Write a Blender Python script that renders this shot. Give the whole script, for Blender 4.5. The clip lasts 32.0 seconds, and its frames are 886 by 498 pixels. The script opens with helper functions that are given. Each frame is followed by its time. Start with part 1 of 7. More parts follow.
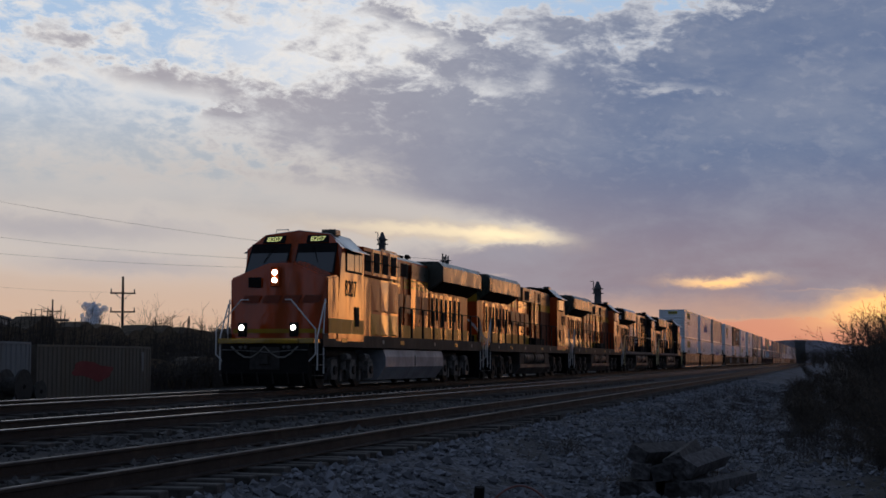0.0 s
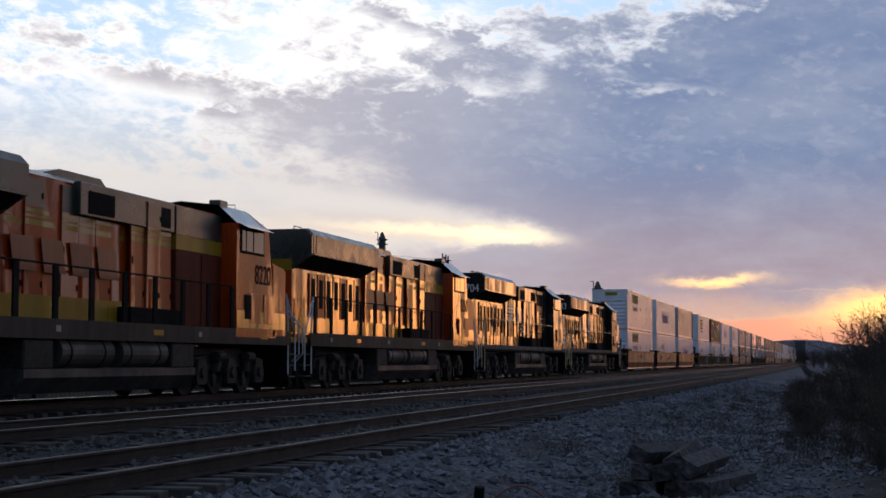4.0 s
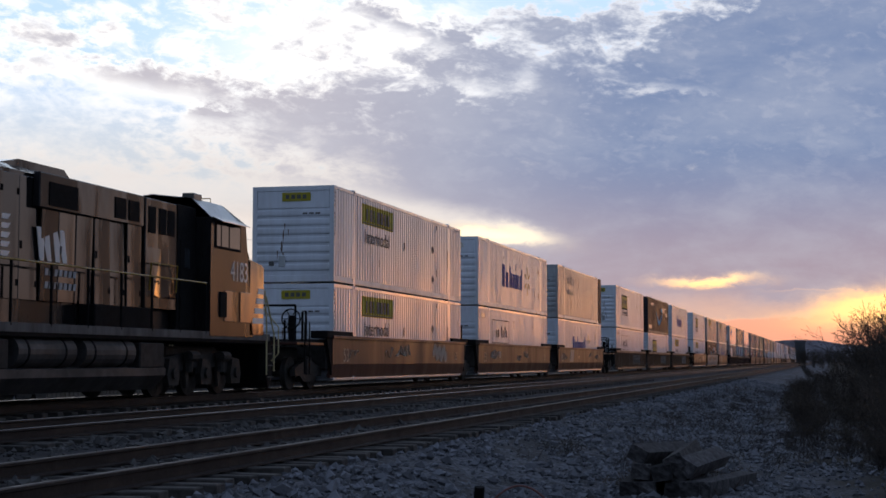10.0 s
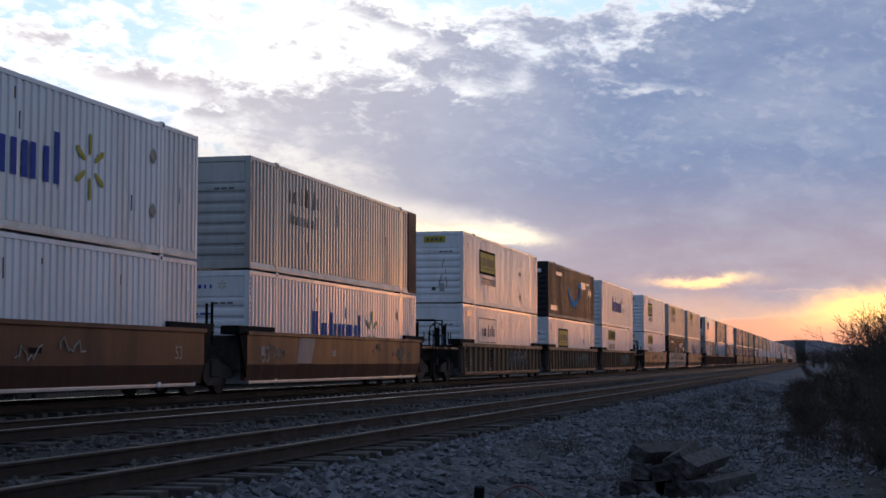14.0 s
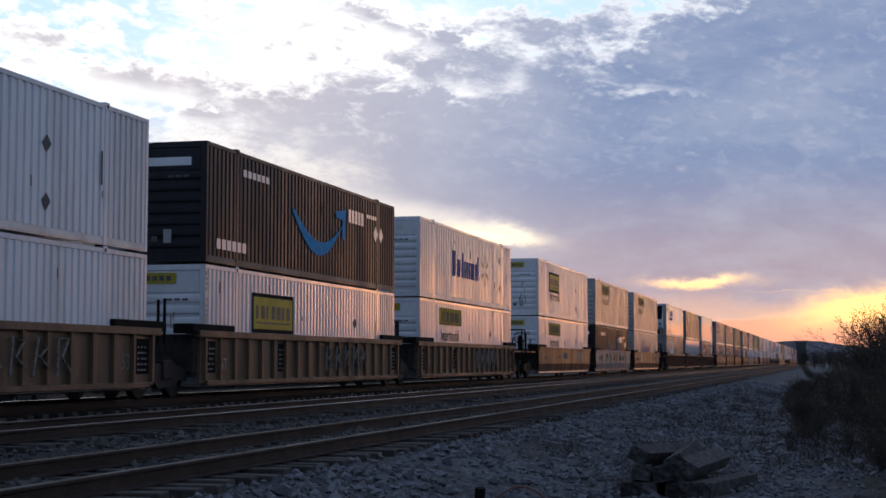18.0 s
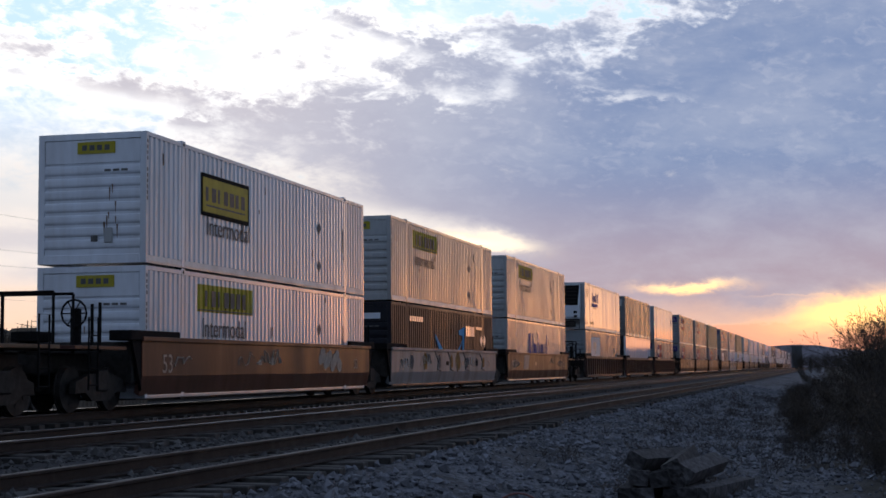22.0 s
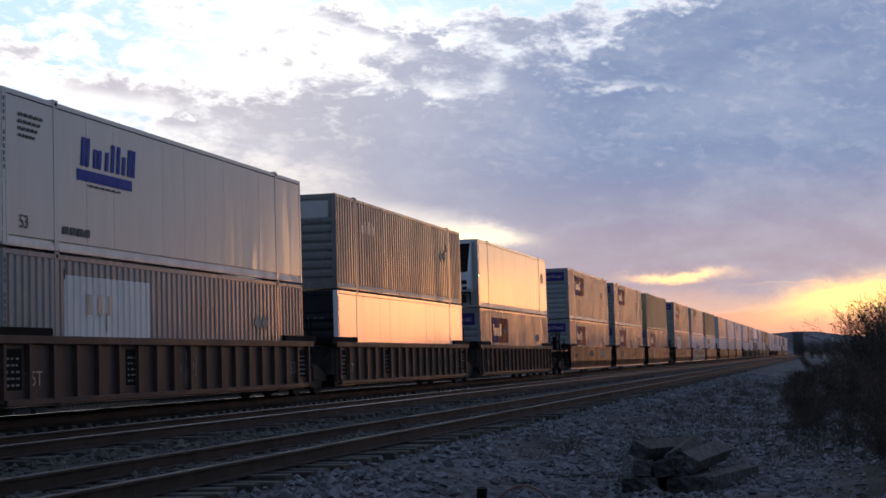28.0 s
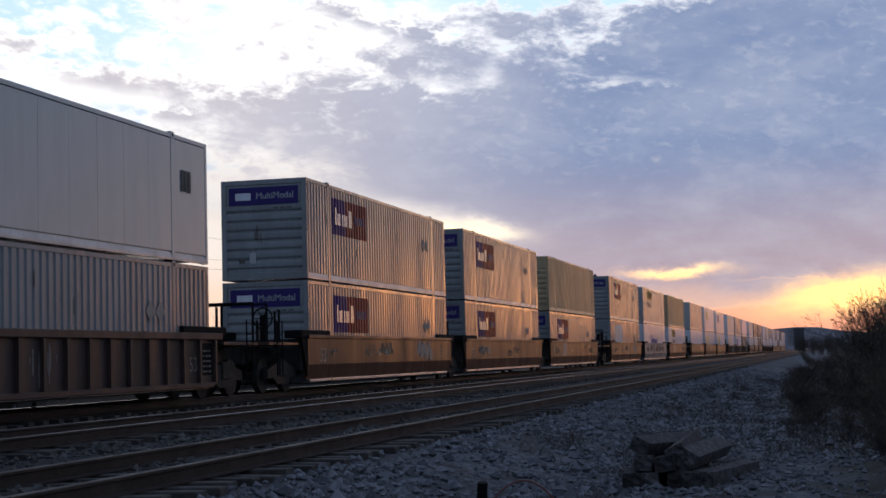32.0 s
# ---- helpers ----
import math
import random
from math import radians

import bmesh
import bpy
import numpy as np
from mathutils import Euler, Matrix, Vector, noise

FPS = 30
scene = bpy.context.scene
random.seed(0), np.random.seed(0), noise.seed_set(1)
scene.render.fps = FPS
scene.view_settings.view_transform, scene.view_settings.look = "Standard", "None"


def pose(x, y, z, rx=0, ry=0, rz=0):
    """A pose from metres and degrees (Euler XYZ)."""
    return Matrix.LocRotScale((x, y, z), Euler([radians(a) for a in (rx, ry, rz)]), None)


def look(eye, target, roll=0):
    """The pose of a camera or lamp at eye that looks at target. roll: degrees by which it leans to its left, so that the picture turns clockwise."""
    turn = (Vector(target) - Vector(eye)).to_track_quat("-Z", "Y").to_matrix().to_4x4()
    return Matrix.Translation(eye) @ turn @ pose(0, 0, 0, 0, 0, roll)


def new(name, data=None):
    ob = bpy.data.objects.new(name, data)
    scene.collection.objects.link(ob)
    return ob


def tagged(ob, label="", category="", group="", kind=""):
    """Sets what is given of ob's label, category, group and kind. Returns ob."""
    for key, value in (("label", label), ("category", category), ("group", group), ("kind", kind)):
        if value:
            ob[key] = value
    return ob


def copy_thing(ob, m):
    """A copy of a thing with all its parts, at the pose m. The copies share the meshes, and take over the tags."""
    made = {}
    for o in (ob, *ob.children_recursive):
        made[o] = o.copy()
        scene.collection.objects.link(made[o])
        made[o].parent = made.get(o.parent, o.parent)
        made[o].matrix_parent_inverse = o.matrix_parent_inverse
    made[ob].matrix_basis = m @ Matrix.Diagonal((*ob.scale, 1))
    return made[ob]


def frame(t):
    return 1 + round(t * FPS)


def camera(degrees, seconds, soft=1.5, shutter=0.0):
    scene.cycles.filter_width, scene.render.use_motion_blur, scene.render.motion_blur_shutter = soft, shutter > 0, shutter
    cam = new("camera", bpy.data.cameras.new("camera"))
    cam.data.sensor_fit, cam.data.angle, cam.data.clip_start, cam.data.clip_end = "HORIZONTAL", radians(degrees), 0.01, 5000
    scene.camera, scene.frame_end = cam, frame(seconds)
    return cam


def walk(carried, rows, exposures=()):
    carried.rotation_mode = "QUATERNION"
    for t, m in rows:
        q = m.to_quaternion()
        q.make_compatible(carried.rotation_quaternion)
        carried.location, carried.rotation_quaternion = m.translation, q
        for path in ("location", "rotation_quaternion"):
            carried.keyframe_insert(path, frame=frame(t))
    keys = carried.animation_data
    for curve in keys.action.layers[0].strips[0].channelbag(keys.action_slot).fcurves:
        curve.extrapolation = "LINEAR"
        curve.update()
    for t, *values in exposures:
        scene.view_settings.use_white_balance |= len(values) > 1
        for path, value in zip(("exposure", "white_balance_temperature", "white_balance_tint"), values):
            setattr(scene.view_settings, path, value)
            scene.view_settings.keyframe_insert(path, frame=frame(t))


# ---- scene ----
# ---- camera and its path ----
cam = camera(32.23, 32.0, soft=1.6)
EYE = (0.0, 0.0, 0.817)
BEARING = 14.111          # degrees from the track's direction to the lens axis


def aim(pitch, roll, yaw):
    """The camera's pose: tilt up, lean and turn in degrees."""
    a, p = radians(BEARING + yaw), radians(pitch)
    way = Vector((math.cos(a) * math.cos(p), math.sin(a) * math.cos(p), math.sin(p)))
    return look(EYE, Vector(EYE) + way * 10, roll)


PATH = [
    (0.0, 4.169, 0.026, 0.002), (8.0, 4.168, 0.026, 0.0), (14.5, 4.168, 0.026, 0.0), (17.0, 4.140, 0.02, 0.0),
    (17.5, 4.170, 0.01, 0.036), (18.0, 4.201, 0.02, 0.028), (18.5, 4.270, 0.05, 0.024), (19.0, 4.413, 0.20, -0.004),
    (19.5, 4.536, 0.23, -0.005), (20.0, 4.562, 0.24, -0.009), (20.5, 4.571, 0.17, -0.015), (21.0, 4.570, 0.10, -0.058),
    (21.5, 4.549, -0.06, -0.102), (22.0, 4.467, -0.48, -0.150), (22.5, 4.413, -0.73, -0.176), (23.0, 4.376, -0.36, -0.172),
    (23.5, 4.379, -0.23, -0.196), (24.0, 4.366, -0.21, -0.205), (24.5, 4.350, -0.13, -0.222), (25.0, 4.344, -0.09, -0.226),
    (25.5, 4.334, -0.80, -0.160), (26.5, 4.320, -1.15, -0.155), (27.5, 4.306, -1.40, -0.157), (28.0, 4.251, -1.68, -0.174),
    (28.5, 4.167, -2.25, -0.178), (29.0, 4.129, -2.25, -0.187), (29.5, 4.099, -1.90, -0.200), (30.0, 4.087, -1.73, -0.210),
    (30.5, 4.058, -1.70, -0.202), (31.0, 4.033, -1.62, -0.190), (31.5, 4.047, -1.53, -0.122), (32.0, 4.050, -1.51, -0.121),
]
walk(cam, [(t, aim(p, r, y)) for t, p, r, y in PATH],
     [(0.0, -0.66), (1.0, -0.47), (2.0, -0.24), (3.0, -0.15), (6.0, -0.18), (9.0, -0.12), (13.0, 0.0), (20.0, 0.04), (32.0, 0.04)])

SPEED = 11.42             # metres a second, towards -x
TRACK_Y, MID_Y, NEAR_Y = 15.52, 11.2, 6.9
MID_Z, NEAR_Z = -0.08, -0.157


# ---- sky, sun ----
def link(tree, a, b):
    tree.links.new(a, b)


class Graph:
    """Short writing for shader node trees."""

    def __init__(self, tree):
        self.t = tree

    def node(self, kind, **props):
        n = self.t.nodes.new(kind)
        for k, v in props.items():
            setattr(n, k, v)
        return n

    def put(self, socket, v):
        if hasattr(v, "is_output"):
            link(self.t, v, socket)
        elif v is not None:
            socket.default_value = v

    def m(self, op, a, b=None, c=None, clamp=False):
        n = self.node("ShaderNodeMath", operation=op, use_clamp=clamp)
        for s, v in zip(n.inputs, (a, b, c)):
            self.put(s, v)
        return n.outputs[0]

    def step(self, v, lo, hi, to0=0.0, to1=1.0):
        n = self.node("ShaderNodeMapRange", interpolation_type="SMOOTHSTEP")
        for s, x in zip(n.inputs[:5], (v, lo, hi, to0, to1)):
            self.put(s, x)
        return n.outputs[0]

    def mix(self, f, a, b, blend="MIX"):
        n = self.node("ShaderNodeMix", data_type="RGBA", blend_type=blend)
        self.put(n.inputs[0], f)
        for s, v in ((n.inputs[6], a), (n.inputs[7], b)):
            self.put(s, (*v, 1) if isinstance(v, tuple) and len(v) == 3 else v)
        return n.outputs[2]

    def noise(self, vec, scale, detail=4.0, rough=0.55, distort=0.0):
        n = self.node("ShaderNodeTexNoise")
        self.put(n.inputs["Vector"], vec)
        n.inputs["Scale"].default_value, n.inputs["Detail"].default_value = scale, detail
        n.inputs["Roughness"].default_value, n.inputs["Distortion"].default_value = rough, distort
        return n.outputs[0]

    def xyz(self, x, y, z=0.0):
        n = self.node("ShaderNodeCombineXYZ")
        for s, v in zip(n.inputs, (x, y, z)):
            self.put(s, v)
        return n.outputs[0]


def sky_colour(g, vec):
    """Evening sky by direction. u runs across the view and v down it, in steps of about 2.1 degrees; v 6.4 is the horizon."""
    sep = g.node("ShaderNodeSeparateXYZ")
    g.put(sep.inputs[0], vec)
    x, y, z = sep.outputs
    az, el = g.m("ARCTAN2", y, x), g.m("ARCSINE", z)
    off = g.m("MINIMUM", g.m("MAXIMUM", g.m("SUBTRACT", 0.2463, az), -1.25), 1.25)
    u = g.m("MULTIPLY_ADD", g.m("TANGENT", off), 27.137, 7.84)
    down = g.m("MINIMUM", g.m("MAXIMUM", g.m("SUBTRACT", 0.0728, el), -1.3), 0.2)
    v = g.m("MULTIPLY_ADD", g.m("TANGENT", down), 27.137, 4.41)
    # a flat cloud layer seen in perspective
    far = g.m("DIVIDE", 1.0, g.m("TANGENT", g.m("MINIMUM", g.m("MAXIMUM", g.m("ADD", el, 0.05), 0.06), 1.4)))
    plane = g.xyz(g.m("MULTIPLY", g.m("COSINE", az), far), g.m("MULTIPLY", g.m("SINE", az), far), 0.0)
    flat = g.xyz(g.m("MULTIPLY", u, 0.35), v, 3.0)
    grain = g.xyz(g.m("MULTIPLY", u, 0.5), g.m("MULTIPLY_ADD", u, -0.05, v), 1.0)
    lumps = g.m("SUBTRACT", g.noise(grain, 1.7, 8.0, 0.66, 0.25), 0.5)
    puffs = g.m("SUBTRACT", g.noise(grain, 4.5, 5.0, 0.6, 0.3), 0.5)
    broad = g.m("SUBTRACT", g.noise(plane, 0.9, 4.0, 0.55, 0.4), 0.5)
    streak = g.m("SUBTRACT", g.noise(flat, 1.1, 5.0, 0.55, 0.5), 0.5)
    stir = g.step(v, 4.3, 2.6, 0.45, 1.0)
    uw = g.m("ADD", u, g.m("MULTIPLY", g.m("MULTIPLY", broad, 1.0), stir))
    vw = g.m("ADD", v, g.m("MULTIPLY", g.m("ADD", g.m("MULTIPLY_ADD", puffs, 0.45, g.m("MULTIPLY", streak, 0.5)), g.m("MULTIPLY", lumps, 0.9)), stir))

    def spot(cu, cv, ru, rv, tilt=0.0, base_u=None, base_v=None):
        du = g.m("SUBTRACT", base_u or uw, cu)
        dv = g.m("SUBTRACT", g.m("SUBTRACT", base_v or vw, cv), g.m("MULTIPLY", du, tilt))
        r2 = g.m("ADD", g.m("POWER", g.m("ABSOLUTE", g.m("DIVIDE", du, ru)), 2.0), g.m("POWER", g.m("ABSOLUTE", g.m("DIVIDE", dv, rv)), 2.0))
        return g.m("EXPONENT", g.m("MULTIPLY", r2, -1.0))

    # clear air
    horizon = g.mix(g.step(u, 4.0, 13.5), (1.05, 0.70, 0.50), (1.12, 0.47, 0.30))
    air = g.mix(g.step(v, 5.9, 4.3), horizon, (0.93, 0.78, 0.68))
    air = g.mix(g.step(v, 4.4, 3.0), air, (0.70, 0.74, 0.80))
    air = g.mix(g.step(v, 3.2, 0.6), air, (0.64, 0.86, 1.17))
    air = g.mix(g.m("MULTIPLY", spot(6.2, 0.75, 2.2, 0.8), 0.85), air, (1.30, 1.30, 1.34))
    # small broken cloud high up
    fleece = g.m("ADD", g.noise(grain, 3.2, 6.0, 0.6, 0.5), g.m("MULTIPLY", spot(3.4, 1.45, 3.0, 0.5, 0.16, u, v), 0.10))
    high = g.m("MULTIPLY", g.step(v, 2.2, 1.3), g.step(u, 10.0, 7.0))
    air = g.mix(g.m("MULTIPLY", g.m("MULTIPLY", g.step(fleece, 0.44, 0.70), high), 0.7), air, (1.42, 1.31, 1.19))
    air = g.mix(g.m("MULTIPLY", g.m("MULTIPLY", g.step(fleece, 0.64, 0.86), high), 0.6), air, (0.66, 0.64, 0.70))
    # cover
    roof_edge = g.m("MULTIPLY_ADD", g.m("SUBTRACT", uw, 4.3), -0.15, 1.62)
    floor_edge = g.m("MULTIPLY_ADD", g.m("SUBTRACT", uw, 4.3), 0.30, 2.25)
    mass = g.m("MULTIPLY", g.step(g.m("SUBTRACT", vw, roof_edge), -0.7, 0.9), g.step(g.m("SUBTRACT", floor_edge, vw), -0.5, 0.6))
    mass = g.m("MULTIPLY", mass, g.step(uw, 3.6, 5.4))
    cover = g.m("MULTIPLY", mass, 1.0)
    for cu, cv, ru, rv, tilt, w in (
            (14.8, 0.6, 2.6, 1.2, 0.0, 0.8),          # upper corner
            (2.9, 1.4, 1.9, 0.30, 0.17, 0.8),       # mottled wisps
            (3.95, 2.15, 0.45, 0.16, 0.0, 0.9),
            (6.5, 0.3, 3.0, 0.5, 0.1, 0.2),
            (7.8, 0.55, 1.6, 0.2, 0.35, 0.5),
            (13.5, 4.6, 5.0, 1.0, 0.0, 0.9),          # mauve layer
            (9.6, 4.75, 2.6, 0.42, 0.0, 0.95),
            (1.0, 4.1, 3.4, 0.32, 0.03, 0.55),        # lavender layers
            (2.0, 4.75, 2.6, 0.2, 0.03, 0.45),
            (2.6, 3.2, 4.0, 0.3, 0.0, 0.22),
            (7.6, 3.35, 3.0, 0.34, 0.10, 0.42),
            (9.6, 1.6, 0.3, 0.4, 0.0, -0.6),      # ragged bright holes
            (8.5, 1.62, 0.9, 0.2, 0.1, -0.4),
            (11.85, 0.3, 0.3, 0.45, 0.0, -0.7),
            (10.3, 0.3, 0.4, 0.14, 0.0, -0.6),
            (9.0, 0.1, 1.0, 0.14, 0.0, -0.5),
            (12.2, 1.5, 1.8, 0.13, 0.16, -0.28),
            (10.6, 2.55, 1.6, 0.12, 0.1, -0.22),
            (6.8, 3.98, 1.6, 0.15, 0.05, -0.6),       # gold gap
            (8.9, 4.2, 0.95, 0.17, 0.08, -1.1),
            (8.6, 4.84, 0.8, 0.06, 0.05, -0.7),
            (12.8, 4.98, 0.75, 0.08, 0.0, -1.4),
            (15.7, 5.42, 0.8, 0.24, -0.10, -1.6),
            (14.8, 5.2, 1.0, 0.05, 0.02, -0.7)):
        cover = g.m("ADD", cover, g.m("MULTIPLY", spot(cu, cv, ru, rv, tilt), w))
    upper = g.step(v, 4.2, 2.2)
    calm = g.m("MAXIMUM", g.step(u, 1.5, 4.8, 0.25, 1.0), g.step(v, 2.0, 1.2, 0.25, 1.0))
    upper = g.m("MULTIPLY", upper, calm)
    cover = g.m("ADD", cover, g.m("ADD", g.m("MULTIPLY", lumps, g.m("MULTIPLY_ADD", upper, 2.2, 0.2)), g.m("MULTIPLY", puffs, g.m("MULTIPLY", upper, g.step(mass, 0.2, 0.9, 1.5, 0.9)))))
    cover = g.m("ADD", cover, g.m("MULTIPLY", streak, 0.5))
    cover = g.m("SUBTRACT", cover, g.m("MULTIPLY", g.step(vw, 5.55, 5.85), 1.6))
    lit = g.step(cover, -0.15, 0.30)
    thick = g.step(cover, 0.0, 0.92)
    edge = g.mix(g.step(v, 1.8, 3.2), (1.34, 1.30, 1.26), (1.02, 0.93, 0.86))
    edge = g.mix(g.m("MULTIPLY", g.step(u, 7.5, 10.5), g.step(v, 3.0, 2.0)), edge, (1.02, 0.99, 1.0))
    edge = g.mix(g.step(v, 4.4, 5.3), edge, g.mix(g.step(u, 7.0, 13.0), (1.05, 0.78, 0.62), (1.0, 0.62, 0.42)))
    under = g.mix(g.step(v, 2.6, 5.0), (0.20, 0.275, 0.47), (0.44, 0.35, 0.42))
    under = g.mix(g.step(u, 12.5, 3.5), under, (0.60, 0.56, 0.62))
    under = g.mix(g.step(g.m("ADD", streak, g.m("MULTIPLY", lumps, 0.8)), -0.25, 0.35), under, g.mix(0.28, under, (0.66, 0.68, 0.76)))
    under = g.mix(g.m("MULTIPLY", g.step(puffs, 0.0, 0.2), g.m("MULTIPLY", upper, 0.18)), under, (0.72, 0.72, 0.80))
    sky = g.mix(g.m("MULTIPLY", lit, 0.8), air, edge)
    sky = g.mix(g.m("MULTIPLY", thick, 0.97), sky, under)
    # gold light in the gaps, and the glow where the sun has gone behind the cloud
    gold = g.m("ADD", g.m("ADD", spot(8.95, 4.2, 0.85, 0.14, 0.08), g.m("MULTIPLY", spot(7.4, 4.02, 1.4, 0.11, 0.05), 0.55)), g.m("ADD", spot(12.8, 4.98, 0.75, 0.075), g.m("MULTIPLY", spot(15.9, 5.46, 1.1, 0.26, -0.10), 1.5)))
    sky = g.mix(g.m("MULTIPLY", gold, 1.0, clamp=True), sky, g.mix(g.step(v, 4.2, 5.3), (1.75, 1.42, 0.92), (2.0, 1.10, 0.40)))
    # overhead and to the east the deck is dim
    low = g.mix(g.step(az, -0.25, -0.40), (0.85, 0.44, 0.34), (0.22, 0.235, 0.30))
    deck = g.mix(g.step(el, 0.07, 0.2), (0.37, 0.355, 0.43), (0.36, 0.42, 0.56))
    sky = g.mix(g.step(az, -0.07, -0.20), sky, g.mix(g.step(el, 0.022, 0.065), low, deck))
    ga = g.m("DIVIDE", g.m("ADD", az, 0.275), g.step(az, -0.30, -0.25, 0.075, 0.068))
    ragged = g.m("ADD", el, g.m("MULTIPLY", streak, 0.012))
    glow = g.m("MULTIPLY", g.m("EXPONENT", g.m("MULTIPLY", g.m("MULTIPLY", ga, ga), -1.0)), g.m("MULTIPLY", g.step(ragged, 0.066, 0.048), g.step(el, 0.0, 0.014)))
    sky = g.mix(glow, sky, g.mix(g.step(el, 0.006, 0.055), (2.5, 0.58, 0.17), (4.2, 1.45, 0.44)))
    sky = g.mix(g.step(el, 0.27, 0.62), sky, (0.12, 0.17, 0.30))
    away = g.step(g.m("ABSOLUTE", g.m("SUBTRACT", az, 0.14)), 0.70, 1.5)
    return g.mix(away, sky, (0.20, 0.26, 0.39))


world = bpy.data.worlds.new("evening_sky")
scene.world = world
world.use_nodes = True
world.node_tree.nodes.clear()
g = Graph(world.node_tree)
geo = g.node("ShaderNodeTexCoord")
sun_az, sun_el = -14.5, 2.0
nishita = g.node("ShaderNodeTexSky", sky_type="NISHITA", sun_disc=False, sun_elevation=radians(sun_el),
                 sun_rotation=radians(90 - sun_az))
bg1, bg2 = g.node("ShaderNodeBackground"), g.node("ShaderNodeBackground")
link(g.t, nishita.outputs[0], bg1.inputs[0])
bg1.inputs[1].default_value = 0.02
link(g.t, sky_colour(g, geo.outputs["Generated"]), bg2.inputs[0])
bg2.inputs[1].default_value = 1.0
both = g.node("ShaderNodeAddShader")
link(g.t, bg1.outputs[0], both.inputs[0])
link(g.t, bg2.outputs[0], both.inputs[1])
link(g.t, both.outputs[0], g.node("ShaderNodeOutputWorld").inputs[0])

sun = new("sun", bpy.data.lights.new("sun", "SUN"))
sun.data.energy, sun.data.angle, sun.data.color = 0.05, radians(12), (1.0, 0.50, 0.18)
toward = Vector((math.cos(radians(sun_az)) * math.cos(radians(sun_el)), math.sin(radians(sun_az)) * math.cos(radians(sun_el)), math.sin(radians(sun_el))))
sun.matrix_world = look(toward * 50, (0, 0, 0))


# ---- materials ----
def material(name, colour, rough=0.6, metal=0.0, vary=0.25, grain=6.0, bump=0.1, dirt=None, amount=0.4, patch=0.7, per_object=0.0, streak=False, spec=0.5, polish=None, sooty=False):
    """A surface with grain and stains at two sizes, in object space."""
    mt = bpy.data.materials.new(name)
    mt.use_nodes = True
    g = Graph(mt.node_tree)
    bsdf = mt.node_tree.nodes["Principled BSDF"]
    tc = g.node("ShaderNodeTexCoord").outputs["Object"]
    vec = tc
    if streak:
        mp = g.node("ShaderNodeMapping")
        mp.inputs["Scale"].default_value = (1.0, 1.0, 0.18)
        g.put(mp.inputs[0], tc)
        vec = mp.outputs[0]
    small = g.noise(vec, grain, 5.0, 0.65)
    large = g.noise(vec, patch, 5.0, 0.6, 0.6)
    dark, light = (tuple(c * (1 - vary) for c in colour), tuple(min(1.0, c * (1 + vary)) for c in colour))
    col = g.mix(g.step(small, 0.3, 0.7), dark, light)
    if dirt:
        col = g.mix(g.m("MULTIPLY", g.step(large, 0.42, 0.72), amount), col, dirt)
    if per_object:
        rnd = g.node("ShaderNodeObjectInfo").outputs["Random"]
        hsv = g.node("ShaderNodeHueSaturation")
        g.put(hsv.inputs["Value"], g.step(rnd, 0, 1, 1 - per_object, 1 + per_object))
        g.put(hsv.inputs["Color"], col)
        col = hsv.outputs[0]
    g.put(bsdf.inputs["Base Color"], col)
    if polish:
        # shiny streaks between dull, sooty ones, and panels that differ
        lo, hi = polish
        worn = g.m("ADD", large, g.m("MULTIPLY", g.m("SUBTRACT", g.node("ShaderNodeObjectInfo").outputs["Random"], 0.5), 0.28))
        dull = g.m("ADD", worn, g.m("MULTIPLY", g.m("SUBTRACT", small, 0.5), 0.5))
        g.put(bsdf.inputs["Roughness"], g.step(dull, 0.35, 0.58, lo, hi))
        if sooty:
            g.put(bsdf.inputs["Specular IOR Level"], g.step(dull, 0.36, 0.56, spec, spec * 0.15))
    else:
        g.put(bsdf.inputs["Roughness"], g.step(large, 0.3, 0.75, max(0.03, rough - 0.08), min(1, rough + 0.12)))
    bsdf.inputs["Metallic"].default_value = metal
    if not sooty:
        bsdf.inputs["Specular IOR Level"].default_value = spec
    if bump:
        b = g.node("ShaderNodeBump")
        b.inputs["Strength"].default_value, b.inputs["Distance"].default_value = bump, 0.02
        # glossy sheet metal only waves gently; the rest is grainy
        g.put(b.inputs["Height"], g.noise(vec, 1.6, 1.0, 0.4, 0.3) if polish else g.m("ADD", small, large))
        g.put(bsdf.inputs["Normal"], b.outputs[0])
    return mt


def glowing(name, colour, strength):
    mt = bpy.data.materials.new(name)
    mt.use_nodes = True
    b = mt.node_tree.nodes["Principled BSDF"]
    b.inputs["Base Color"].default_value = (*colour, 1)
    b.inputs["Emission Color"].default_value = (*colour, 1)
    b.inputs["Emission Strength"].default_value = strength
    return mt


def glass(name, colour=(0.03, 0.035, 0.04)):
    mt = bpy.data.materials.new(name)
    mt.use_nodes = True
    b = mt.node_tree.nodes["Principled BSDF"]
    b.inputs["Base Color"].default_value = (*colour, 1)
    b.inputs["Roughness"].default_value = 0.04
    b.inputs["Specular IOR Level"].default_value = 0.8
    return mt


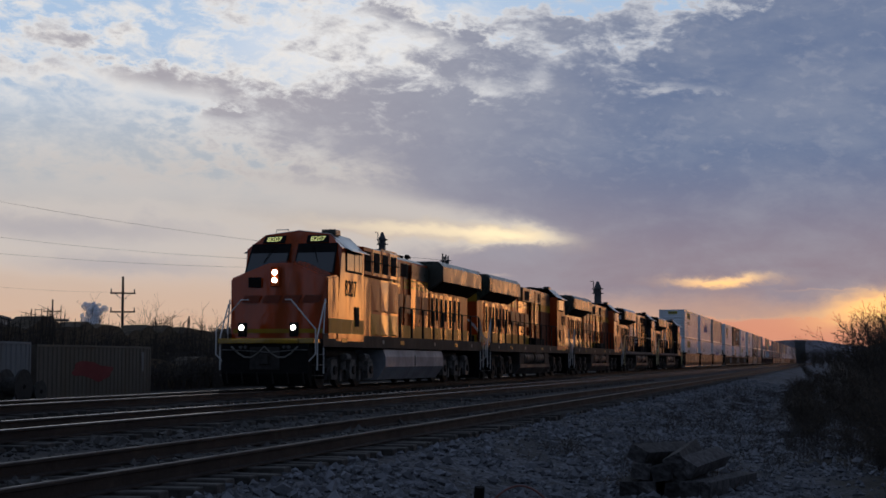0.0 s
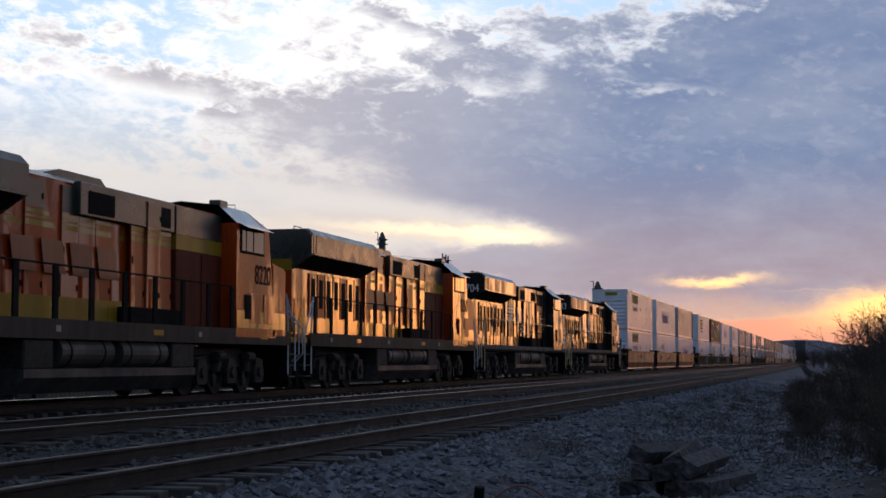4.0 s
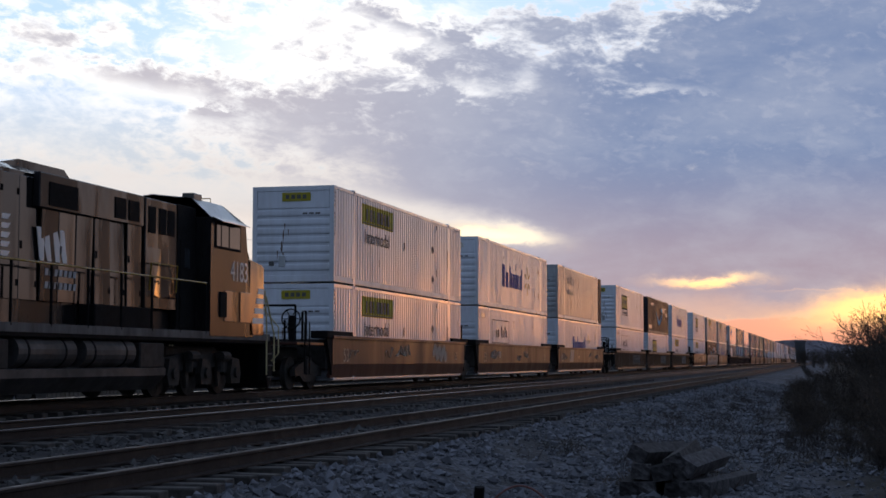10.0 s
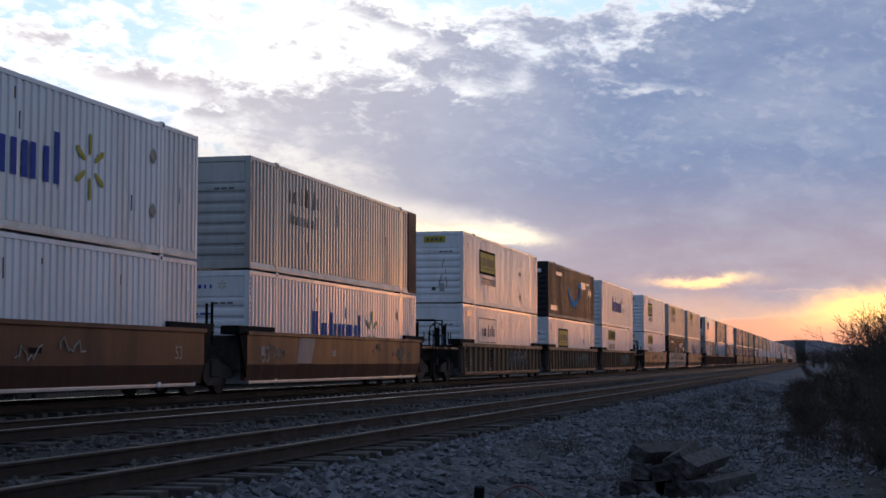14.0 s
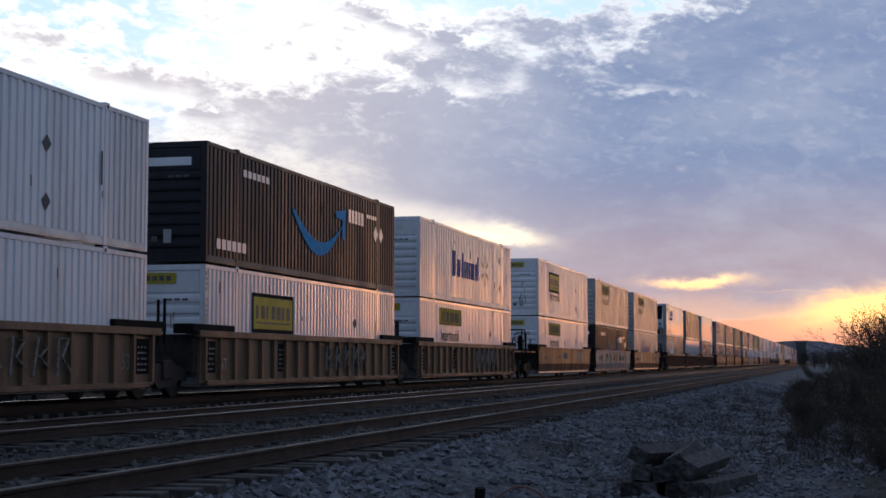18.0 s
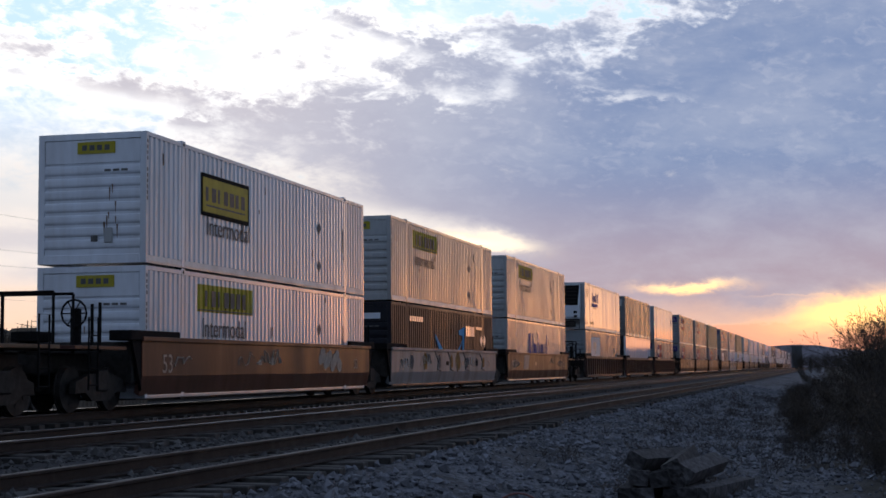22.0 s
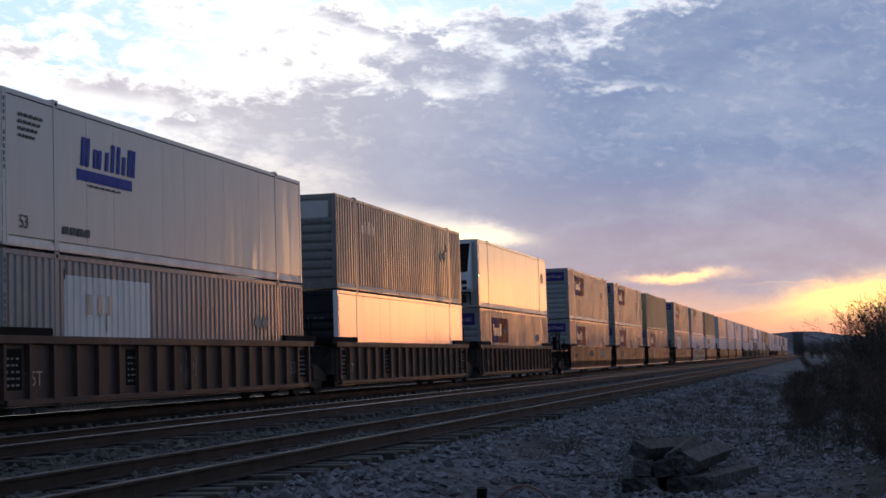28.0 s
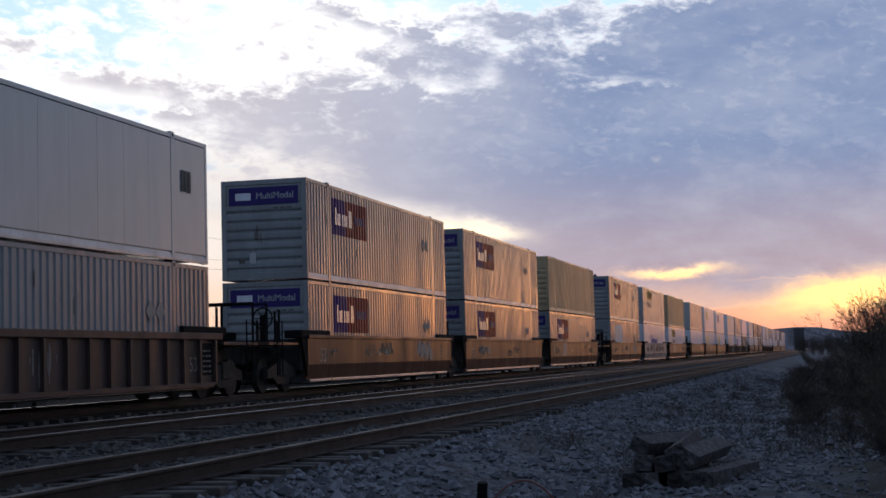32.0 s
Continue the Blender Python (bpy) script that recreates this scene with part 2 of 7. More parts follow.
TIMBER = material("creosoted_timber", (0.034, 0.030, 0.027), 0.85, 0, 0.6, 9, 0.8, (0.075, 0.07, 0.065), 0.6, 3.0, per_object=0.35)
RAIL = material("rusty_rail", (0.022, 0.015, 0.013), 0.75, 0.3, 0.3, 20, 0.3, (0.03, 0.02, 0.016), 0.5, 2.0)
RAILTOP = material("polished_rail_head", (0.11, 0.10, 0.10), 0.16, 1.0, 0.2, 20, 0.004)
RAILTOP_DULL = material("dull_rail_head", (0.075, 0.055, 0.045), 0.55, 0.3, 0.3, 20, 0.05)
BLACK = material("black_paint", (0.008, 0.008, 0.009), 0.8, 0, 0.3, 8, 0.1, (0.02, 0.018, 0.016), 0.4, 1.2, spec=0.08)
GRIME = material("grimy_steel", (0.026, 0.024, 0.023), 0.75, 0.1, 0.4, 7, 0.3, (0.05, 0.042, 0.034), 0.5, 1.5, spec=0.25)
GRIME_PALE = material("dusty_truck_casting", (0.11, 0.105, 0.10), 0.8, 0.2, 0.4, 7, 0.3, (0.04, 0.035, 0.03), 0.6, 2.0)
STEEL = material("bare_steel", (0.5, 0.5, 0.5), 0.35, 1.0, 0.1, 8, 0.05)
ORANGE = material("orange_paint", (0.36, 0.046, 0.006), 0.10, 0, 0.16, 2.2, 0.40, (0.17, 0.045, 0.015), 0.7, 0.9, streak=True, spec=0.7, polish=(0.05, 0.32), sooty=True)
YELLOW = material("yellow_paint", (0.30, 0.18, 0.015), 0.12, 0, 0.16, 2.2, 0.40, (0.2, 0.12, 0.03), 0.6, 0.9, streak=True, spec=0.6, polish=(0.06, 0.35), sooty=True)
DARKGREEN = material("dark_green_paint", (0.02, 0.028, 0.022), 0.3, 0, 0.3, 5, 0.05, (0.06, 0.05, 0.04), 0.5, 0.9)
NS_BLACK = material("weathered_black_paint", (0.013, 0.0125, 0.014), 0.10, 0, 0.3, 2.2, 0.40, (0.032, 0.025, 0.02), 0.6, 0.9, streak=True, spec=0.6, polish=(0.05, 0.3), sooty=True)
# RECESS_RED: a darker, rougher version of the orange, for the recess behind the cab
RECESS_RED = material("sooty_dark_red_paint", (0.11, 0.018, 0.006), 0.65, 0, 0.25, 4, 0.1, (0.04, 0.016, 0.01), 0.6, 0.9, streak=True, spec=0.15)
DULL_WHITE = material("grimy_white_sill", (0.13, 0.12, 0.115), 0.8, 0, 0.25, 4, 0.05, (0.06, 0.05, 0.045), 0.7, 1.2, streak=True, spec=0.2)
TANK_DARK = material("sooty_tank", (0.058, 0.056, 0.056), 0.6, 0.1, 0.25, 5, 0.1, (0.03, 0.027, 0.025), 0.6, 0.9, spec=0.25)
WHITE = material("white_paint", (0.72, 0.72, 0.72), 0.45, 0, 0.08, 6, 0.03, (0.45, 0.42, 0.38), 0.35, 0.9, streak=True)
TANK = material("grey_tank", (0.25, 0.26, 0.29), 0.55, 0.0, 0.15, 5, 0.05, (0.08, 0.075, 0.07), 0.5, 0.7)
GLASS = glass("dark_window_glass")
LAMP_GREEN = glowing("lit_green_lamp", (0.05, 1.0, 0.35), 3)
LAMP = glowing("lit_headlight", (1.0, 0.93, 0.8), 14)
NUMBER_GLOW = glowing("lit_number", (0.95, 0.95, 0.35), 0.9)
CONT_WHITE = material("white_container_steel", (0.64, 0.69, 0.76), 0.20, 0, 0.06, 4, 0.03, (0.36, 0.32, 0.28), 0.3, 0.7, streak=True, per_object=0.06, spec=0.45)
CONT_GREY = material("grey_container_steel", (0.36, 0.385, 0.40), 0.21, 0, 0.08, 4, 0.03, (0.25, 0.22, 0.19), 0.35, 0.7, streak=True, per_object=0.08, spec=0.4)
CONT_TAN = material("tan_container_steel", (0.42, 0.33, 0.2), 0.4, 0, 0.08, 4, 0.03, (0.25, 0.2, 0.15), 0.35, 0.7, streak=True, spec=0.35)
CONT_DARK = material("charcoal_container_steel", (0.014, 0.016, 0.023), 0.42, 0, 0.2, 4, 0.03, (0.028, 0.026, 0.028), 0.4, 0.7, streak=True, spec=0.22)
CONT_MID = material("mid_grey_container_steel", (0.21, 0.235, 0.255), 0.22, 0, 0.08, 4, 0.03, (0.16, 0.14, 0.12), 0.35, 0.7, streak=True, per_object=0.08, spec=0.25)
CONT_SLATE = material("slate_grey_container_steel", (0.16, 0.175, 0.18), 0.24, 0, 0.08, 4, 0.03, (0.09, 0.085, 0.08), 0.35, 0.7, streak=True, spec=0.4)
CONT_GLOSS = material("glossy_white_panel", (0.40, 0.43, 0.45), 0.12, 0, 0.04, 2.6, 0.30, (0.45, 0.43, 0.4), 0.25, 0.6, streak=True, spec=0.7, polish=(0.03, 0.10))
CONT_BRIGHT = material("bright_white_panel", (0.66, 0.71, 0.78), 0.12, 0, 0.04, 2.6, 0.30, (0.5, 0.49, 0.47), 0.25, 0.6, streak=True, spec=0.7, polish=(0.03, 0.10))
RAILMAT = material("scuffed_metal_rail", (0.42, 0.43, 0.45), 0.36, 0.3, 0.1, 6, 0.06, (0.3, 0.27, 0.24), 0.4, 1.5)
RUST = material("rust_streak", (0.13, 0.08, 0.05), 0.8, 0, 0.3, 8, 0.1, spec=0.2)
CONT_BROWN = material("brown_container_steel", (0.07, 0.028, 0.02), 0.55, 0, 0.15, 4, 0.04, (0.05, 0.03, 0.025), 0.4, 0.7, spec=0.12)
WELL_BROWN = material("rusty_brown_well", (0.074, 0.035, 0.028), 0.42, 0, 0.15, 4, 0.06, (0.05, 0.034, 0.03), 0.6, 0.9, streak=True, per_object=0.12, spec=0.15)
WELL_GREY = material("faded_grey_well", (0.19, 0.215, 0.235), 0.5, 0, 0.15, 4, 0.06, (0.13, 0.10, 0.08), 0.6, 0.9, streak=True, spec=0.4)
WELL_RIB = material("ochre_brown_well", (0.15, 0.10, 0.068), 0.5, 0, 0.2, 4, 0.06, (0.08, 0.055, 0.04), 0.7, 0.9, streak=True, spec=0.18)
WELL_RED = material("dark_red_well", (0.060, 0.041, 0.039), 0.5, 0, 0.2, 4, 0.06, (0.06, 0.045, 0.035), 0.7, 0.9, streak=True, spec=0.18)
BLUE = material("blue_lettering", (0.03, 0.07, 0.34), 0.6, 0, 0.1, 5, 0.02, spec=0.08)
SKYBLUE = material("bright_blue_lettering", (0.06, 0.32, 0.62), 0.7, 0, 0.1, 5, 0.02, spec=0.06)
SIGN_YELLOW = material("yellow_sign", (0.38, 0.33, 0.03), 0.5, 0, 0.1, 5, 0.02, (0.3, 0.26, 0.1), 0.4, 1.5, spec=0.15)
GREYTEXT = material("grey_lettering", (0.11, 0.11, 0.11), 0.5, 0, 0.15, 5, 0.02, spec=0.06)
PURPLE = material("purple_sign", (0.035, 0.025, 0.14), 0.5, 0, 0.1, 5, 0.02, spec=0.12)
REDSIGN = material("red_sign", (0.16, 0.02, 0.03), 0.45, 0, 0.1, 5, 0.02, spec=0.12)
TAG_OCHRE = material("ochre_spray_paint", (0.24, 0.14, 0.05), 0.8, 0, 0.25, 5, 0.02, spec=0.1)
TAG_GREY = material("dark_grey_spray_paint", (0.10, 0.10, 0.105), 0.8, 0, 0.25, 5, 0.02, spec=0.1)
TAG_GREEN = material("green_spray_paint", (0.035, 0.075, 0.045), 0.7, 0, 0.3, 6, 0.02, spec=0.15)
TAG_CHALK = material("faded_chalky_paint", (0.22, 0.20, 0.185), 0.8, 0, 0.3, 9, 0.02, spec=0.15)
CHALK = material("chalky_spray_paint", (0.36, 0.30, 0.25), 0.7, 0, 0.2, 5, 0.02)


# ---- mesh helpers ----
def box(bm, x0, x1, y0, y1, z0, z1, bevel=0.0):
    vs = [bm.verts.new((x, y, z)) for x in (x0, x1) for y in (y0, y1) for z in (z0, z1)]
    fs = [bm.faces.new([vs[i] for i in q]) for q in ((0, 1, 3, 2), (4, 6, 7, 5), (0, 4, 5, 1), (2, 3, 7, 6), (0, 2, 6, 4), (1, 5, 7, 3))]
    if bevel:
        es = {e for f in fs for e in f.edges}
        bmesh.ops.bevel(bm, geom=list(es), offset=bevel, segments=1, affect="EDGES", profile=0.5)
    return bm


def prism(bm, pts, lo, hi, axis="y"):
    """A flat outline pushed along an axis. For y the outline is (x, z), for x (y, z), for z (x, y)."""
    def at(p, d):
        return {"y": (p[0], d, p[1]), "x": (d, p[0], p[1]), "z": (p[0], p[1], d)}[axis]
    a, b = [bm.verts.new(at(p, lo)) for p in pts], [bm.verts.new(at(p, hi)) for p in pts]
    n = len(pts)
    bm.faces.new(a), bm.faces.new(b[::-1])
    for i in range(n):
        bm.faces.new((a[i], b[i], b[(i + 1) % n], a[(i + 1) % n]))
    return bm


def rod(bm, p, q, r, seg=8, r2=None):
    p, q = Vector(p), Vector(q)
    d = (q - p).normalized()
    u = d.orthogonal().normalized()
    w = d.cross(u)
    r2 = r if r2 is None else r2
    ring = lambda c, rr: [bm.verts.new(c + (u * math.cos(2 * math.pi * i / seg) + w * math.sin(2 * math.pi * i / seg)) * rr) for i in range(seg)]
    a, b = ring(p, r), ring(q, r2)
    bm.faces.new(a[::-1]), bm.faces.new(b)
    for i in range(seg):
        bm.faces.new((a[i], a[(i + 1) % seg], b[(i + 1) % seg], b[i]))
    return bm


def pipe(bm, pts, r, seg=6):
    """A bent tube swept along points."""
    pts = [Vector(p) for p in pts]
    rings, last = [], None
    for i, p in enumerate(pts):
        d = (pts[min(i + 1, len(pts) - 1)] - pts[max(i - 1, 0)]).normalized()
        a = last - d * last.dot(d) if last else d.orthogonal()
        a = a.normalized() if a.length > 1e-4 else d.orthogonal().normalized()
        last, w = a, d.cross(a)
        rings.append([bm.verts.new(p + (a * math.cos(2 * math.pi * k / seg) + w * math.sin(2 * math.pi * k / seg)) * r) for k in range(seg)])
    bm.faces.new(rings[0][::-1]), bm.faces.new(rings[-1])
    for lo, hi in zip(rings, rings[1:]):
        for k in range(seg):
            bm.faces.new((lo[k], lo[(k + 1) % seg], hi[(k + 1) % seg], hi[k]))
    return bm


def quad_plate(bm, pts, d):
    """A thin plate from four corners, pushed by the vector d."""
    a = [bm.verts.new(p) for p in pts]
    b = [bm.verts.new(Vector(p) + Vector(d)) for p in pts]
    bm.faces.new(a), bm.faces.new(b[::-1])
    for i in range(len(pts)):
        bm.faces.new((a[i], b[i], b[(i + 1) % len(pts)], a[(i + 1) % len(pts)]))
    return bm


def B():
    return bmesh.new()


def mesh(name, bm, mt):
    bmesh.ops.recalc_face_normals(bm, faces=bm.faces)
    me = bpy.data.meshes.new(name)
    bm.to_mesh(me)
    bm.free()
    me.materials.append(mt)
    return me


def part(name, bm, mt, parent, label="", at=None):
    ob = new(name, bm if isinstance(bm, bpy.types.Mesh) else mesh(name, bm, mt))
    ob.parent = parent
    if at:
        ob.location = at
    return tagged(ob, label)


def thing(name, bm, mt, label, category, group="", kind=""):
    ob = new(name, mesh(name, bm, mt) if bm else None)
    return tagged(ob, label, category, group, kind)


def word_shape(words):
    """Flat lettering one unit high as a mesh in the xz plane, reading along +x, facing -y."""
    cu = bpy.data.curves.new("lettering", "FONT")
    cu.body, cu.size, cu.extrude, cu.align_x = words, 1.4, 0.002, "CENTER"
    ob = new("lettering", cu)
    me = bpy.data.meshes.new_from_object(ob.evaluated_get(bpy.context.evaluated_depsgraph_get()))
    bpy.data.objects.remove(ob)
    bpy.data.curves.remove(cu)
    me.transform(Matrix.Rotation(radians(90), 4, "X"))
    return me


WORDS = {w: word_shape(w) for w in ("8207", "8220", "8250", "4704", "4183", "Intermodal", "MultiModal", "53", "25T")}


def text_mesh(words, height, squeeze=1.0):
    me = WORDS[words].copy()
    me.transform(Matrix.Diagonal((height * squeeze, 1, height, 1)))
    return me


def lettered(words, height, mt, parent, at, turn=0.0, squeeze=1.0, name="lettering"):
    me = text_mesh(words, height, squeeze)
    me.materials.clear()
    me.materials.append(mt)
    ob = part(name, me, mt, parent)
    ob.matrix_basis = pose(*at, 0, 0, turn)
    return ob


MOVING = []               # (thing, x at the start, y, z, turn) of all that rolls with the train


def rolling(ob, x, y=TRACK_Y, z=0.0, turn=0.0):
    ob.matrix_basis = pose(x, y, z, 0, 0, turn)
    MOVING.append((ob, x, y, z, turn))
    return ob


# ---- sky backdrop, ground, tracks ----
def sky_backdrop():
    bm = B()
    n, k = 60, 26
    grid = [[bm.verts.new((2600 * math.cos(a) * math.cos(e), 2600 * math.sin(a) * math.cos(e), 2600 * math.sin(e)))
             for a in [radians(-5.5 + 50 * i / n) for i in range(n + 1)]] for e in [radians(-0.8 + 27 * j / k) for j in range(k + 1)]]
    for j in range(k):
        for i in range(n):
            bm.faces.new((grid[j][i], grid[j][i + 1], grid[j + 1][i + 1], grid[j + 1][i]))
    mt = bpy.data.materials.new("sunset_clouds")
    mt.use_nodes = True
    mt.node_tree.nodes.clear()
    g = Graph(mt.node_tree)
    tc = g.node("ShaderNodeTexCoord")
    nrm = g.node("ShaderNodeVectorMath", operation="NORMALIZE")
    g.put(nrm.inputs[0], tc.outputs["Object"])
    em = g.node("ShaderNodeEmission")
    g.put(em.inputs[0], sky_colour(g, nrm.outputs[0]))
    link(g.t, em.outputs[0], g.node("ShaderNodeOutputMaterial").inputs[0])
    return thing("backdrop", bm, mt, "evening sky with drifting grey and gold clouds", "sky", kind="structure")


SKY = sky_backdrop()


def ground_z(x, y):
    """Height of the ground: ballasted track bed, falling to the verge where the camera stands."""
    bed = -0.34 if y > 9 else -0.34 - 0.10 * (9 - y) / 4
    lump = 0.05 * noise.noise(Vector((x * 0.35, y * 0.6, 0))) + 0.03 * noise.noise(Vector((x * 1.3, y * 1.3, 3)))
    if y > 5.4:
        if y > 18.2:
            return -0.34 - min(0.7, (y - 18.2) * 0.06)
        return bed + 0.3 * lump
    t = min(1.0, (5.4 - y) / 2.6)
    return -0.43 - 0.40 * (t * t * (3 - 2 * t)) + lump


def ground():
    bm = B()
    xs = [-400, -120, -40, -10] + [i * 0.5 for i in range(0, 100)] + [50 + i * 2 for i in range(60)] + [175, 200, 250, 330, 450, 700, 1200, 2590]
    ys = [-2500, -800, -200, -60, -25, -14] + [-9 + i * 0.45 for i in range(35)] + [7.5, 9, 11, 13.4, 15.5, 17.6, 18.2, 19.5, 22, 30, 60, 150, 400, 1000, 2500]
    rows = [[bm.verts.new((x, y, ground_z(x, y))) for y in ys] for x in xs]
    for i in range(len(xs) - 1):
        for j in range(len(ys) - 1):
            bm.faces.new((rows[i][j], rows[i + 1][j], rows[i + 1][j + 1], rows[i][j + 1]))
    for f in bm.faces:
        f.smooth = True
    mt = bpy.data.materials.new("gravel_and_earth")
    mt.use_nodes = True
    g = Graph(mt.node_tree)
    bsdf = mt.node_tree.nodes["Principled BSDF"]
    tc = g.node("ShaderNodeTexCoord").outputs["Object"]
    sep = g.node("ShaderNodeSeparateXYZ")
    g.put(sep.inputs[0], tc)
    broad = g.noise(tc, 0.35, 4.0, 0.6, 0.4)
    patchy = g.noise(tc, 1.7, 5.0, 0.65, 0.6)
    vor = g.node("ShaderNodeTexVoronoi")
    vor.inputs["Scale"].default_value = 19.0
    g.put(vor.inputs["Vector"], tc)
    stones = g.mix(g.step(vor.outputs["Distance"], 0.02, 0.35), (0.022, 0.023, 0.027), (0.115, 0.12, 0.135))
    tone = g.node("ShaderNodeHueSaturation")
    g.put(tone.inputs["Color"], stones)
    sepc = g.node("ShaderNodeSeparateColor")
    g.put(sepc.inputs[0], vor.outputs["Color"])
    g.put(tone.inputs["Value"], g.step(sepc.outputs[0], 0, 1, 0.5, 1.5))
    gravel = g.mix(g.m("MULTIPLY", g.step(g.m("ADD", patchy, g.m("MULTIPLY", g.m("SUBTRACT", broad, 0.5), 0.8)), 0.46, 0.64), 0.65), tone.outputs[0], (0.030, 0.028, 0.025))
    earth = g.mix(g.step(patchy, 0.35, 0.65), (0.028, 0.025, 0.021), (0.055, 0.048, 0.038))
    edge = g.m("ADD", sep.outputs[1], g.m("MULTIPLY", g.m("SUBTRACT", broad, 0.5), 5.0))
    rough_side = g.m("MAXIMUM", g.step(edge, 0.6, -0.6), g.step(sep.outputs[1], 19.0, 20.5))
    col = g.mix(rough_side, gravel, earth)
    bed = g.step(sep.outputs[1], 5.0, 6.0)
    col = g.mix(g.m("MULTIPLY", bed, 0.75), col, (0.030, 0.027, 0.026))
    g.put(bsdf.inputs["Base Color"], col)
    bsdf.inputs["Roughness"].default_value = 0.95
    bsdf.inputs["Specular IOR Level"].default_value = 0.25
    b = g.node("ShaderNodeBump")
    b.inputs["Strength"].default_value, b.inputs["Distance"].default_value = 0.7, 0.03
    g.put(b.inputs["Height"], g.m("ADD", g.m("MULTIPLY", vor.outputs["Distance"], -1.0), patchy))
    g.put(bsdf.inputs["Normal"], b.outputs[0])
    return thing("ground", bm, mt, "dark crushed-stone ballast and dry earth beside the tracks", "ground", kind="structure")


ground()

RAIL_PROFILE = [(-0.065, -0.172), (0.065, -0.172), (0.065, -0.158), (0.010, -0.14), (0.010, -0.045), (0.036, -0.034), (0.036, -0.006), (0.028, 0.0),
                (-0.028, 0.0), (-0.036, -0.006), (-0.036, -0.034), (-0.010, -0.045), (-0.010, -0.14), (-0.065, -0.158)]


def track(name, y, z, head, label, near, far):
    t = tagged(new(name), label, "railway track", "parallel railway tracks", "structure")
    for side in (-0.7525, 0.7525):
        r = part("rail", prism(B(), [(side + a, b) for a, b in RAIL_PROFILE], -60, 900, "x"), RAIL, t)
        r.location = (0, y, z)
        part("rail_head", prism(B(), [(side - 0.037, -0.010), (side - 0.034, -0.004), (side - 0.026, 0.001), (side, 0.004), (side + 0.026, 0.001), (side + 0.034, -0.004), (side + 0.037, -0.010)], -60, 900, "x"), head, r, "worn bright rail head")
    tie = mesh("tie", box(B(), -0.115, 0.115, -1.3, 1.3, -0.18, 0.0, 0.012), TIMBER)
    rnd = random.Random(name)
    n = 0
    x = near
    while x < far:
        o = part("tie", tie, TIMBER, t)
        o.matrix_basis = pose(x + rnd.uniform(-0.05, 0.05), y + rnd.uniform(-0.06, 0.06), z - 0.174 + rnd.uniform(-0.012, 0.0), rnd.uniform(-1, 1), 0, rnd.uniform(-2, 2))
        x += 0.54
    return t


track("main_track", TRACK_Y, 0.0, RAILTOP, "main railway track with polished rails on dark ballast", 10, 90)
track("middle_track", MID_Y, MID_Z, RAILTOP, "middle railway track with bright rail heads", 8, 90)
track("near_track", NEAR_Y, NEAR_Z, RAILTOP_DULL, "rusty siding track with weathered timber ties", 6, 110)


# ---- containers ----
L53, W53, H53 = 16.15, 2.59, 2.875


def corrugated(x0, x1, y, z0, z1, out, pitch=0.275, depth=0.030):
    """A steel side wall with upright trapezoid ribs; out is the side to which they stand proud."""
    bm = B()
    n = max(1, round((x1 - x0) / pitch))
    w = (x1 - x0) / n
    xs = []
    for i in range(n):
        a = x0 + i * w
        xs += [(a, 0), (a + w * 0.3, 0), (a + w * 0.42, depth), (a + w * 0.88, depth)]
    xs.append((x1, 0))
    lo = [bm.verts.new((a, y + out * (d - depth), z0)) for a, d in xs]
    hi = [bm.verts.new((a, y + out * (d - depth), z1)) for a, d in xs]
    for i in range(len(xs) - 1):
        bm.faces.new((lo[i], lo[i + 1], hi[i + 1], hi[i]))
    return bm


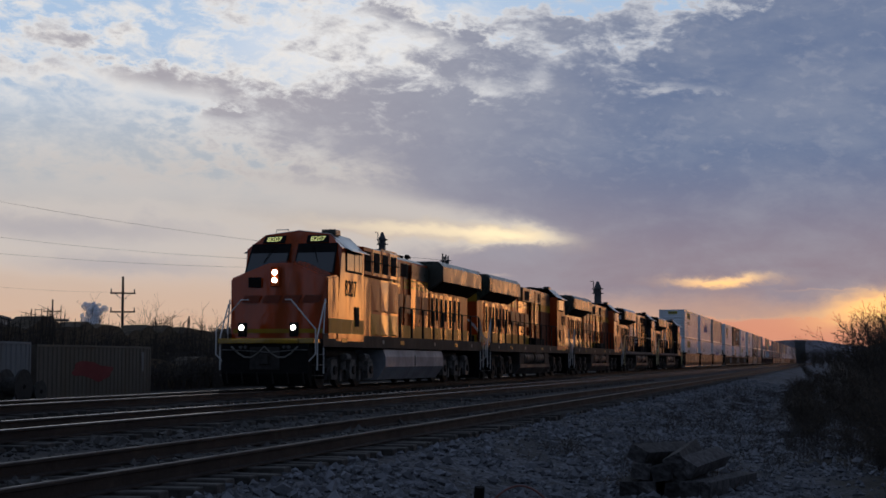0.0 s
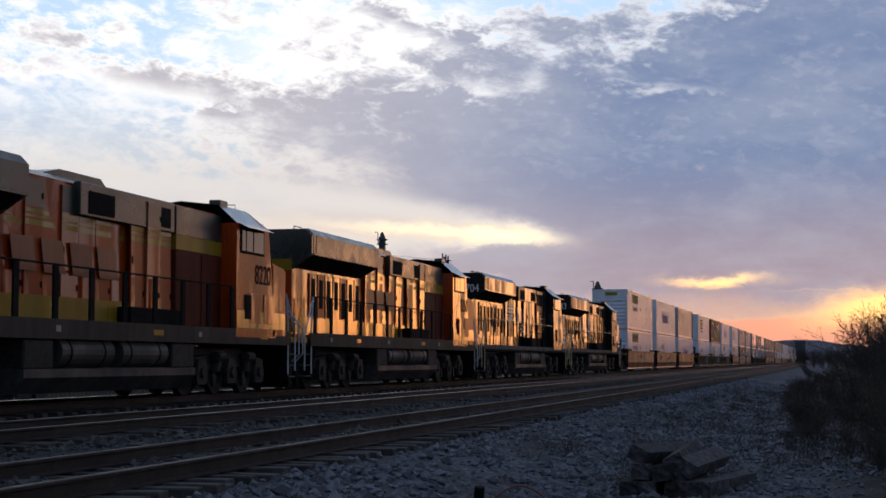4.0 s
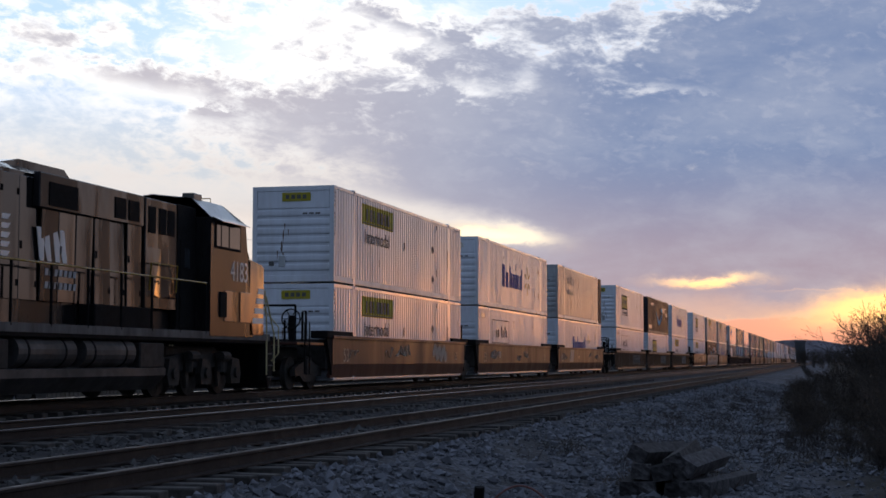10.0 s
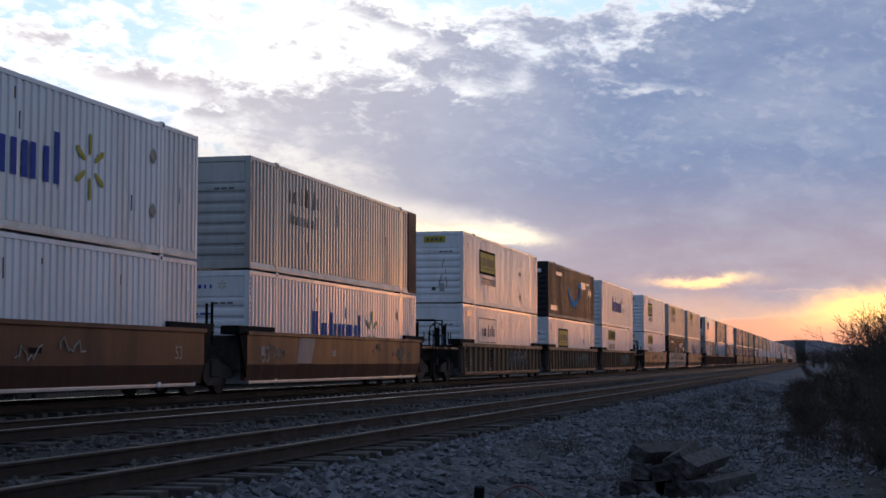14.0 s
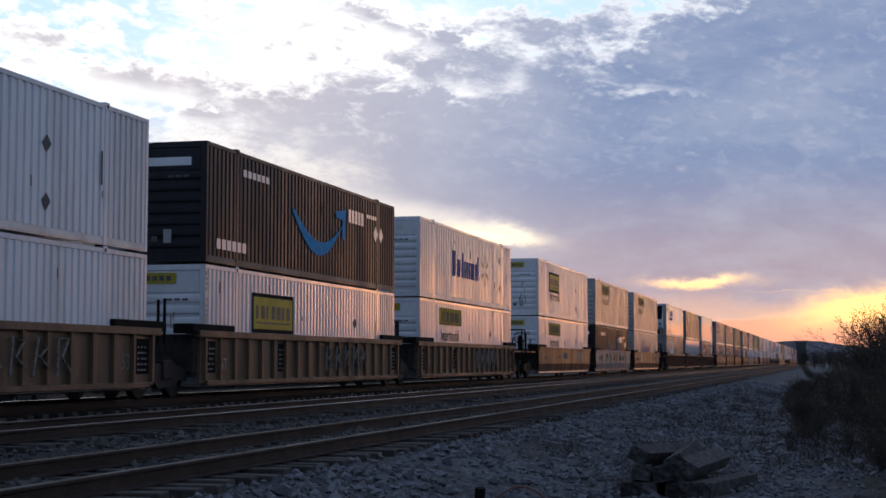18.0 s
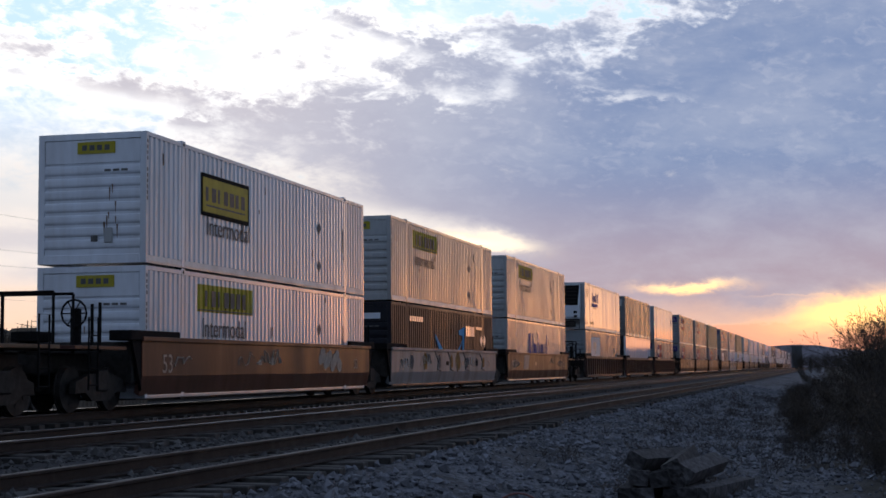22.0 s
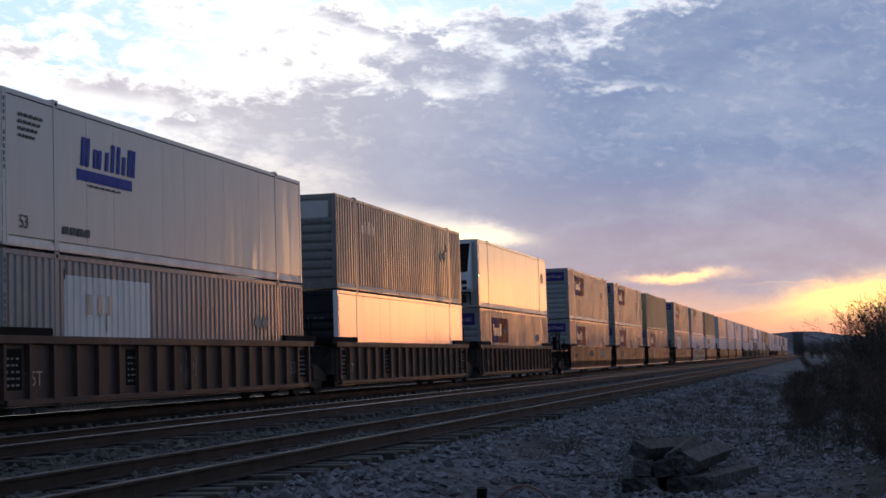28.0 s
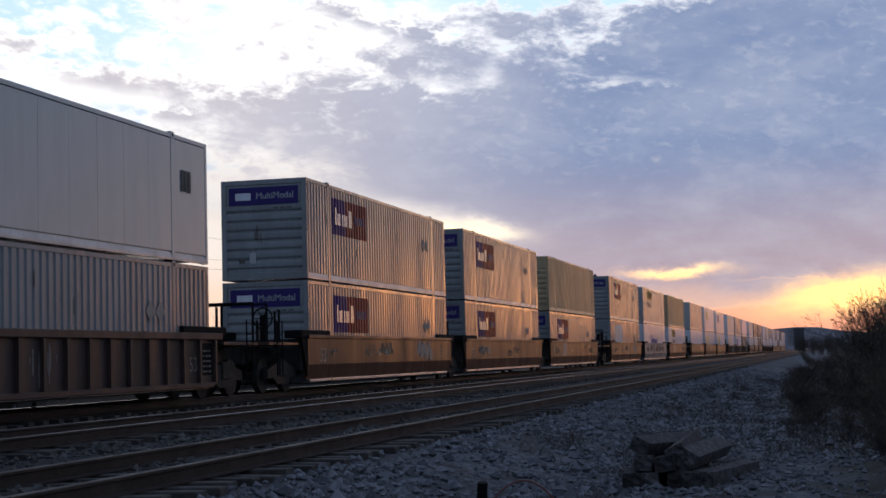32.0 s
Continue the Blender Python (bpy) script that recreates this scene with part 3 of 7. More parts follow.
def container(paint, label, smooth=False, reefer=False, end_paint=None):
    """A 53-foot box: x from 0 to its length, y centred, base at z 0. Its end at x 0 leads."""
    c = thing("container", None, None, label, "container", "containers on the train")
    h = W53 / 2
    a, b = (L53 - 12.19) / 2, (L53 + 12.19) / 2
    ep = end_paint or paint
    rail_paint = RAILMAT if paint in (CONT_WHITE, CONT_GREY, CONT_MID, CONT_GLOSS, CONT_BRIGHT) else paint
    rnd = random.Random(label)
    core = box(B(), 0.08, L53 - 0.05, -h + 0.05, h - 0.05, 0.06, H53 - 0.03)
    part("inner_body", core, paint, c)
    if smooth:
        for x0, x1 in ((0.14, a - 0.07), (a + 0.07, b - 0.07), (b + 0.07, L53 - 0.14)):
            n = max(1, round((x1 - x0) / 1.22))
            for i in range(n):
                u, v = x0 + (x1 - x0) * i / n, x0 + (x1 - x0) * (i + 1) / n
                for s in (-1, 1):
                    y = s * (h - 0.014)
                    ripple = [y + s * (0.006 + rnd.uniform(-0.002, 0.002)) for _ in range(5)]
                    outline = [(u + 0.003 + (v - u - 0.006) * k / 4, ripple[k]) for k in range(5)] + [(v - 0.003, y - s * 0.038), (u + 0.003, y - s * 0.038)]
                    part("side_panel", prism(B(), outline, 0.2, H53 - 0.12, "z"), paint, c)
    else:
        for s in (-1, 1):
            for x0, x1 in ((0.12, a - 0.06), (a + 0.06, b - 0.06), (b + 0.06, L53 - 0.12)):
                part("ribbed_side", corrugated(x0, x1, s * (h - 0.008), 0.17, H53 - 0.1, s), paint, c)
    for s in (-1, 1):
        part("bottom_rail", prism(B(), [(s * h, 0.0), (s * h, 0.05), (s * (h - 0.022), 0.17), (s * (h - 0.06), 0.17), (s * (h - 0.06), 0.0)], 0.1, L53 - 0.1, "x"), rail_paint, c)
        part("top_rail", box(B(), 0.1, L53 - 0.1, s * h - 0.05 * (s > 0), s * h + 0.05 * (s < 0), H53 - 0.1, H53, 0.008), paint, c)
        for x in (a, b):
            part("lift_post", box(B(), x - 0.085, x + 0.085, s * (h + 0.004) - 0.05 * (s > 0), s * (h + 0.004) + 0.05 * (s < 0), 0.0, H53, 0.008), paint, c)
        for x in (0.0, L53 - 0.12):
            y0 = -h if s < 0 else h - 0.15
            part("corner_post", box(B(), x, x + 0.12, y0, y0 + 0.15, 0.0, H53, 0.008), paint, c)
    # the leading end: stacked horizontal panels
    part("end_sill", box(B(), 0.0, 0.08, -h + 0.15, h - 0.15, 0.0, 0.2, 0.006), ep, c)
    part("end_header", box(B(), 0.0, 0.08, -h + 0.15, h - 0.15, H53 - 0.14, H53, 0.006), ep, c)
    if not reefer:
        part("end_plate", box(B(), 0.045, 0.09, -h + 0.15, h - 0.15, 0.2, H53 - 0.14), ep, c)
        part("end_header_plate", box(B(), 0.016, 0.046, -h + 0.16, h - 0.16, H53 - 0.66, H53 - 0.15, 0.006), ep, c)
        for i in range(7):
            z = 0.32 + i * 0.272
            part("end_rib", prism(B(), [(0.05, z), (0.012, z + 0.035), (0.004, z + 0.075), (0.004, z + 0.155), (0.012, z + 0.195), (0.05, z + 0.22)], -h + 0.15, h - 0.15, "y"), ep, c)
        side = rnd.choice((-0.45, -0.35, 0.3))
        bm = B()
        for k in range(9):
            y, z, d = side + rnd.gauss(0, 0.09), rnd.uniform(0.75, 1.75), rnd.uniform(0.1, 0.32)
            prism(bm, [(y, z), (y + 0.035, z), (y + 0.02, z - d), (y + 0.012, z - d)], -0.001, 0.003, "x")
        if ep is not CONT_DARK:
            tagged(part("rust_stain", bm, RUST, c, "brown rust streaks"), kind="stuff")
        part("document_box", box(B(), -0.03, 0.012, side - 0.06, side + 0.14, 0.45, 0.78, 0.012), CONT_GREY, c)
        part("vent_plate", box(B(), -0.012, 0.012, side + 0.3, side + 0.46, 0.48, 0.62, 0.004), GREYTEXT, c)
        bm = B()
        for k in range(3):
            box(bm, 0.0, 0.0035, -0.85 + 0.2 * k, -0.70 + 0.2 * k, 2.02, 2.07)
        tagged(part("code_lettering", bm, GREYTEXT, c), kind="stuff")
    else:
        unit = part("cooling_unit", prism(B(), [(0.02, 0.62), (-0.36, 0.62), (-0.44, 0.75), (-0.44, 1.42), (-0.16, 2.72), (0.02, 2.72)], -1.02, 1.02), CONT_WHITE, c, "white refrigeration unit on the container's end")
        part("cooling_grille", quad_plate(B(), [(-0.438, -0.9, 1.46), (-0.438, 0.9, 1.46), (-0.172, 0.98, 2.69), (-0.172, -0.98, 2.69)], (-0.014, 0, 0)), BLACK, unit, "black slanted intake grille")
        for k in range(5):
            z = 1.62 + 0.22 * k
            x = -0.455 + (z - 1.46) * 0.216
            part("grille_bar", box(B(), x - 0.008, x, -0.9, 0.9, z, z + 0.03), GRIME, unit)
        for y0, z0, w, d in ((-0.86, 0.95, 0.22, 0.16), (-0.86, 0.72, 0.2, 0.12), (-0.1, 0.9, 0.12, 0.08)):
            part("control_hatch", box(B(), -0.452, -0.44, y0, y0 + w, z0, z0 + d), BLACK, unit, "dark control hatch")
        part("door_seam", box(B(), -0.444, -0.44, 0.12, 0.135, 0.76, 1.4), GREYTEXT, unit)
        part("fuel_tank", box(B(), -0.34, 0.05, -0.7, 0.75, 0.16, 0.5, 0.04), GRIME, c)
        for y in (-1.0, 0.96):
            part("guard_post", box(B(), -0.40, -0.34, y, y + 0.05, 0.06, 0.62), GRIME, c)
        part("guard_rail", box(B(), -0.41, -0.34, -1.0, 1.0, 0.55, 0.62), GRIME, c)
        if "plain" in label:
            part("status_light", rod(B(), (-0.03, -h - 0.012, 1.32), (-0.03, -h + 0.02, 1.32), 0.035, 10), LAMP_GREEN, c, "small lit green status lamp")
        for x in (-0.06, 0.16):
            part("guard_post", box(B(), x - 0.035, x + 0.035, -h - 0.002, -h + 0.06, 0.04, H53 - 0.02, 0.006), paint, c)
        for z in (0.25, 0.75, 1.15, 1.7, 2.3):
            part("guard_rung", box(B(), -0.03, 0.13, -h + 0.002, -h + 0.05, z, z + 0.05), paint, c)
    if paint is not CONT_DARK:
        bm = B()
        for k in range(11):
            if k != 4:
                box(bm, 0.035, 0.085, -h - 0.0035, -h, 2.62 - 0.125 * k, 2.70 - 0.125 * k)
        tagged(part("code_lettering", bm, BLUE if "blue word" in label else GREYTEXT, c), kind="stuff")
    for s in (-1, 1):
        if s < 0:
            bm = B()
            for k in range(0 if smooth else 6):
                x, z, d = rnd.uniform(0.5, 15.5), rnd.uniform(0.9, H53 - 0.15), rnd.uniform(0.1, 0.4)
                box(bm, x, x + rnd.uniform(0.015, 0.05), s * (h + 0.001) - 0.004, s * (h + 0.001) + 0.004, z - d, z)
            if smooth:
                bm.free()
            else:
                tagged(part("rust_stain", bm, RUST, c, "brown rust streaks"), kind="stuff")
            for x in (a, b):
                cast = part("lift_casting", box(B(), x - 0.1, x + 0.1, s * (h + 0.006) - 0.006, s * (h + 0.006) + 0.17, H53 - 0.12, H53 + 0.045, 0.012), paint, c)
                part("casting_slot", box(B(), x - 0.035, x + 0.035, -h - 0.016, -h - 0.011, H53 - 0.075, H53 - 0.005), BLACK, cast)
    part("roof", box(B(), 0.1, L53 - 0.1, -h + 0.06, h - 0.06, H53 - 0.03, H53 - 0.005), paint, c)
    for x in (a, b):
        for s in (-1,):
            part("corner_casting", box(B(), x - 0.1, x + 0.1, s * (h - 0.09) - 0.09, s * (h - 0.09) + 0.09, -0.06, 0.05), GRIME, c)
    return c


SIDE_Y = -W53 / 2 - 0.006     # lettering plane on the side that faces the camera


def panel(c, name, x0, x1, z0, z1, mt, label="", lift=0.0):
    return part(name, box(B(), x0, x1, SIDE_Y - 0.004 - lift, SIDE_Y - lift, z0, z1), mt, c, label)


def bars(c, x0, x1, z0, z1, mt, n, lift=0.004):
    """Unreadable words as a row of plain bars."""
    w = (x1 - x0) / n
    bm = B()
    for i in range(n):
        box(bm, x0 + i * w + 0.02, x0 + (i + 0.8) * w, SIDE_Y - 0.004 - lift, SIDE_Y - lift, z0, z1)
    tagged(part("lettering", bm, mt, c), kind="stuff")


def uneven_bars(c, x, step, widths, z0, z1, mt, lift):
    bm = B()
    for k, w in enumerate(widths):
        box(bm, x + step * k, x + step * k + w, SIDE_Y - 0.004 - lift, SIDE_Y - lift, z0, z1)
    tagged(part("lettering", bm, mt, c), kind="stuff")


def end_sign(c, mt, z0, z1, y0=-0.85, y1=0.55):
    part("end_sign", box(B(), -0.004, 0.012, y0, y1, z0, z1), mt, c)


RIB_LO, RIB_HI = (L53 - 12.19) / 2 + 0.06, (L53 + 12.19) / 2 - 0.06


def painted(c, name, x0, x1, z0, z1, mt, label="", lift=0.0):
    """A sign painted over the ribs of the middle section: it follows their folds."""
    n = round((RIB_HI - RIB_LO) / 0.275)
    w = (RIB_HI - RIB_LO) / n
    a, b = round((x0 - RIB_LO) / w), round((x1 - RIB_LO) / w)
    bm = corrugated(RIB_LO + max(0, a) * w, RIB_LO + b * w, -W53 / 2 + 0.008 - 0.004 - lift, z0, z1, -1, w)
    return part(name, bm, mt, c, label)


def strokes(c, mt, x, z, h, plan, step, lean=0.0, weight=0.12):
    """A word as one row of plain bars: b tall, s short, o a pair of short ones, v a pair of tall ones."""
    bm = B()
    t = weight * h

    def bar(xa, top):
        prism(bm, [(xa, z), (xa + t, z), (xa + t + lean * top, z + top), (xa + lean * top, z + top)], SIDE_Y - 0.006, SIDE_Y - 0.002)
    for kind in plan:
        top = h if kind in "bv" else h * 0.68
        bar(x, top)
        if kind in "ov":
            bar(x + t + 0.10 * h, top)
        x += step * (1.25 if kind in "ov" else 0.62)
    tagged(part("lettering", bm, mt, c), kind="stuff")


def yellow_sign(c, framed=False, x=2.75, word=True):
    if framed:
        x += 0.25
        panel(c, "sign_border", x, x + 3.1, 1.32, 2.34, BLACK, "black sign border")
        panel(c, "sign", x + 0.1, x + 3.0, 1.42, 2.24, SIGN_YELLOW, "yellow sign panel", 0.004)
        uneven_bars(c, x + 0.26, 0.38, (0.16, 0.26, 0.12, 0.26, 0.28, 0.2, 0.24), 1.68, 2.02, GREYTEXT, 0.008)
        panel(c, "word_underline", x + 0.3, x + 2.8, 1.56, 1.60, GREYTEXT, lift=0.008)
    else:
        painted(c, "sign", x, x + 3.7, 1.97, 2.62, SIGN_YELLOW, "yellow sign panel")
        uneven_bars(c, x + 0.5, 0.4, (0.14, 0.26, 0.1, 0.3, 0.26, 0.24, 0.22), 2.1, 2.48, GREYTEXT, 0.004)
        panel(c, "sign_edge", x + 0.1, x + 3.6, 2.0, 2.03, GREYTEXT, lift=0.004)
    if word:
        lettered("Intermodal", 0.46, GREYTEXT, c, (x + 1.75, SIDE_Y - 0.004, 0.88 if framed else 1.38), 0, 1.0)
    end_sign(c, SIGN_YELLOW, 2.42, 2.68, -0.55, 0.35)
    bm = B()
    for k in range(4):
        box(bm, -0.008, -0.004, -0.42 + 0.18 * k, -0.30 + 0.18 * k, 2.49, 2.61)
    tagged(part("lettering", bm, GREYTEXT, c), kind="stuff")
    bars(c, 13.9, 14.0, 1.2, 1.9, GREYTEXT, 1)
    for z in (1.6, 0.5):
        ob = panel(c, "placard", -0.12, 0.12, -0.12, 0.12, GREYTEXT)
        ob.matrix_basis = pose(11.7, 0, z + 0.15, 0, 45, 0)


def star(c, cx, cz, r, y=None):
    for k in range(6):
        an = radians(90 + 60 * k)
        ray = part("star_ray", prism(B(), [(-0.5 * r, 0.03 * r), (-0.4 * r, 0.10 * r), (0.35 * r, 0.14 * r), (0.5 * r, 0.0), (0.35 * r, -0.14 * r), (-0.4 * r, -0.10 * r), (-0.5 * r, -0.03 * r)], -0.002, 0.002), SIGN_YELLOW, c, "yellow star ray")
        at = (cx + r * math.cos(an), SIDE_Y - 0.004, cz + r * math.sin(an)) if y is None else (-0.006, y - r * math.cos(an), cz + r * math.sin(an))
        ray.matrix_basis = pose(*at, 0, 0, 0 if y is None else -90) @ pose(0, 0, 0, 0, -math.degrees(an), 0)


def blue_word(c, x=4.9):
    """A long blue word as plain strokes, with a yellow six-rayed star."""
    strokes(c, BLUE, x, 1.0, 1.0, "vobsssosb", 0.64, 0.0, 0.2)
    star(c, 10.75, 1.5, 0.46)
    bm = B()
    for k, w in enumerate((0.14, 0.09, 0.05, 0.12, 0.09, 0.06, 0.05)):
        box(bm, 0.006, 0.0135, 0.75 - 0.16 * k - w, 0.75 - 0.16 * k, 2.42, 2.52 if k not in (0, 2) else 2.57)
    for k in range(5):
        box(bm, 0.0, 0.0035, 0.5 - 0.2 * k, 0.64 - 0.2 * k, 1.75, 1.80)
    tagged(part("end_word", bm, BLUE, c), kind="stuff")
    star(c, 0, 2.5, 0.085, -0.55)
    for z in (1.95, 0.75):
        ob = panel(c, "placard", -0.13, 0.13, -0.13, 0.13, CHALK)
        ob.matrix_basis = pose(13.7, 0, z + 0.15, 0, 45, 0)


def smile(c):
    """A curved bright-blue swoosh with an arrowhead."""
    bm = B()
    n = 18
    top, bot = [], []
    for i in range(n + 1):
        t = i / n
        x = 6.0 + 4.4 * t
        z = 2.05 - 1.15 * math.sin(math.pi * (0.06 + 0.82 * t)) + 0.1 * t
        w = 0.05 + 0.22 * math.sin(math.pi * min(1, t * 1.05 + 0.05)) ** 0.8
        top.append((x, z + w / 2)), bot.append((x, z - w))
    prism(bm, bot + top[::-1], SIDE_Y - 0.008, SIDE_Y - 0.002)
    prism(bm, [(9.7, 2.1), (10.75, 2.25), (10.6, 1.3), (10.35, 1.36), (10.4, 1.9), (9.75, 1.92)], SIDE_Y - 0.013, SIDE_Y - 0.009)
    part("swoosh", bm, SKYBLUE, c, "bright blue curved swoosh")
    bars(c, 11.0, 12.6, 1.9, 2.3, CONT_WHITE, 5)
    bars(c, 12.9, 14.0, 2.2, 2.32, CONT_WHITE, 5)
    bars(c, 2.3, 4.2, 2.28, 2.46, CONT_WHITE, 6)
    bars(c, 0.6, 2.6, 0.35, 0.6, CONT_WHITE, 6)
    for x in (13.9, 14.5):
        ob = panel(c, "placard", -0.18, 0.18, -0.18, 0.18, CONT_WHITE, "white diamond placard")
        ob.matrix_basis = pose(x, 0, 1.75, 0, 45, 0)
    end_sign(c, CONT_WHITE, 2.3, 2.5, -0.9, 0.2)


def purple_sign(c, second=REDSIGN, faint=False):
    if faint:
        strokes(c, CONT_WHITE, 2.6, 1.85, 0.4, "obsvbs", 0.3, 0.0, 0.2)
    else:
        painted(c, "sign", 2.45, 3.65, 1.42, 2.52, PURPLE, "purple sign panel")
        painted(c, "sign_end", 3.65, 5.95, 1.42, 2.52, second, "dark red sign panel")
        strokes(c, CONT_WHITE, 2.6, 1.72, 0.52, "bosov", 0.36, 0.0, 0.22)
        bars(c, 4.5, 5.6, 1.85, 2.1, PURPLE, 5)
    end_sign(c, PURPLE if not faint else CONT_GREY, 2.15, 2.66, -1.05, 1.05)
    part("end_word", box(B(), -0.01, -0.004, 0.38, 0.85, 2.29, 2.5), CONT_WHITE, c)
    if not faint:
        t = lettered("MultiModal", 0.19, CONT_GREY, c, (0, 0, 0), 0, 0.95)
        t.matrix_basis = pose(-0.007, -0.35, 2.32, 0, 0, -90)
    for x in (12.9, 13.4):
        ob = panel(c, "placard", -0.17, 0.17, -0.17, 0.17, CHALK)
        ob.matrix_basis = pose(x, 0, 1.75, 0, 45, 0)


def white_sign(c):
    painted(c, "sign", 2.2, 6.1, 1.3, 2.5, WHITE, "white sign painted over the ribs")
    uneven_bars(c, 3.2, 0.45, (0.2, 0.2, 0.2), 1.75, 2.15, CONT_GREY, 0.0)
    for x in (12.6, 13.1):
        ob = panel(c, "placard", -0.17, 0.17, -0.17, 0.17, CHALK)
        ob.matrix_basis = pose(x, 0, 1.75, 0, 45, 0)


def blue_slant_word(c):
    strokes(c, BLUE, 3.0, 1.78, 0.58, "vosbbsv", 0.42, 0.12, 0.24)
    panel(c, "word_underline", 2.85, 5.3, 1.48, 1.70, BLUE)
    bars(c, 3.3, 4.8, 1.38, 1.42, GREYTEXT, 6)
    lettered("53", 0.25, GREYTEXT, c, (0.75, SIDE_Y - 0.004, 0.35))
    bars(c, 2.2, 3.4, 0.35, 0.5, GREYTEXT, 4)
    for k in range(4):
        bars(c, 0.55, 1.5 - 0.1 * k, 2.42 - 0.13 * k, 2.48 - 0.13 * k, GREYTEXT, 5)


def ghost_sign(c):
    for z in (1.35, 2.35):
        panel(c, "sign_border", 2.7, 6.3, z, z + 0.04, GREYTEXT)
    for x in (2.7, 6.25):
        panel(c, "sign_border", x, x + 0.04, 1.39, 2.35, GREYTEXT)
    strokes(c, BLACK, 3.5, 1.62, 0.5, "sobsbs", 0.6, 0.0, 0.22)
    panel(c, "data_panel", 0.6, 1.3, 2.42, 2.6, CONT_GREY)


def grey_sign(c):
    """A faded sign: ghosted strokes over a paler word."""
    strokes(c, GREYTEXT, 2.9, 1.95, 0.5, "sobvbs", 0.55, 0.0, 0.16)
    strokes(c, TAG_GREY, 3.0, 1.38, 0.36, "bsossoob", 0.36, 0.0, 0.14)


def brown_end(c):
    grey_sign(c)
    part("end_section", box(B(), 15.1, 16.13, SIDE_Y - 0.012, SIDE_Y + 0.04, 0.02, H53 - 0.02, 0.01), CONT_BROWN, c, "dark brown end section")


def make(paint, what, label, **kw):
    c = container(paint, label, **kw)
    if what:
        what(c)
    return c


KINDS = {
    "yellow": make(CONT_WHITE, yellow_sign, "white ribbed steel container with a yellow sign, in a well car"),
    "framed": make(CONT_WHITE, lambda c: yellow_sign(c, True), "white ribbed container with a black-framed yellow sign"),
    "yellow_grey": make(CONT_GREY, yellow_sign, "dusty grey ribbed container with a faded yellow sign"),
    "star": make(CONT_WHITE, blue_word, "white ribbed container with long blue word and star"),
    "ghost": make(CONT_WHITE, ghost_sign, "white ribbed container with an outlined faded sign"),
    "brown_end": make(CONT_GREY, brown_end, "grey-tan ribbed container, weathered, on a white one"),
    "swoosh": make(CONT_DARK, smile, "charcoal ribbed container with a bright blue swoosh"),
    "blue_word": make(CONT_GREY, lambda c: strokes(c, BLUE, 5.2, 0.75, 1.55, "vbobsosb", 0.78, 0.0, 0.11), "light grey ribbed container with large blue word"),
    "reefer": make(CONT_GLOSS, blue_slant_word, "smooth white refrigerated container with blue lettering", smooth=True, reefer=True),
    "reefer_plain": make(CONT_GLOSS, lambda c: bars(c, 14.6, 15.2, 1.6, 2.1, GREYTEXT, 3), "plain smooth white refrigerated container", smooth=True, reefer=True),
    "white_sign": make(CONT_MID, white_sign, "blue-grey ribbed container with a white sign"),
    "dark_grey": make(CONT_SLATE, lambda c: purple_sign(c, GREYTEXT, True), "dull grey ribbed container with faint dark sign"),
    "gloss": make(CONT_BRIGHT, None, "glossy white smooth-sided container with a dark end", smooth=True, end_paint=CONT_DARK),
    "purple": make(CONT_MID, purple_sign, "grey ribbed container with purple and red signs"),
    "tan": make(CONT_TAN, None, "tan ribbed steel container"),
}

# ---- well cars: three wells on four trucks, each one thing ----
UNIT = (0.0, 19.35, 38.85)


def truck(parent, x, r=0.46):
    """A two-axle freight truck."""
    t = part("truck", box(B(), x - 0.25, x + 0.25, -1.1, 1.1, 0.42, 0.85, 0.03), GRIME, parent)
    for s in (-1, 1):
        part("side_frame", prism(B(), [(x - 1.15, 0.38), (x - 1.1, 0.62), (x - 0.45, 0.78), (x + 0.45, 0.78), (x + 1.1, 0.62), (x + 1.15, 0.38),
                                       (x + 0.7, 0.40), (x + 0.4, 0.22), (x - 0.4, 0.22), (x - 0.7, 0.40)], s * 0.98 - 0.07, s * 0.98 + 0.07), GRIME, t)
    for dx in (-0.89, 0.89):
        wheelset(t, x + dx, r)


WHEEL_MESH = {}


def wheelset(parent, x, r):
    if r not in WHEEL_MESH:
        bm = B()
        rod(bm, (0, -0.95, 0), (0, 0.95, 0), 0.085, 8)
        for s in (-1, 1):
            rod(bm, (0, s * 0.685, 0), (0, s * 0.715, 0), r + 0.028, 24)
            rod(bm, (0, s * 0.715, 0), (0, s * 0.82, 0), r, 24)
            for k in range(5):
                a = radians(72 * k)
                rod(bm, (r * 0.62 * math.cos(a), s * 0.82, r * 0.62 * math.sin(a)), (r * 0.62 * math.cos(a), s * 0.828, r * 0.62 * math.sin(a)), 0.05, 6)
        WHEEL_MESH[r] = mesh("wheelset", bm, GRIME)
    w = part("wheelset", WHEEL_MESH[r], GRIME, parent)
    w.matrix_parent_inverse = Matrix.Translation((x, 0, r))
    w["spin"] = r
    return w


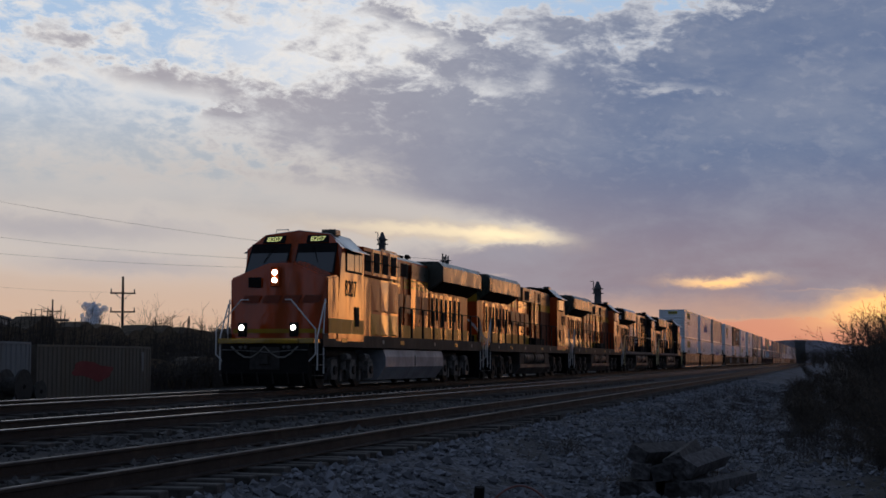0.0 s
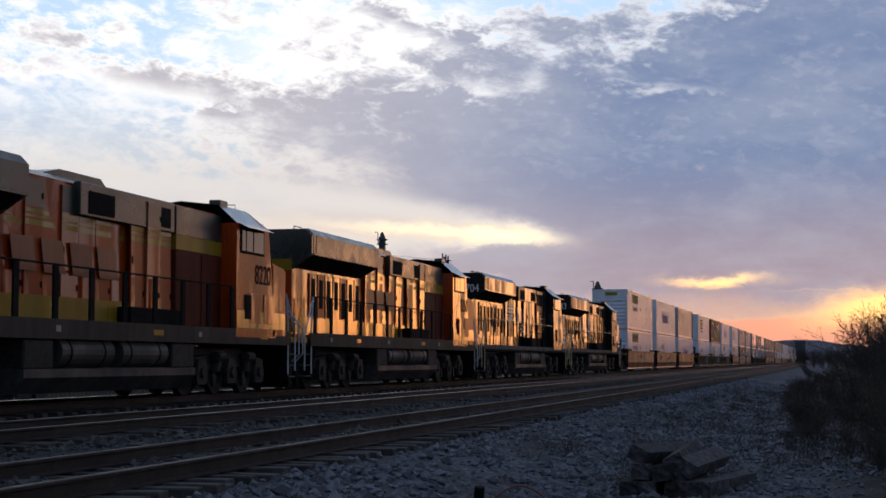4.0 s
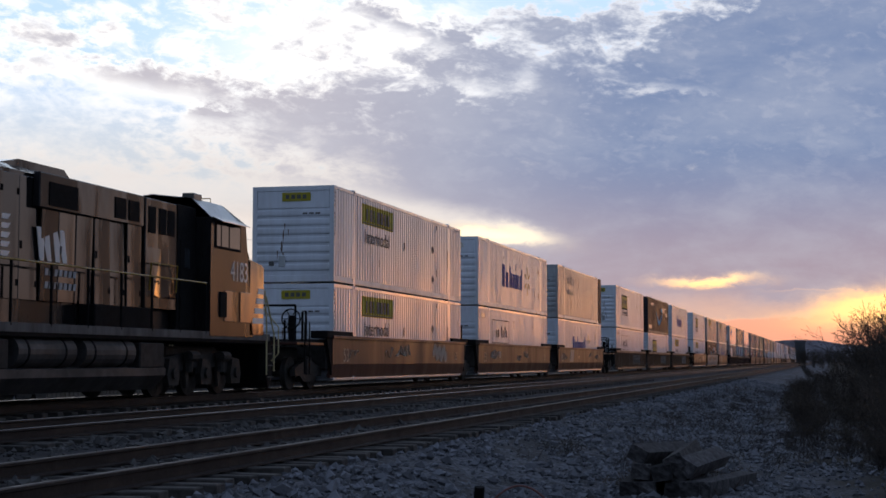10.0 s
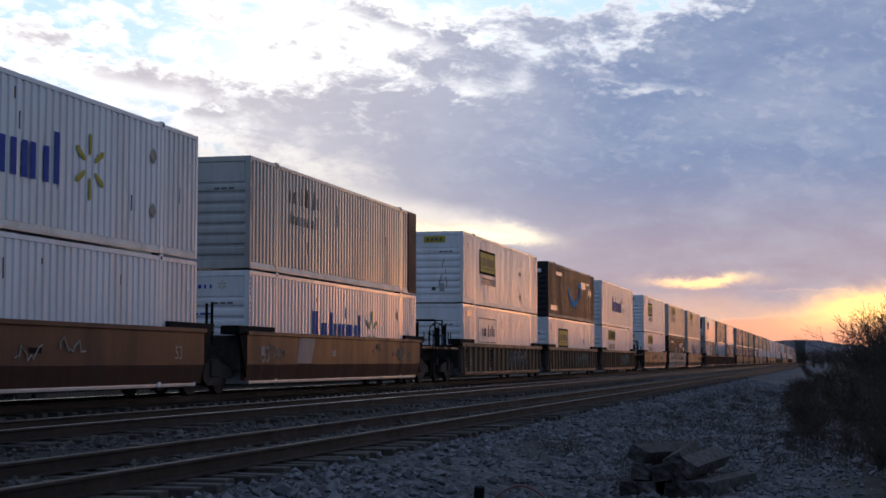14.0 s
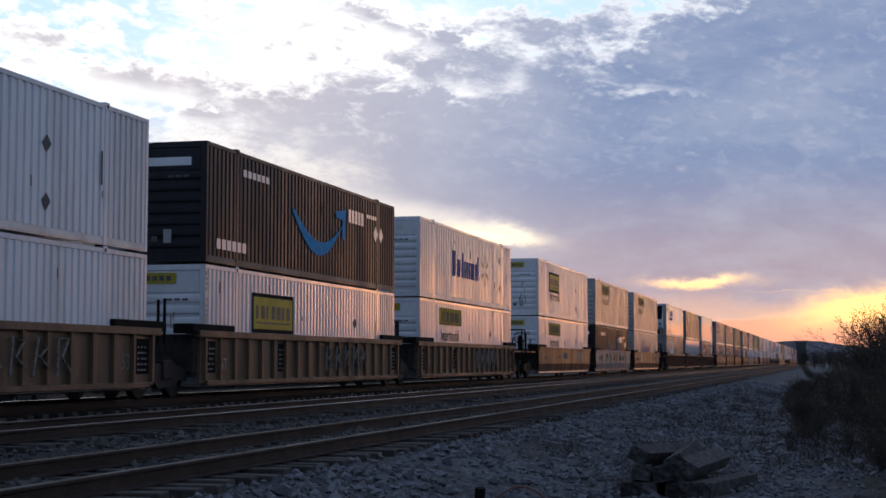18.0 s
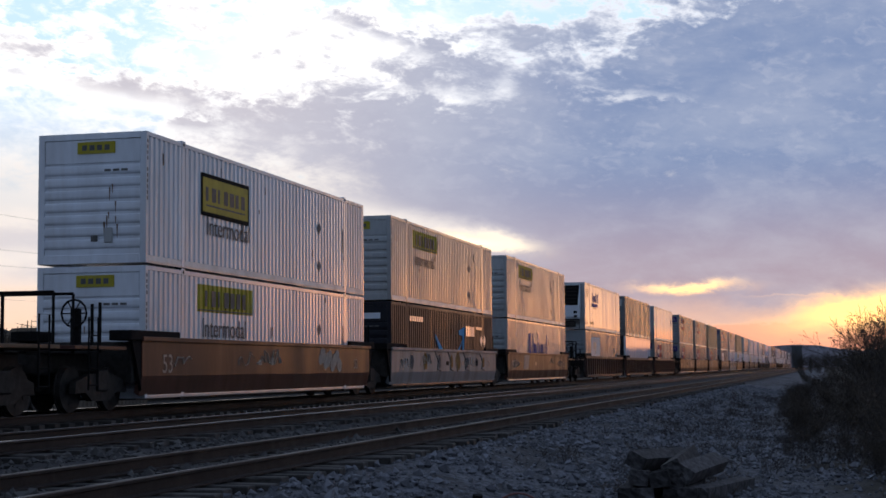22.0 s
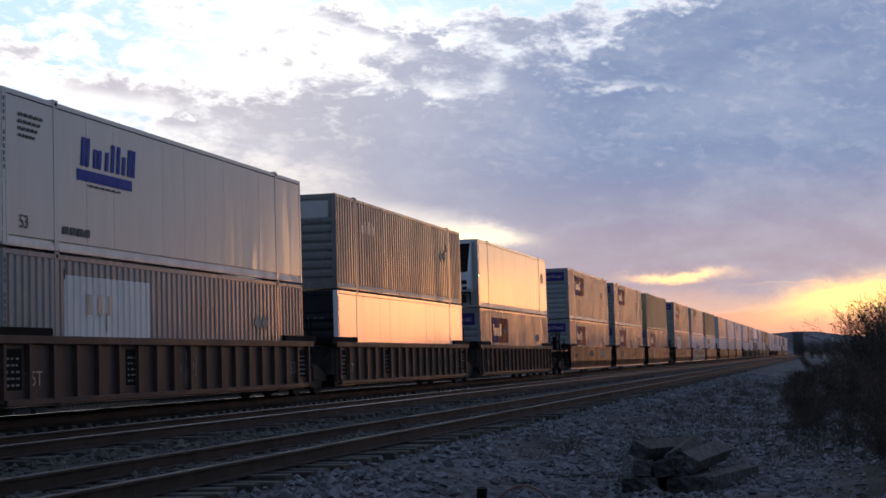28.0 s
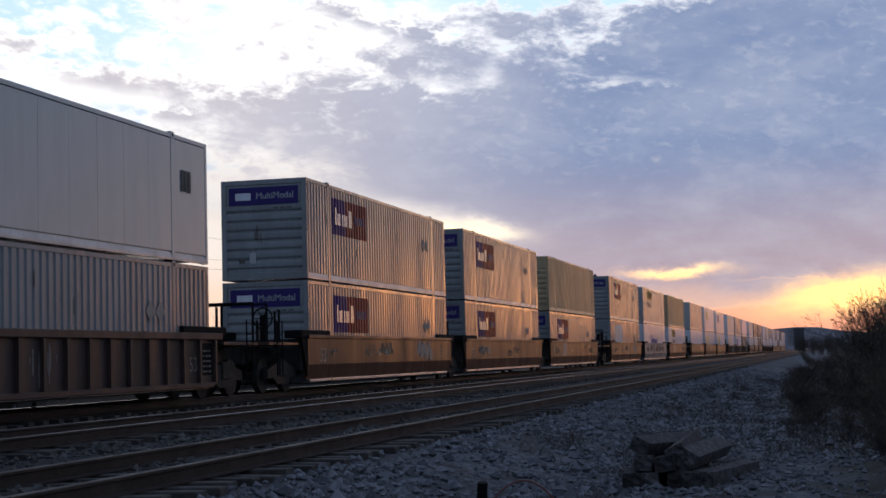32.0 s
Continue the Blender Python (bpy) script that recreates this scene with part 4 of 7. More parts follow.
def smooth_well(c, x0, mt):
    """A well with flat plate sides; the container stands at x0 to x0 + 16.15."""
    a, b = x0 - 0.55, x0 + L53 + 0.55
    for s in (-1, 1):
        y = s * 1.37
        side = part("side_sill", prism(B(), [(y, 1.52), (y - s * 0.09, 1.52), (y - s * 0.09, 0.80), (y - s * 0.2, 0.36), (y - s * 0.08, 0.30), (y, 0.72)], a + 0.25, b - 0.25, "x"), mt, c)
        part("top_chord", box(B(), a + 0.2, b - 0.2, y - 0.06, y + 0.06, 1.46, 1.56, 0.01), mt, c)
        for xa in (a, b - 1.9):
            part("end_walkway", box(B(), xa - 0.35, xa + 2.2, s * 1.15 - 0.24, s * 1.15 + 0.27, 1.47, 1.69, 0.02), BLACK, c, "black grated end walkway")
        for xa, d in ((a + 0.25, -1), (b - 0.25, 1)):
            part("end_gusset", prism(B(), [(xa, 1.5), (xa + d * 0.45, 1.45), (xa + d * 0.2, 0.9), (xa, 0.4)], y - 0.05 * s - 0.03, y - 0.05 * s + 0.03), BLACK, c)
    part("well_floor", box(B(), a + 0.3, b - 0.3, -1.2, 1.2, 0.2, 0.235), GRIME, c)
    for xa in (a, b - 0.4):
        part("end_bulkhead", box(B(), xa, xa + 0.4, -1.25, 1.25, 0.55, 1.45, 0.03), GRIME, c)
    rnd = random.Random(int(x0 * 10) + len(mt.name))
    if mt is WELL_GREY:
        for k, (u, w, hh, paint) in enumerate(((6.3, 0.5, 0.5, TAG_GREY), (8.2, 0.55, 0.55, TAG_OCHRE), (9.3, 0.8, 0.75, TAG_OCHRE), (10.8, 0.9, 0.45, TAG_GREY), (12.6, 0.6, 0.4, TAG_GREY), (13.9, 0.5, 0.45, TAG_OCHRE), (4.2, 0.7, 0.6, TAG_OCHRE), (2.3, 0.6, 0.5, TAG_GREY))):
            rim = []
            for i in range(18):
                t = 2 * math.pi * i / 18
                r = 1 + 0.25 * noise.noise(Vector((math.cos(t) * 1.6 + k * 5, math.sin(t) * 1.6, k)))
                rim.append((x0 + u + w * 0.5 * r * math.cos(t), 1.08 + hh * 0.5 * r * math.sin(t)))
            part("graffiti", prism(B(), rim, -1.374, -1.371), paint, c, "sprayed graffiti shape")
            part("graffiti_outline", pipe(B(), [(x + 0.04, -1.374, z) for x, z in rim[3:13]], 0.012, 4), CHALK, c)
        for u in (5.6, 7.6, 10.2, 13.2):
            part("graffiti_outline", pipe(B(), [(x0 + u, -1.373, 1.48), (x0 + u + 0.5, -1.373, 1.1), (x0 + u + 0.35, -1.373, 0.8), (x0 + u + 0.9, -1.373, 0.74)], 0.022, 4), TAG_GREY, c)
    lettered("53", 0.42, CHALK, c, (x0 + 1.0, -1.375, 0.78))
    lettered("53", 0.3, CHALK, c, (x0 + 15.0, -1.375, 0.85))
    for k in range(5):
        u = rnd.uniform(a + 1, b - 3)
        z = rnd.uniform(0.85, 1.05)
        pts = [(u, -1.373, z)]
        for i in range(9):
            pts.append((u + 0.12 * i + rnd.uniform(-.06, .1), -1.373, z + rnd.uniform(-0.08, 0.36)))
        part("painted_tag", pipe(B(), pts, rnd.uniform(0.012, 0.03), 5), CHALK, c, "chalky sprayed scrawl")
    for k in range(3):
        u = rnd.uniform(a + 1, b - 2)
        part("data_panel", box(B(), u, u + rnd.uniform(0.15, 0.5), -1.3745, -1.371, 0.95, 0.95 + rnd.uniform(0.1, 0.3)), rnd.choice((BLACK, RUST, CHALK)), c)
    if x0 == 0.0:
        bm = B()
        for i in range(9):
            cx = x0 + 11.6 + 0.22 * i
            zz = 1.1 + 0.16 * math.sin(i * 2.1)
            rod(bm, (cx, -1.372, zz), (cx, -1.3755 - 0.0005 * i, zz), 0.16 + 0.08 * math.sin(i * 1.7) ** 2, 12)
        part("graffiti", bm, CHALK, c, "pale sprayed graffiti")
    elif x0 == UNIT[2]:
        part("repaired_patch", prism(B(), [(x0 + 3.6, 1.5), (x0 + 5.0, 1.5), (x0 + 4.6, 0.75), (x0 + 3.4, 0.75)], -1.376, -1.371), WELL_GREY, c, "grey repainted patch")


def ribbed_well(c, x0, mt):
    """A well whose sides carry upright ribs between flanges."""
    a, b = x0 - 0.55, x0 + L53 + 0.55
    for s in (-1, 1):
        y = s * 1.28
        part("side_sill", box(B(), a + 0.2, b - 0.2, y - 0.04, y + 0.04, 0.32, 1.42), mt, c)
        part("top_chord", box(B(), a, b, s * 1.33 - 0.09, s * 1.33 + 0.09, 1.38, 1.54, 0.015), mt, c)
        part("bottom_chord", box(B(), a + 0.5, b - 0.5, s * 1.31 - 0.09, s * 1.31 + 0.09, 0.26, 0.38, 0.015), mt, c)
        n = 18
        rib = mesh("rib", box(B(), -0.05, 0.05, -0.065, 0.065, 0.38, 1.38), mt)
        for i in range(n + 1):
            part("rib", rib, mt, c, at=(a + 0.4 + (b - a - 0.8) * i / n, s * 1.365 - 0.02 * s, 0))
        for xa in (a, b - 1.9):
            part("end_walkway", box(B(), xa - 0.35, xa + 2.2, s * 1.15 - 0.24, s * 1.15 + 0.27, 1.47, 1.69, 0.02), BLACK, c, "black grated end walkway")
    part("well_floor", box(B(), a + 0.3, b - 0.3, -1.2, 1.2, 0.2, 0.235), GRIME, c)
    for xa in (a, b - 0.4):
        part("end_bulkhead", box(B(), xa, xa + 0.4, -1.25, 1.25, 0.55, 1.45, 0.03), GRIME, c)
    rnd = random.Random(int(x0) + 5)
    for u in (a + 0.5, a + 5.4, b - 1.1):
        p = part("data_panel", box(B(), u, u + 0.62, -1.328, -1.32, 0.55, 1.3), BLACK, c, "black data panel")
        bm = B()
        for k in range(5):
            for q in range(3):
                box(bm, u + 0.07 + 0.17 * q, u + 0.07 + 0.17 * q + rnd.uniform(0.05, 0.14), -1.333, -1.329, 0.62 + 0.12 * k, 0.66 + 0.12 * k)
        tagged(part("lettering", bm, TAG_CHALK, p), kind="stuff")
    lettered("53", 0.34, TAG_CHALK, c, (b - 1.6, -1.33, 0.65))
    lettered("25T", 0.28, CHALK, c, (a + 1.55, -1.335, 0.62))
    if mt is WELL_RIB:
        for k in range(5):
            u, z = x0 + 8.6 + 0.85 * k, 0.55
            pts = [(u + rnd.uniform(0, .1), -1.40, z), (u + rnd.uniform(.1, .2), -1.40, z + 0.7), (u + 0.5, -1.40, z + rnd.uniform(.5, .75)), (u + 0.25, -1.40, z + 0.35), (u + 0.6, -1.40, z + rnd.uniform(0, .2))]
            part("painted_tag", pipe(B(), pts, 0.035, 5), TAG_CHALK, c, "large chalky sprayed stroke")
    else:
        bm = B()
        for k in range(26):
            u, z, d = x0 + 8.1 + rnd.gauss(0, 0.22), rnd.uniform(0.7, 1.3), rnd.uniform(0.1, 0.5)
            box(bm, u, u + rnd.uniform(0.015, 0.05), -1.326, -1.321, max(0.42, z - d), z)
        if x0 == UNIT[1]:
            for k in range(7):
                u = x0 + 9.2 + 0.93 * k
                blot = [(u + 0.36 * math.cos(q * 0.7854) * rnd.uniform(0.8, 1.05), 0.86 + 0.40 * math.sin(q * 0.7854) * rnd.uniform(0.8, 1.05)) for q in range(8)]
                part("graffiti", prism(B(), blot, -1.3245, -1.3205), TAG_GREEN, c, "sprayed green graffiti patch")
        tagged(part("paint_spill", bm, TAG_CHALK, c, "pale paint run down the side"), kind="stuff")


def coupler(c, x, d):
    part("coupler", box(B(), min(x, x + d * 1.0), max(x, x + d * 1.0), -0.14, 0.14, 0.72, 1.0, 0.03), GRIME, c)


def posts(c, x):
    """The upright pipes and hoses between two units."""
    for dx, y, top in ((-0.25, -0.95, 2.2), (0.2, -0.9, 2.25), (0.35, -0.2, 2.0)):
        part("stanchion", rod(B(), (x + dx, y, 1.2), (x + dx, y, top), 0.035, 6), BLACK, c)


def well_car(fn, paints, label):
    c = thing("well_car", None, None, label, "well car", "double-stack well cars")
    for x0, mt in zip(UNIT, paints):
        fn(c, x0, mt)
    gaps = [-1.55, (UNIT[0] + L53 + UNIT[1]) / 2, (UNIT[1] + L53 + UNIT[2]) / 2, UNIT[2] + L53 + 1.55]
    for x in gaps:
        truck(c, x)
        posts(c, x)
    part("end_sill", box(B(), -3.1, -0.9, -0.5, 0.5, 0.75, 1.2, 0.04), GRIME, c)
    part("end_sill", box(B(), UNIT[2] + L53 + 0.9, UNIT[2] + L53 + 3.1, -0.5, 0.5, 0.75, 1.2, 0.04), GRIME, c)
    for x, d in ((-3.2, 1), (UNIT[2] + L53 + 3.2, -1)):
        part("end_platform", box(B(), min(x, x + d * 2.3), max(x, x + d * 2.3), -1.3, 1.3, 1.26, 1.34, 0.01), paints[0], c)
        for s in (-1, 1):
            part("end_post", rod(B(), (x + d * 0.1, s * 1.2, 1.3), (x + d * 0.1, s * 1.2, 2.35), 0.03, 6), BLACK, c)
            lad = part("ladder", pipe(B(), [(x + d * 0.5, s * 1.34, 0.45), (x + d * 0.5, s * 1.34, 1.9), (x + d * 0.9, s * 1.34, 1.9), (x + d * 0.9, s * 1.34, 0.45)], 0.02), BLACK, c)
            for k in range(4):
                part("rung", rod(B(), (x + d * 0.5, s * 1.34, 0.55 + 0.33 * k), (x + d * 0.9, s * 1.34, 0.55 + 0.33 * k), 0.015, 5), BLACK, lad)
        part("end_rail", pipe(B(), [(x + d * 0.1, -1.2, 2.35), (x + d * 0.1, 1.2, 2.35)], 0.03), BLACK, c)
    ring = part("brake_wheel", pipe(B(), [(-2.2, -0.75 + 0.28 * math.cos(radians(30 * k)), 2.0 + 0.28 * math.sin(radians(30 * k))) for k in range(13)], 0.022), BLACK, c)
    for k in range(3):
        a = radians(60 * k)
        part("spoke", rod(B(), (-2.2, -0.75 - 0.27 * math.cos(a), 2.0 - 0.27 * math.sin(a)), (-2.2, -0.75 + 0.27 * math.cos(a), 2.0 + 0.27 * math.sin(a)), 0.014, 5), BLACK, ring)
    part("brake_stand", box(B(), -2.18, -2.05, -0.85, -0.65, 1.3, 2.1, 0.02), BLACK, c)
    coupler(c, -3.1, -0.55), coupler(c, UNIT[2] + L53 + 3.1, 0.55)
    return c


CARS = {
    "brown": well_car(smooth_well, (WELL_BROWN,) * 3, "weathered brown articulated well car with sprayed tags"),
    "mixed": well_car(smooth_well, (WELL_BROWN, WELL_GREY, WELL_BROWN), "brown articulated well car with a faded grey middle well"),
    "ochre": well_car(ribbed_well, (WELL_RIB,) * 3, "ochre-brown articulated well car with ribbed sides"),
    "red": well_car(ribbed_well, (WELL_RED,) * 3, "dark red-brown articulated well car with ribbed sides"),
}
TRAIN = [
    (157.5, "brown", [("yellow", "yellow"), ("star", "ghost"), ("brown_end", "star")]),
    (219.8, "ochre", [("framed", "ghost"), ("swoosh", "framed"), ("star", "yellow")]),
    (281.8, "mixed", [("framed", "yellow"), ("yellow_grey", "swoosh"), ("yellow_grey", "blue_word")]),
    (344.4, "red", [("reefer", "white_sign"), ("dark_grey", "gloss"), ("reefer_plain", "purple")]),
    (406.6, "brown", [("purple", "purple"), ("purple", "purple"), ("tan", "purple")]),
    (468.7, "mixed", [("purple", "white_sign"), ("yellow_grey", "star"), ("tan", "yellow")]),
    (530.9, "brown", [("brown_end", "ghost"), ("yellow", "yellow"), ("star", "framed")]),
    (593.1, "ochre", [("framed", "yellow"), ("brown_end", "star"), ("gloss", "purple")]),
    (655.3, "brown", [("yellow", "ghost"), ("dark_grey", "yellow"), ("purple", "white_sign")]),
    (717.5, "red", [("star", "yellow"), ("framed", "framed"), ("yellow_grey", "ghost")]),
    (779.7, "brown", [("yellow", "star"), ("brown_end", "yellow"), ("star", "purple")]),
    (841.9, "mixed", [("purple", "ghost"), ("yellow", "yellow"), ("framed", "star")]),
]
FLOOR_Z, UPPER_Z = 0.235, 3.17


def far_container(key, paint):
    """A plainer box for the cars that stay far down the line."""
    c = thing("container", None, None, KINDS[key]["label"].replace(", in a well car", ""), "container", "containers on the train")
    h = W53 / 2
    part("body", box(B(), 0.02, L53 - 0.02, -h + 0.04, h - 0.01, 0.02, H53), paint, c)
    part("ribbed_side", corrugated(0.1, L53 - 0.1, -h + 0.002, 0.17, H53 - 0.1, -1), paint, c)
    for s, z0, z1 in ((-1, 0.0, 0.17), (-1, H53 - 0.1, H53)):
        part("side_rail", box(B(), 0.0, L53, -h, -h + 0.05, z0, z1), RAILMAT if z0 == 0 else paint, c)
    for x in (0.0, 1.92, 14.07, L53 - 0.12):
        part("upright_post", box(B(), x, x + 0.12, -h - 0.004, -h + 0.05, 0.0, H53), paint, c)
    for x in (1.9, 14.0):
        part("corner_casting", box(B(), x, x + 0.2, -h, -h + 0.18, -0.06, 0.05), GRIME, c)
    if key in ("yellow", "framed", "yellow_grey", "purple", "star"):
        panel(c, "sign", 3.0, 5.6, 1.4, 2.35, {"purple": PURPLE, "star": BLUE}.get(key, SIGN_YELLOW))
    return c


FAR = {k: far_container(k, m) for k, m in (("yellow", CONT_WHITE), ("star", CONT_WHITE), ("ghost", CONT_WHITE), ("brown_end", CONT_GREY), ("framed", CONT_WHITE),
                                           ("gloss", CONT_BRIGHT), ("purple", CONT_MID), ("dark_grey", CONT_SLATE), ("white_sign", CONT_MID), ("yellow_grey", CONT_GREY))}
used = set()


def placed(store, key):
    """The first of its kind is the one built; the rest are copies."""
    if (id(store), key) in used:
        return copy_thing(store[key], Matrix())
    used.add((id(store), key))
    return store[key]


for q, car, stacks in TRAIN:
    rolling(placed(CARS, car), q)
    for x0, (up, low) in zip(UNIT, stacks):
        kinds = KINDS if q < 525 else FAR
        rolling(placed(kinds, low), q + x0, z=FLOOR_Z)
        rolling(placed(kinds, up), q + x0, z=UPPER_Z)


# ---- locomotives: built with the cab towards -x ----
ORANGE_SET = dict(body=ORANGE, band=YELLOW, roof=DARKGREEN, sill=BLACK, rail=STEEL, number=BLACK, end=ORANGE)
BLACK_SET = dict(body=NS_BLACK, band=None, roof=NS_BLACK, sill=DULL_WHITE, rail=YELLOW, number=WHITE, end=NS_BLACK)
RAIL_WHITE = material("white_handrail", (0.5, 0.5, 0.51), 0.4, 0, 0.1, 8, 0.02)
RAIL_YELLOW = material("pale_yellow_handrail", (0.5, 0.42, 0.22), 0.5, 0, 0.1, 8, 0.02)
SILL_DARK = material("sooty_dark_sill", (0.035, 0.03, 0.026), 0.7, 0, 0.3, 5, 0.1, (0.07, 0.05, 0.035), 0.5, 1.2, streak=True, spec=0.2)
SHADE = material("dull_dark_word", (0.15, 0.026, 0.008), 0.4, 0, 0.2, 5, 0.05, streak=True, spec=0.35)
DULL_LETTER = material("worn_white_lettering", (0.42, 0.42, 0.43), 0.6, 0, 0.2, 6, 0.02, spec=0.2)
HOSE = material("grey_hose", (0.18, 0.17, 0.15), 0.7, 0, 0.2, 10, 0.05)


def cab_shell(y0, y1, z_lo=1.4):
    """The cab's hull between two cross sections; the windscreen leans back."""
    bm = B()
    outline = [(-1.5, z_lo), (-1.5, 4.18), (-1.02, 4.62), (0, 4.74), (1.02, 4.62), (1.5, 4.18), (1.5, z_lo)]
    front = [bm.verts.new((-9.15 + max(0.0, z - 3.3) * 0.62, y, z)) for y, z in outline]
    back = [bm.verts.new((-6.4, y, z)) for y, z in outline]
    n = len(outline)
    bm.faces.new(front), bm.faces.new(back[::-1])
    for i in range(n):
        bm.faces.new((front[i], back[i], back[(i + 1) % n], front[(i + 1) % n]))
    return bm


def screen_x(z):
    return -9.15 + max(0.0, z - 3.3) * 0.62 - 0.012


def fold_panel(owner, x, z0, z1, side, y, paint, w=1.0):
    """A pressed panel whose folds meet in a point at its foot."""
    bm = B()
    a, b, d, e = [bm.verts.new((px, side * y, pz)) for px, pz in ((x, z0), (x + w, z0), (x + w, z1), (x, z1))]
    m = bm.verts.new((x + w / 2, side * (y + 0.026), z0 + 0.06))
    for f in ((a, m, e), (m, d, e), (b, d, m), (a, b, m)):
        bm.faces.new(f)
    return part("folded_panel", bm, paint, owner)


def loco_truck(engine, x0, pale):
    c = part("truck", box(B(), x0 - 1.5, x0 + 1.5, -0.9, 0.9, 0.75, 1.15, 0.04), GRIME, engine)
    for s in (-1, 1):
        fr = part("side_frame", prism(B(), [(x0 - 2.45, 0.62), (x0 - 2.3, 0.86), (x0 - 1.2, 0.98), (x0 + 1.2, 0.98), (x0 + 2.3, 0.86), (x0 + 2.45, 0.62),
                                            (x0 + 1.4, 0.52), (x0 + 0.9, 0.66), (x0 - 0.9, 0.66), (x0 - 1.4, 0.52)], s * 1.08 - 0.08, s * 1.08 + 0.08), GRIME, c)
        for d in (-1.85, 0, 1.85):
            part("axle_box", prism(B(), [(x0 + d - 0.26, 0.26), (x0 + d + 0.26, 0.26), (x0 + d + 0.34, 0.5), (x0 + d + 0.22, 0.86), (x0 + d - 0.22, 0.86), (x0 + d - 0.34, 0.5)],
                                   s * 1.2 - 0.07, s * 1.2 + 0.07), pale, c, "dusty axle box")
            part("bearing_cap", rod(B(), (x0 + d, s * 1.27, 0.53), (x0 + d, s * 1.33, 0.53), 0.13, 12), GRIME, c)
        for d in (-0.95, 0.95):
            part("coil_spring", rod(B(), (x0 + d, s * 1.2, 0.55), (x0 + d, s * 1.2, 1.0), 0.13, 10), pale, c)
            part("brake_cylinder", rod(B(), (x0 + d - 0.2, s * 1.33, 0.92), (x0 + d + 0.25, s * 1.33, 0.92), 0.12, 10), pale, c)
            part("brake_hanger", prism(B(), [(x0 + d - 0.12, 0.2), (x0 + d + 0.05, 0.2), (x0 + d + 0.14, 0.75), (x0 + d - 0.04, 0.8)], s * 1.16 - 0.04, s * 1.16 + 0.04), pale, c)
    for d in (-1.85, 0, 1.85):
        wheelset(c, x0 + d, 0.533)


def locomotive(look_set, number, label, seed, lit=False, pale=GRIME_PALE):
    TANK_PAINT = TANK if lit else TANK_DARK
    P = look_set
    body, band, roof = P["body"], P["band"], P["roof"]
    rnd = random.Random(seed)
    c = thing("locomotive", None, None, label, "locomotive", "locomotives at the head of the train")
    # frame and running gear
    part("underframe", box(B(), -10.5, 10.5, -1.46, 1.46, 1.24, 1.44, 0.02), BLACK, c)
    for s in (-1, 1):
        if band:
            sill = part("side_sill", box(B(), -10.3, 10.3, s * 1.482 - 0.014, s * 1.482 + 0.014, 1.22, 1.60, 0.006), SILL_DARK, c, "dark grimy side sill")
            for x, w, mt in ((-8.6, 0.5, YELLOW), (-4.3, 0.18, CHALK), (-2.2, 0.5, YELLOW), (2.4, 0.18, CHALK), (5.6, 0.45, YELLOW), (8.4, 0.18, CHALK)):
                part("sill_plate", box(B(), x, x + w, s * 1.5 - 0.008, s * 1.5 + 0.006, 1.36, 1.48), mt, sill)
        else:
            part("side_sill", box(B(), -10.4, 10.4, s * 1.475 - 0.012, s * 1.475 + 0.012, 1.33, 1.5), P["sill"], c)
    loco_truck(c, -6.75, pale)
    loco_truck(c, 6.75, pale)
    tank = part("fuel_tank", prism(B(), [(-1.42, 1.18), (-1.5, 0.95), (-1.5, 0.62), (-1.2, 0.2), (1.2, 0.2), (1.5, 0.5), (1.5, 0.66), (0.75, 0.72), (0.75, 1.18)], -3.95, 3.75, "x"), TANK_PAINT, c)
    part("tank_joint", box(B(), -0.3, -0.26, -1.515, -1.495, 0.64, 1.0), BLACK, tank)
    part("tank_end", box(B(), -3.95, -2.75, 0.75, 1.47, 0.66, 1.2, 0.03), pale, tank)
    part("tank_end", box(B(), 2.6, 3.7, 0.75, 1.47, 0.66, 1.2, 0.03), pale, tank)
    for x in (-2.55, 0.05):
        r = part("air_reservoir", rod(B(), (x, 1.17, 0.98), (x + 2.2, 1.17, 0.98), 0.3, 20), TANK_PAINT, c, "round air reservoir")
        for k in (0.4, 1.8):
            part("reservoir_strap", rod(B(), (x + k, 1.17, 0.98), (x + k + 0.06, 1.17, 0.98), 0.31, 20), BLACK, r)
    # nose, with a shallow peak
    outline = [(-1.5, 1.42), (-1.5, 3.22), (-0.4, 3.66), (0.4, 3.66), (1.5, 3.22), (1.5, 1.42)]
    bm = B()
    fr = [bm.verts.new((-9.92 + max(0, z - 3.2) * 0.25, y, z)) for y, z in outline]
    bk = [bm.verts.new((-8.9, y, z + (0.12 if z > 2 else 0))) for y, z in outline]
    bm.faces.new(fr), bm.faces.new(bk[::-1])
    for i in range(6):
        bm.faces.new((fr[i], bk[i], bk[(i + 1) % 6], fr[(i + 1) % 6]))
    bmesh.ops.bevel(bm, geom=bm.edges[:], offset=0.04, segments=2, affect="EDGES")
    nose = part("nose", bm, body, c)
    part("nose_door", box(B(), -9.935, -9.915, 0.55, 0.95, 2.95, 3.25, 0.01), BLACK, nose, "small dark nose hatch")
    lamp_box = part("headlight_housing", box(B(), -9.96, -9.86, -0.02, 0.26, 2.98, 3.56, 0.02), BLACK if not lit else body, nose)
    for z in (3.16, 3.38):
        part("headlight", rod(B(), (-9.985, 0.12, z), (-9.955, 0.12, z), 0.078, 16), LAMP if lit else GLASS, lamp_box, "lit round headlight" if lit else "")
    # cab
    cab = part("cab", cab_shell(-1.5, 1.5), body, c)
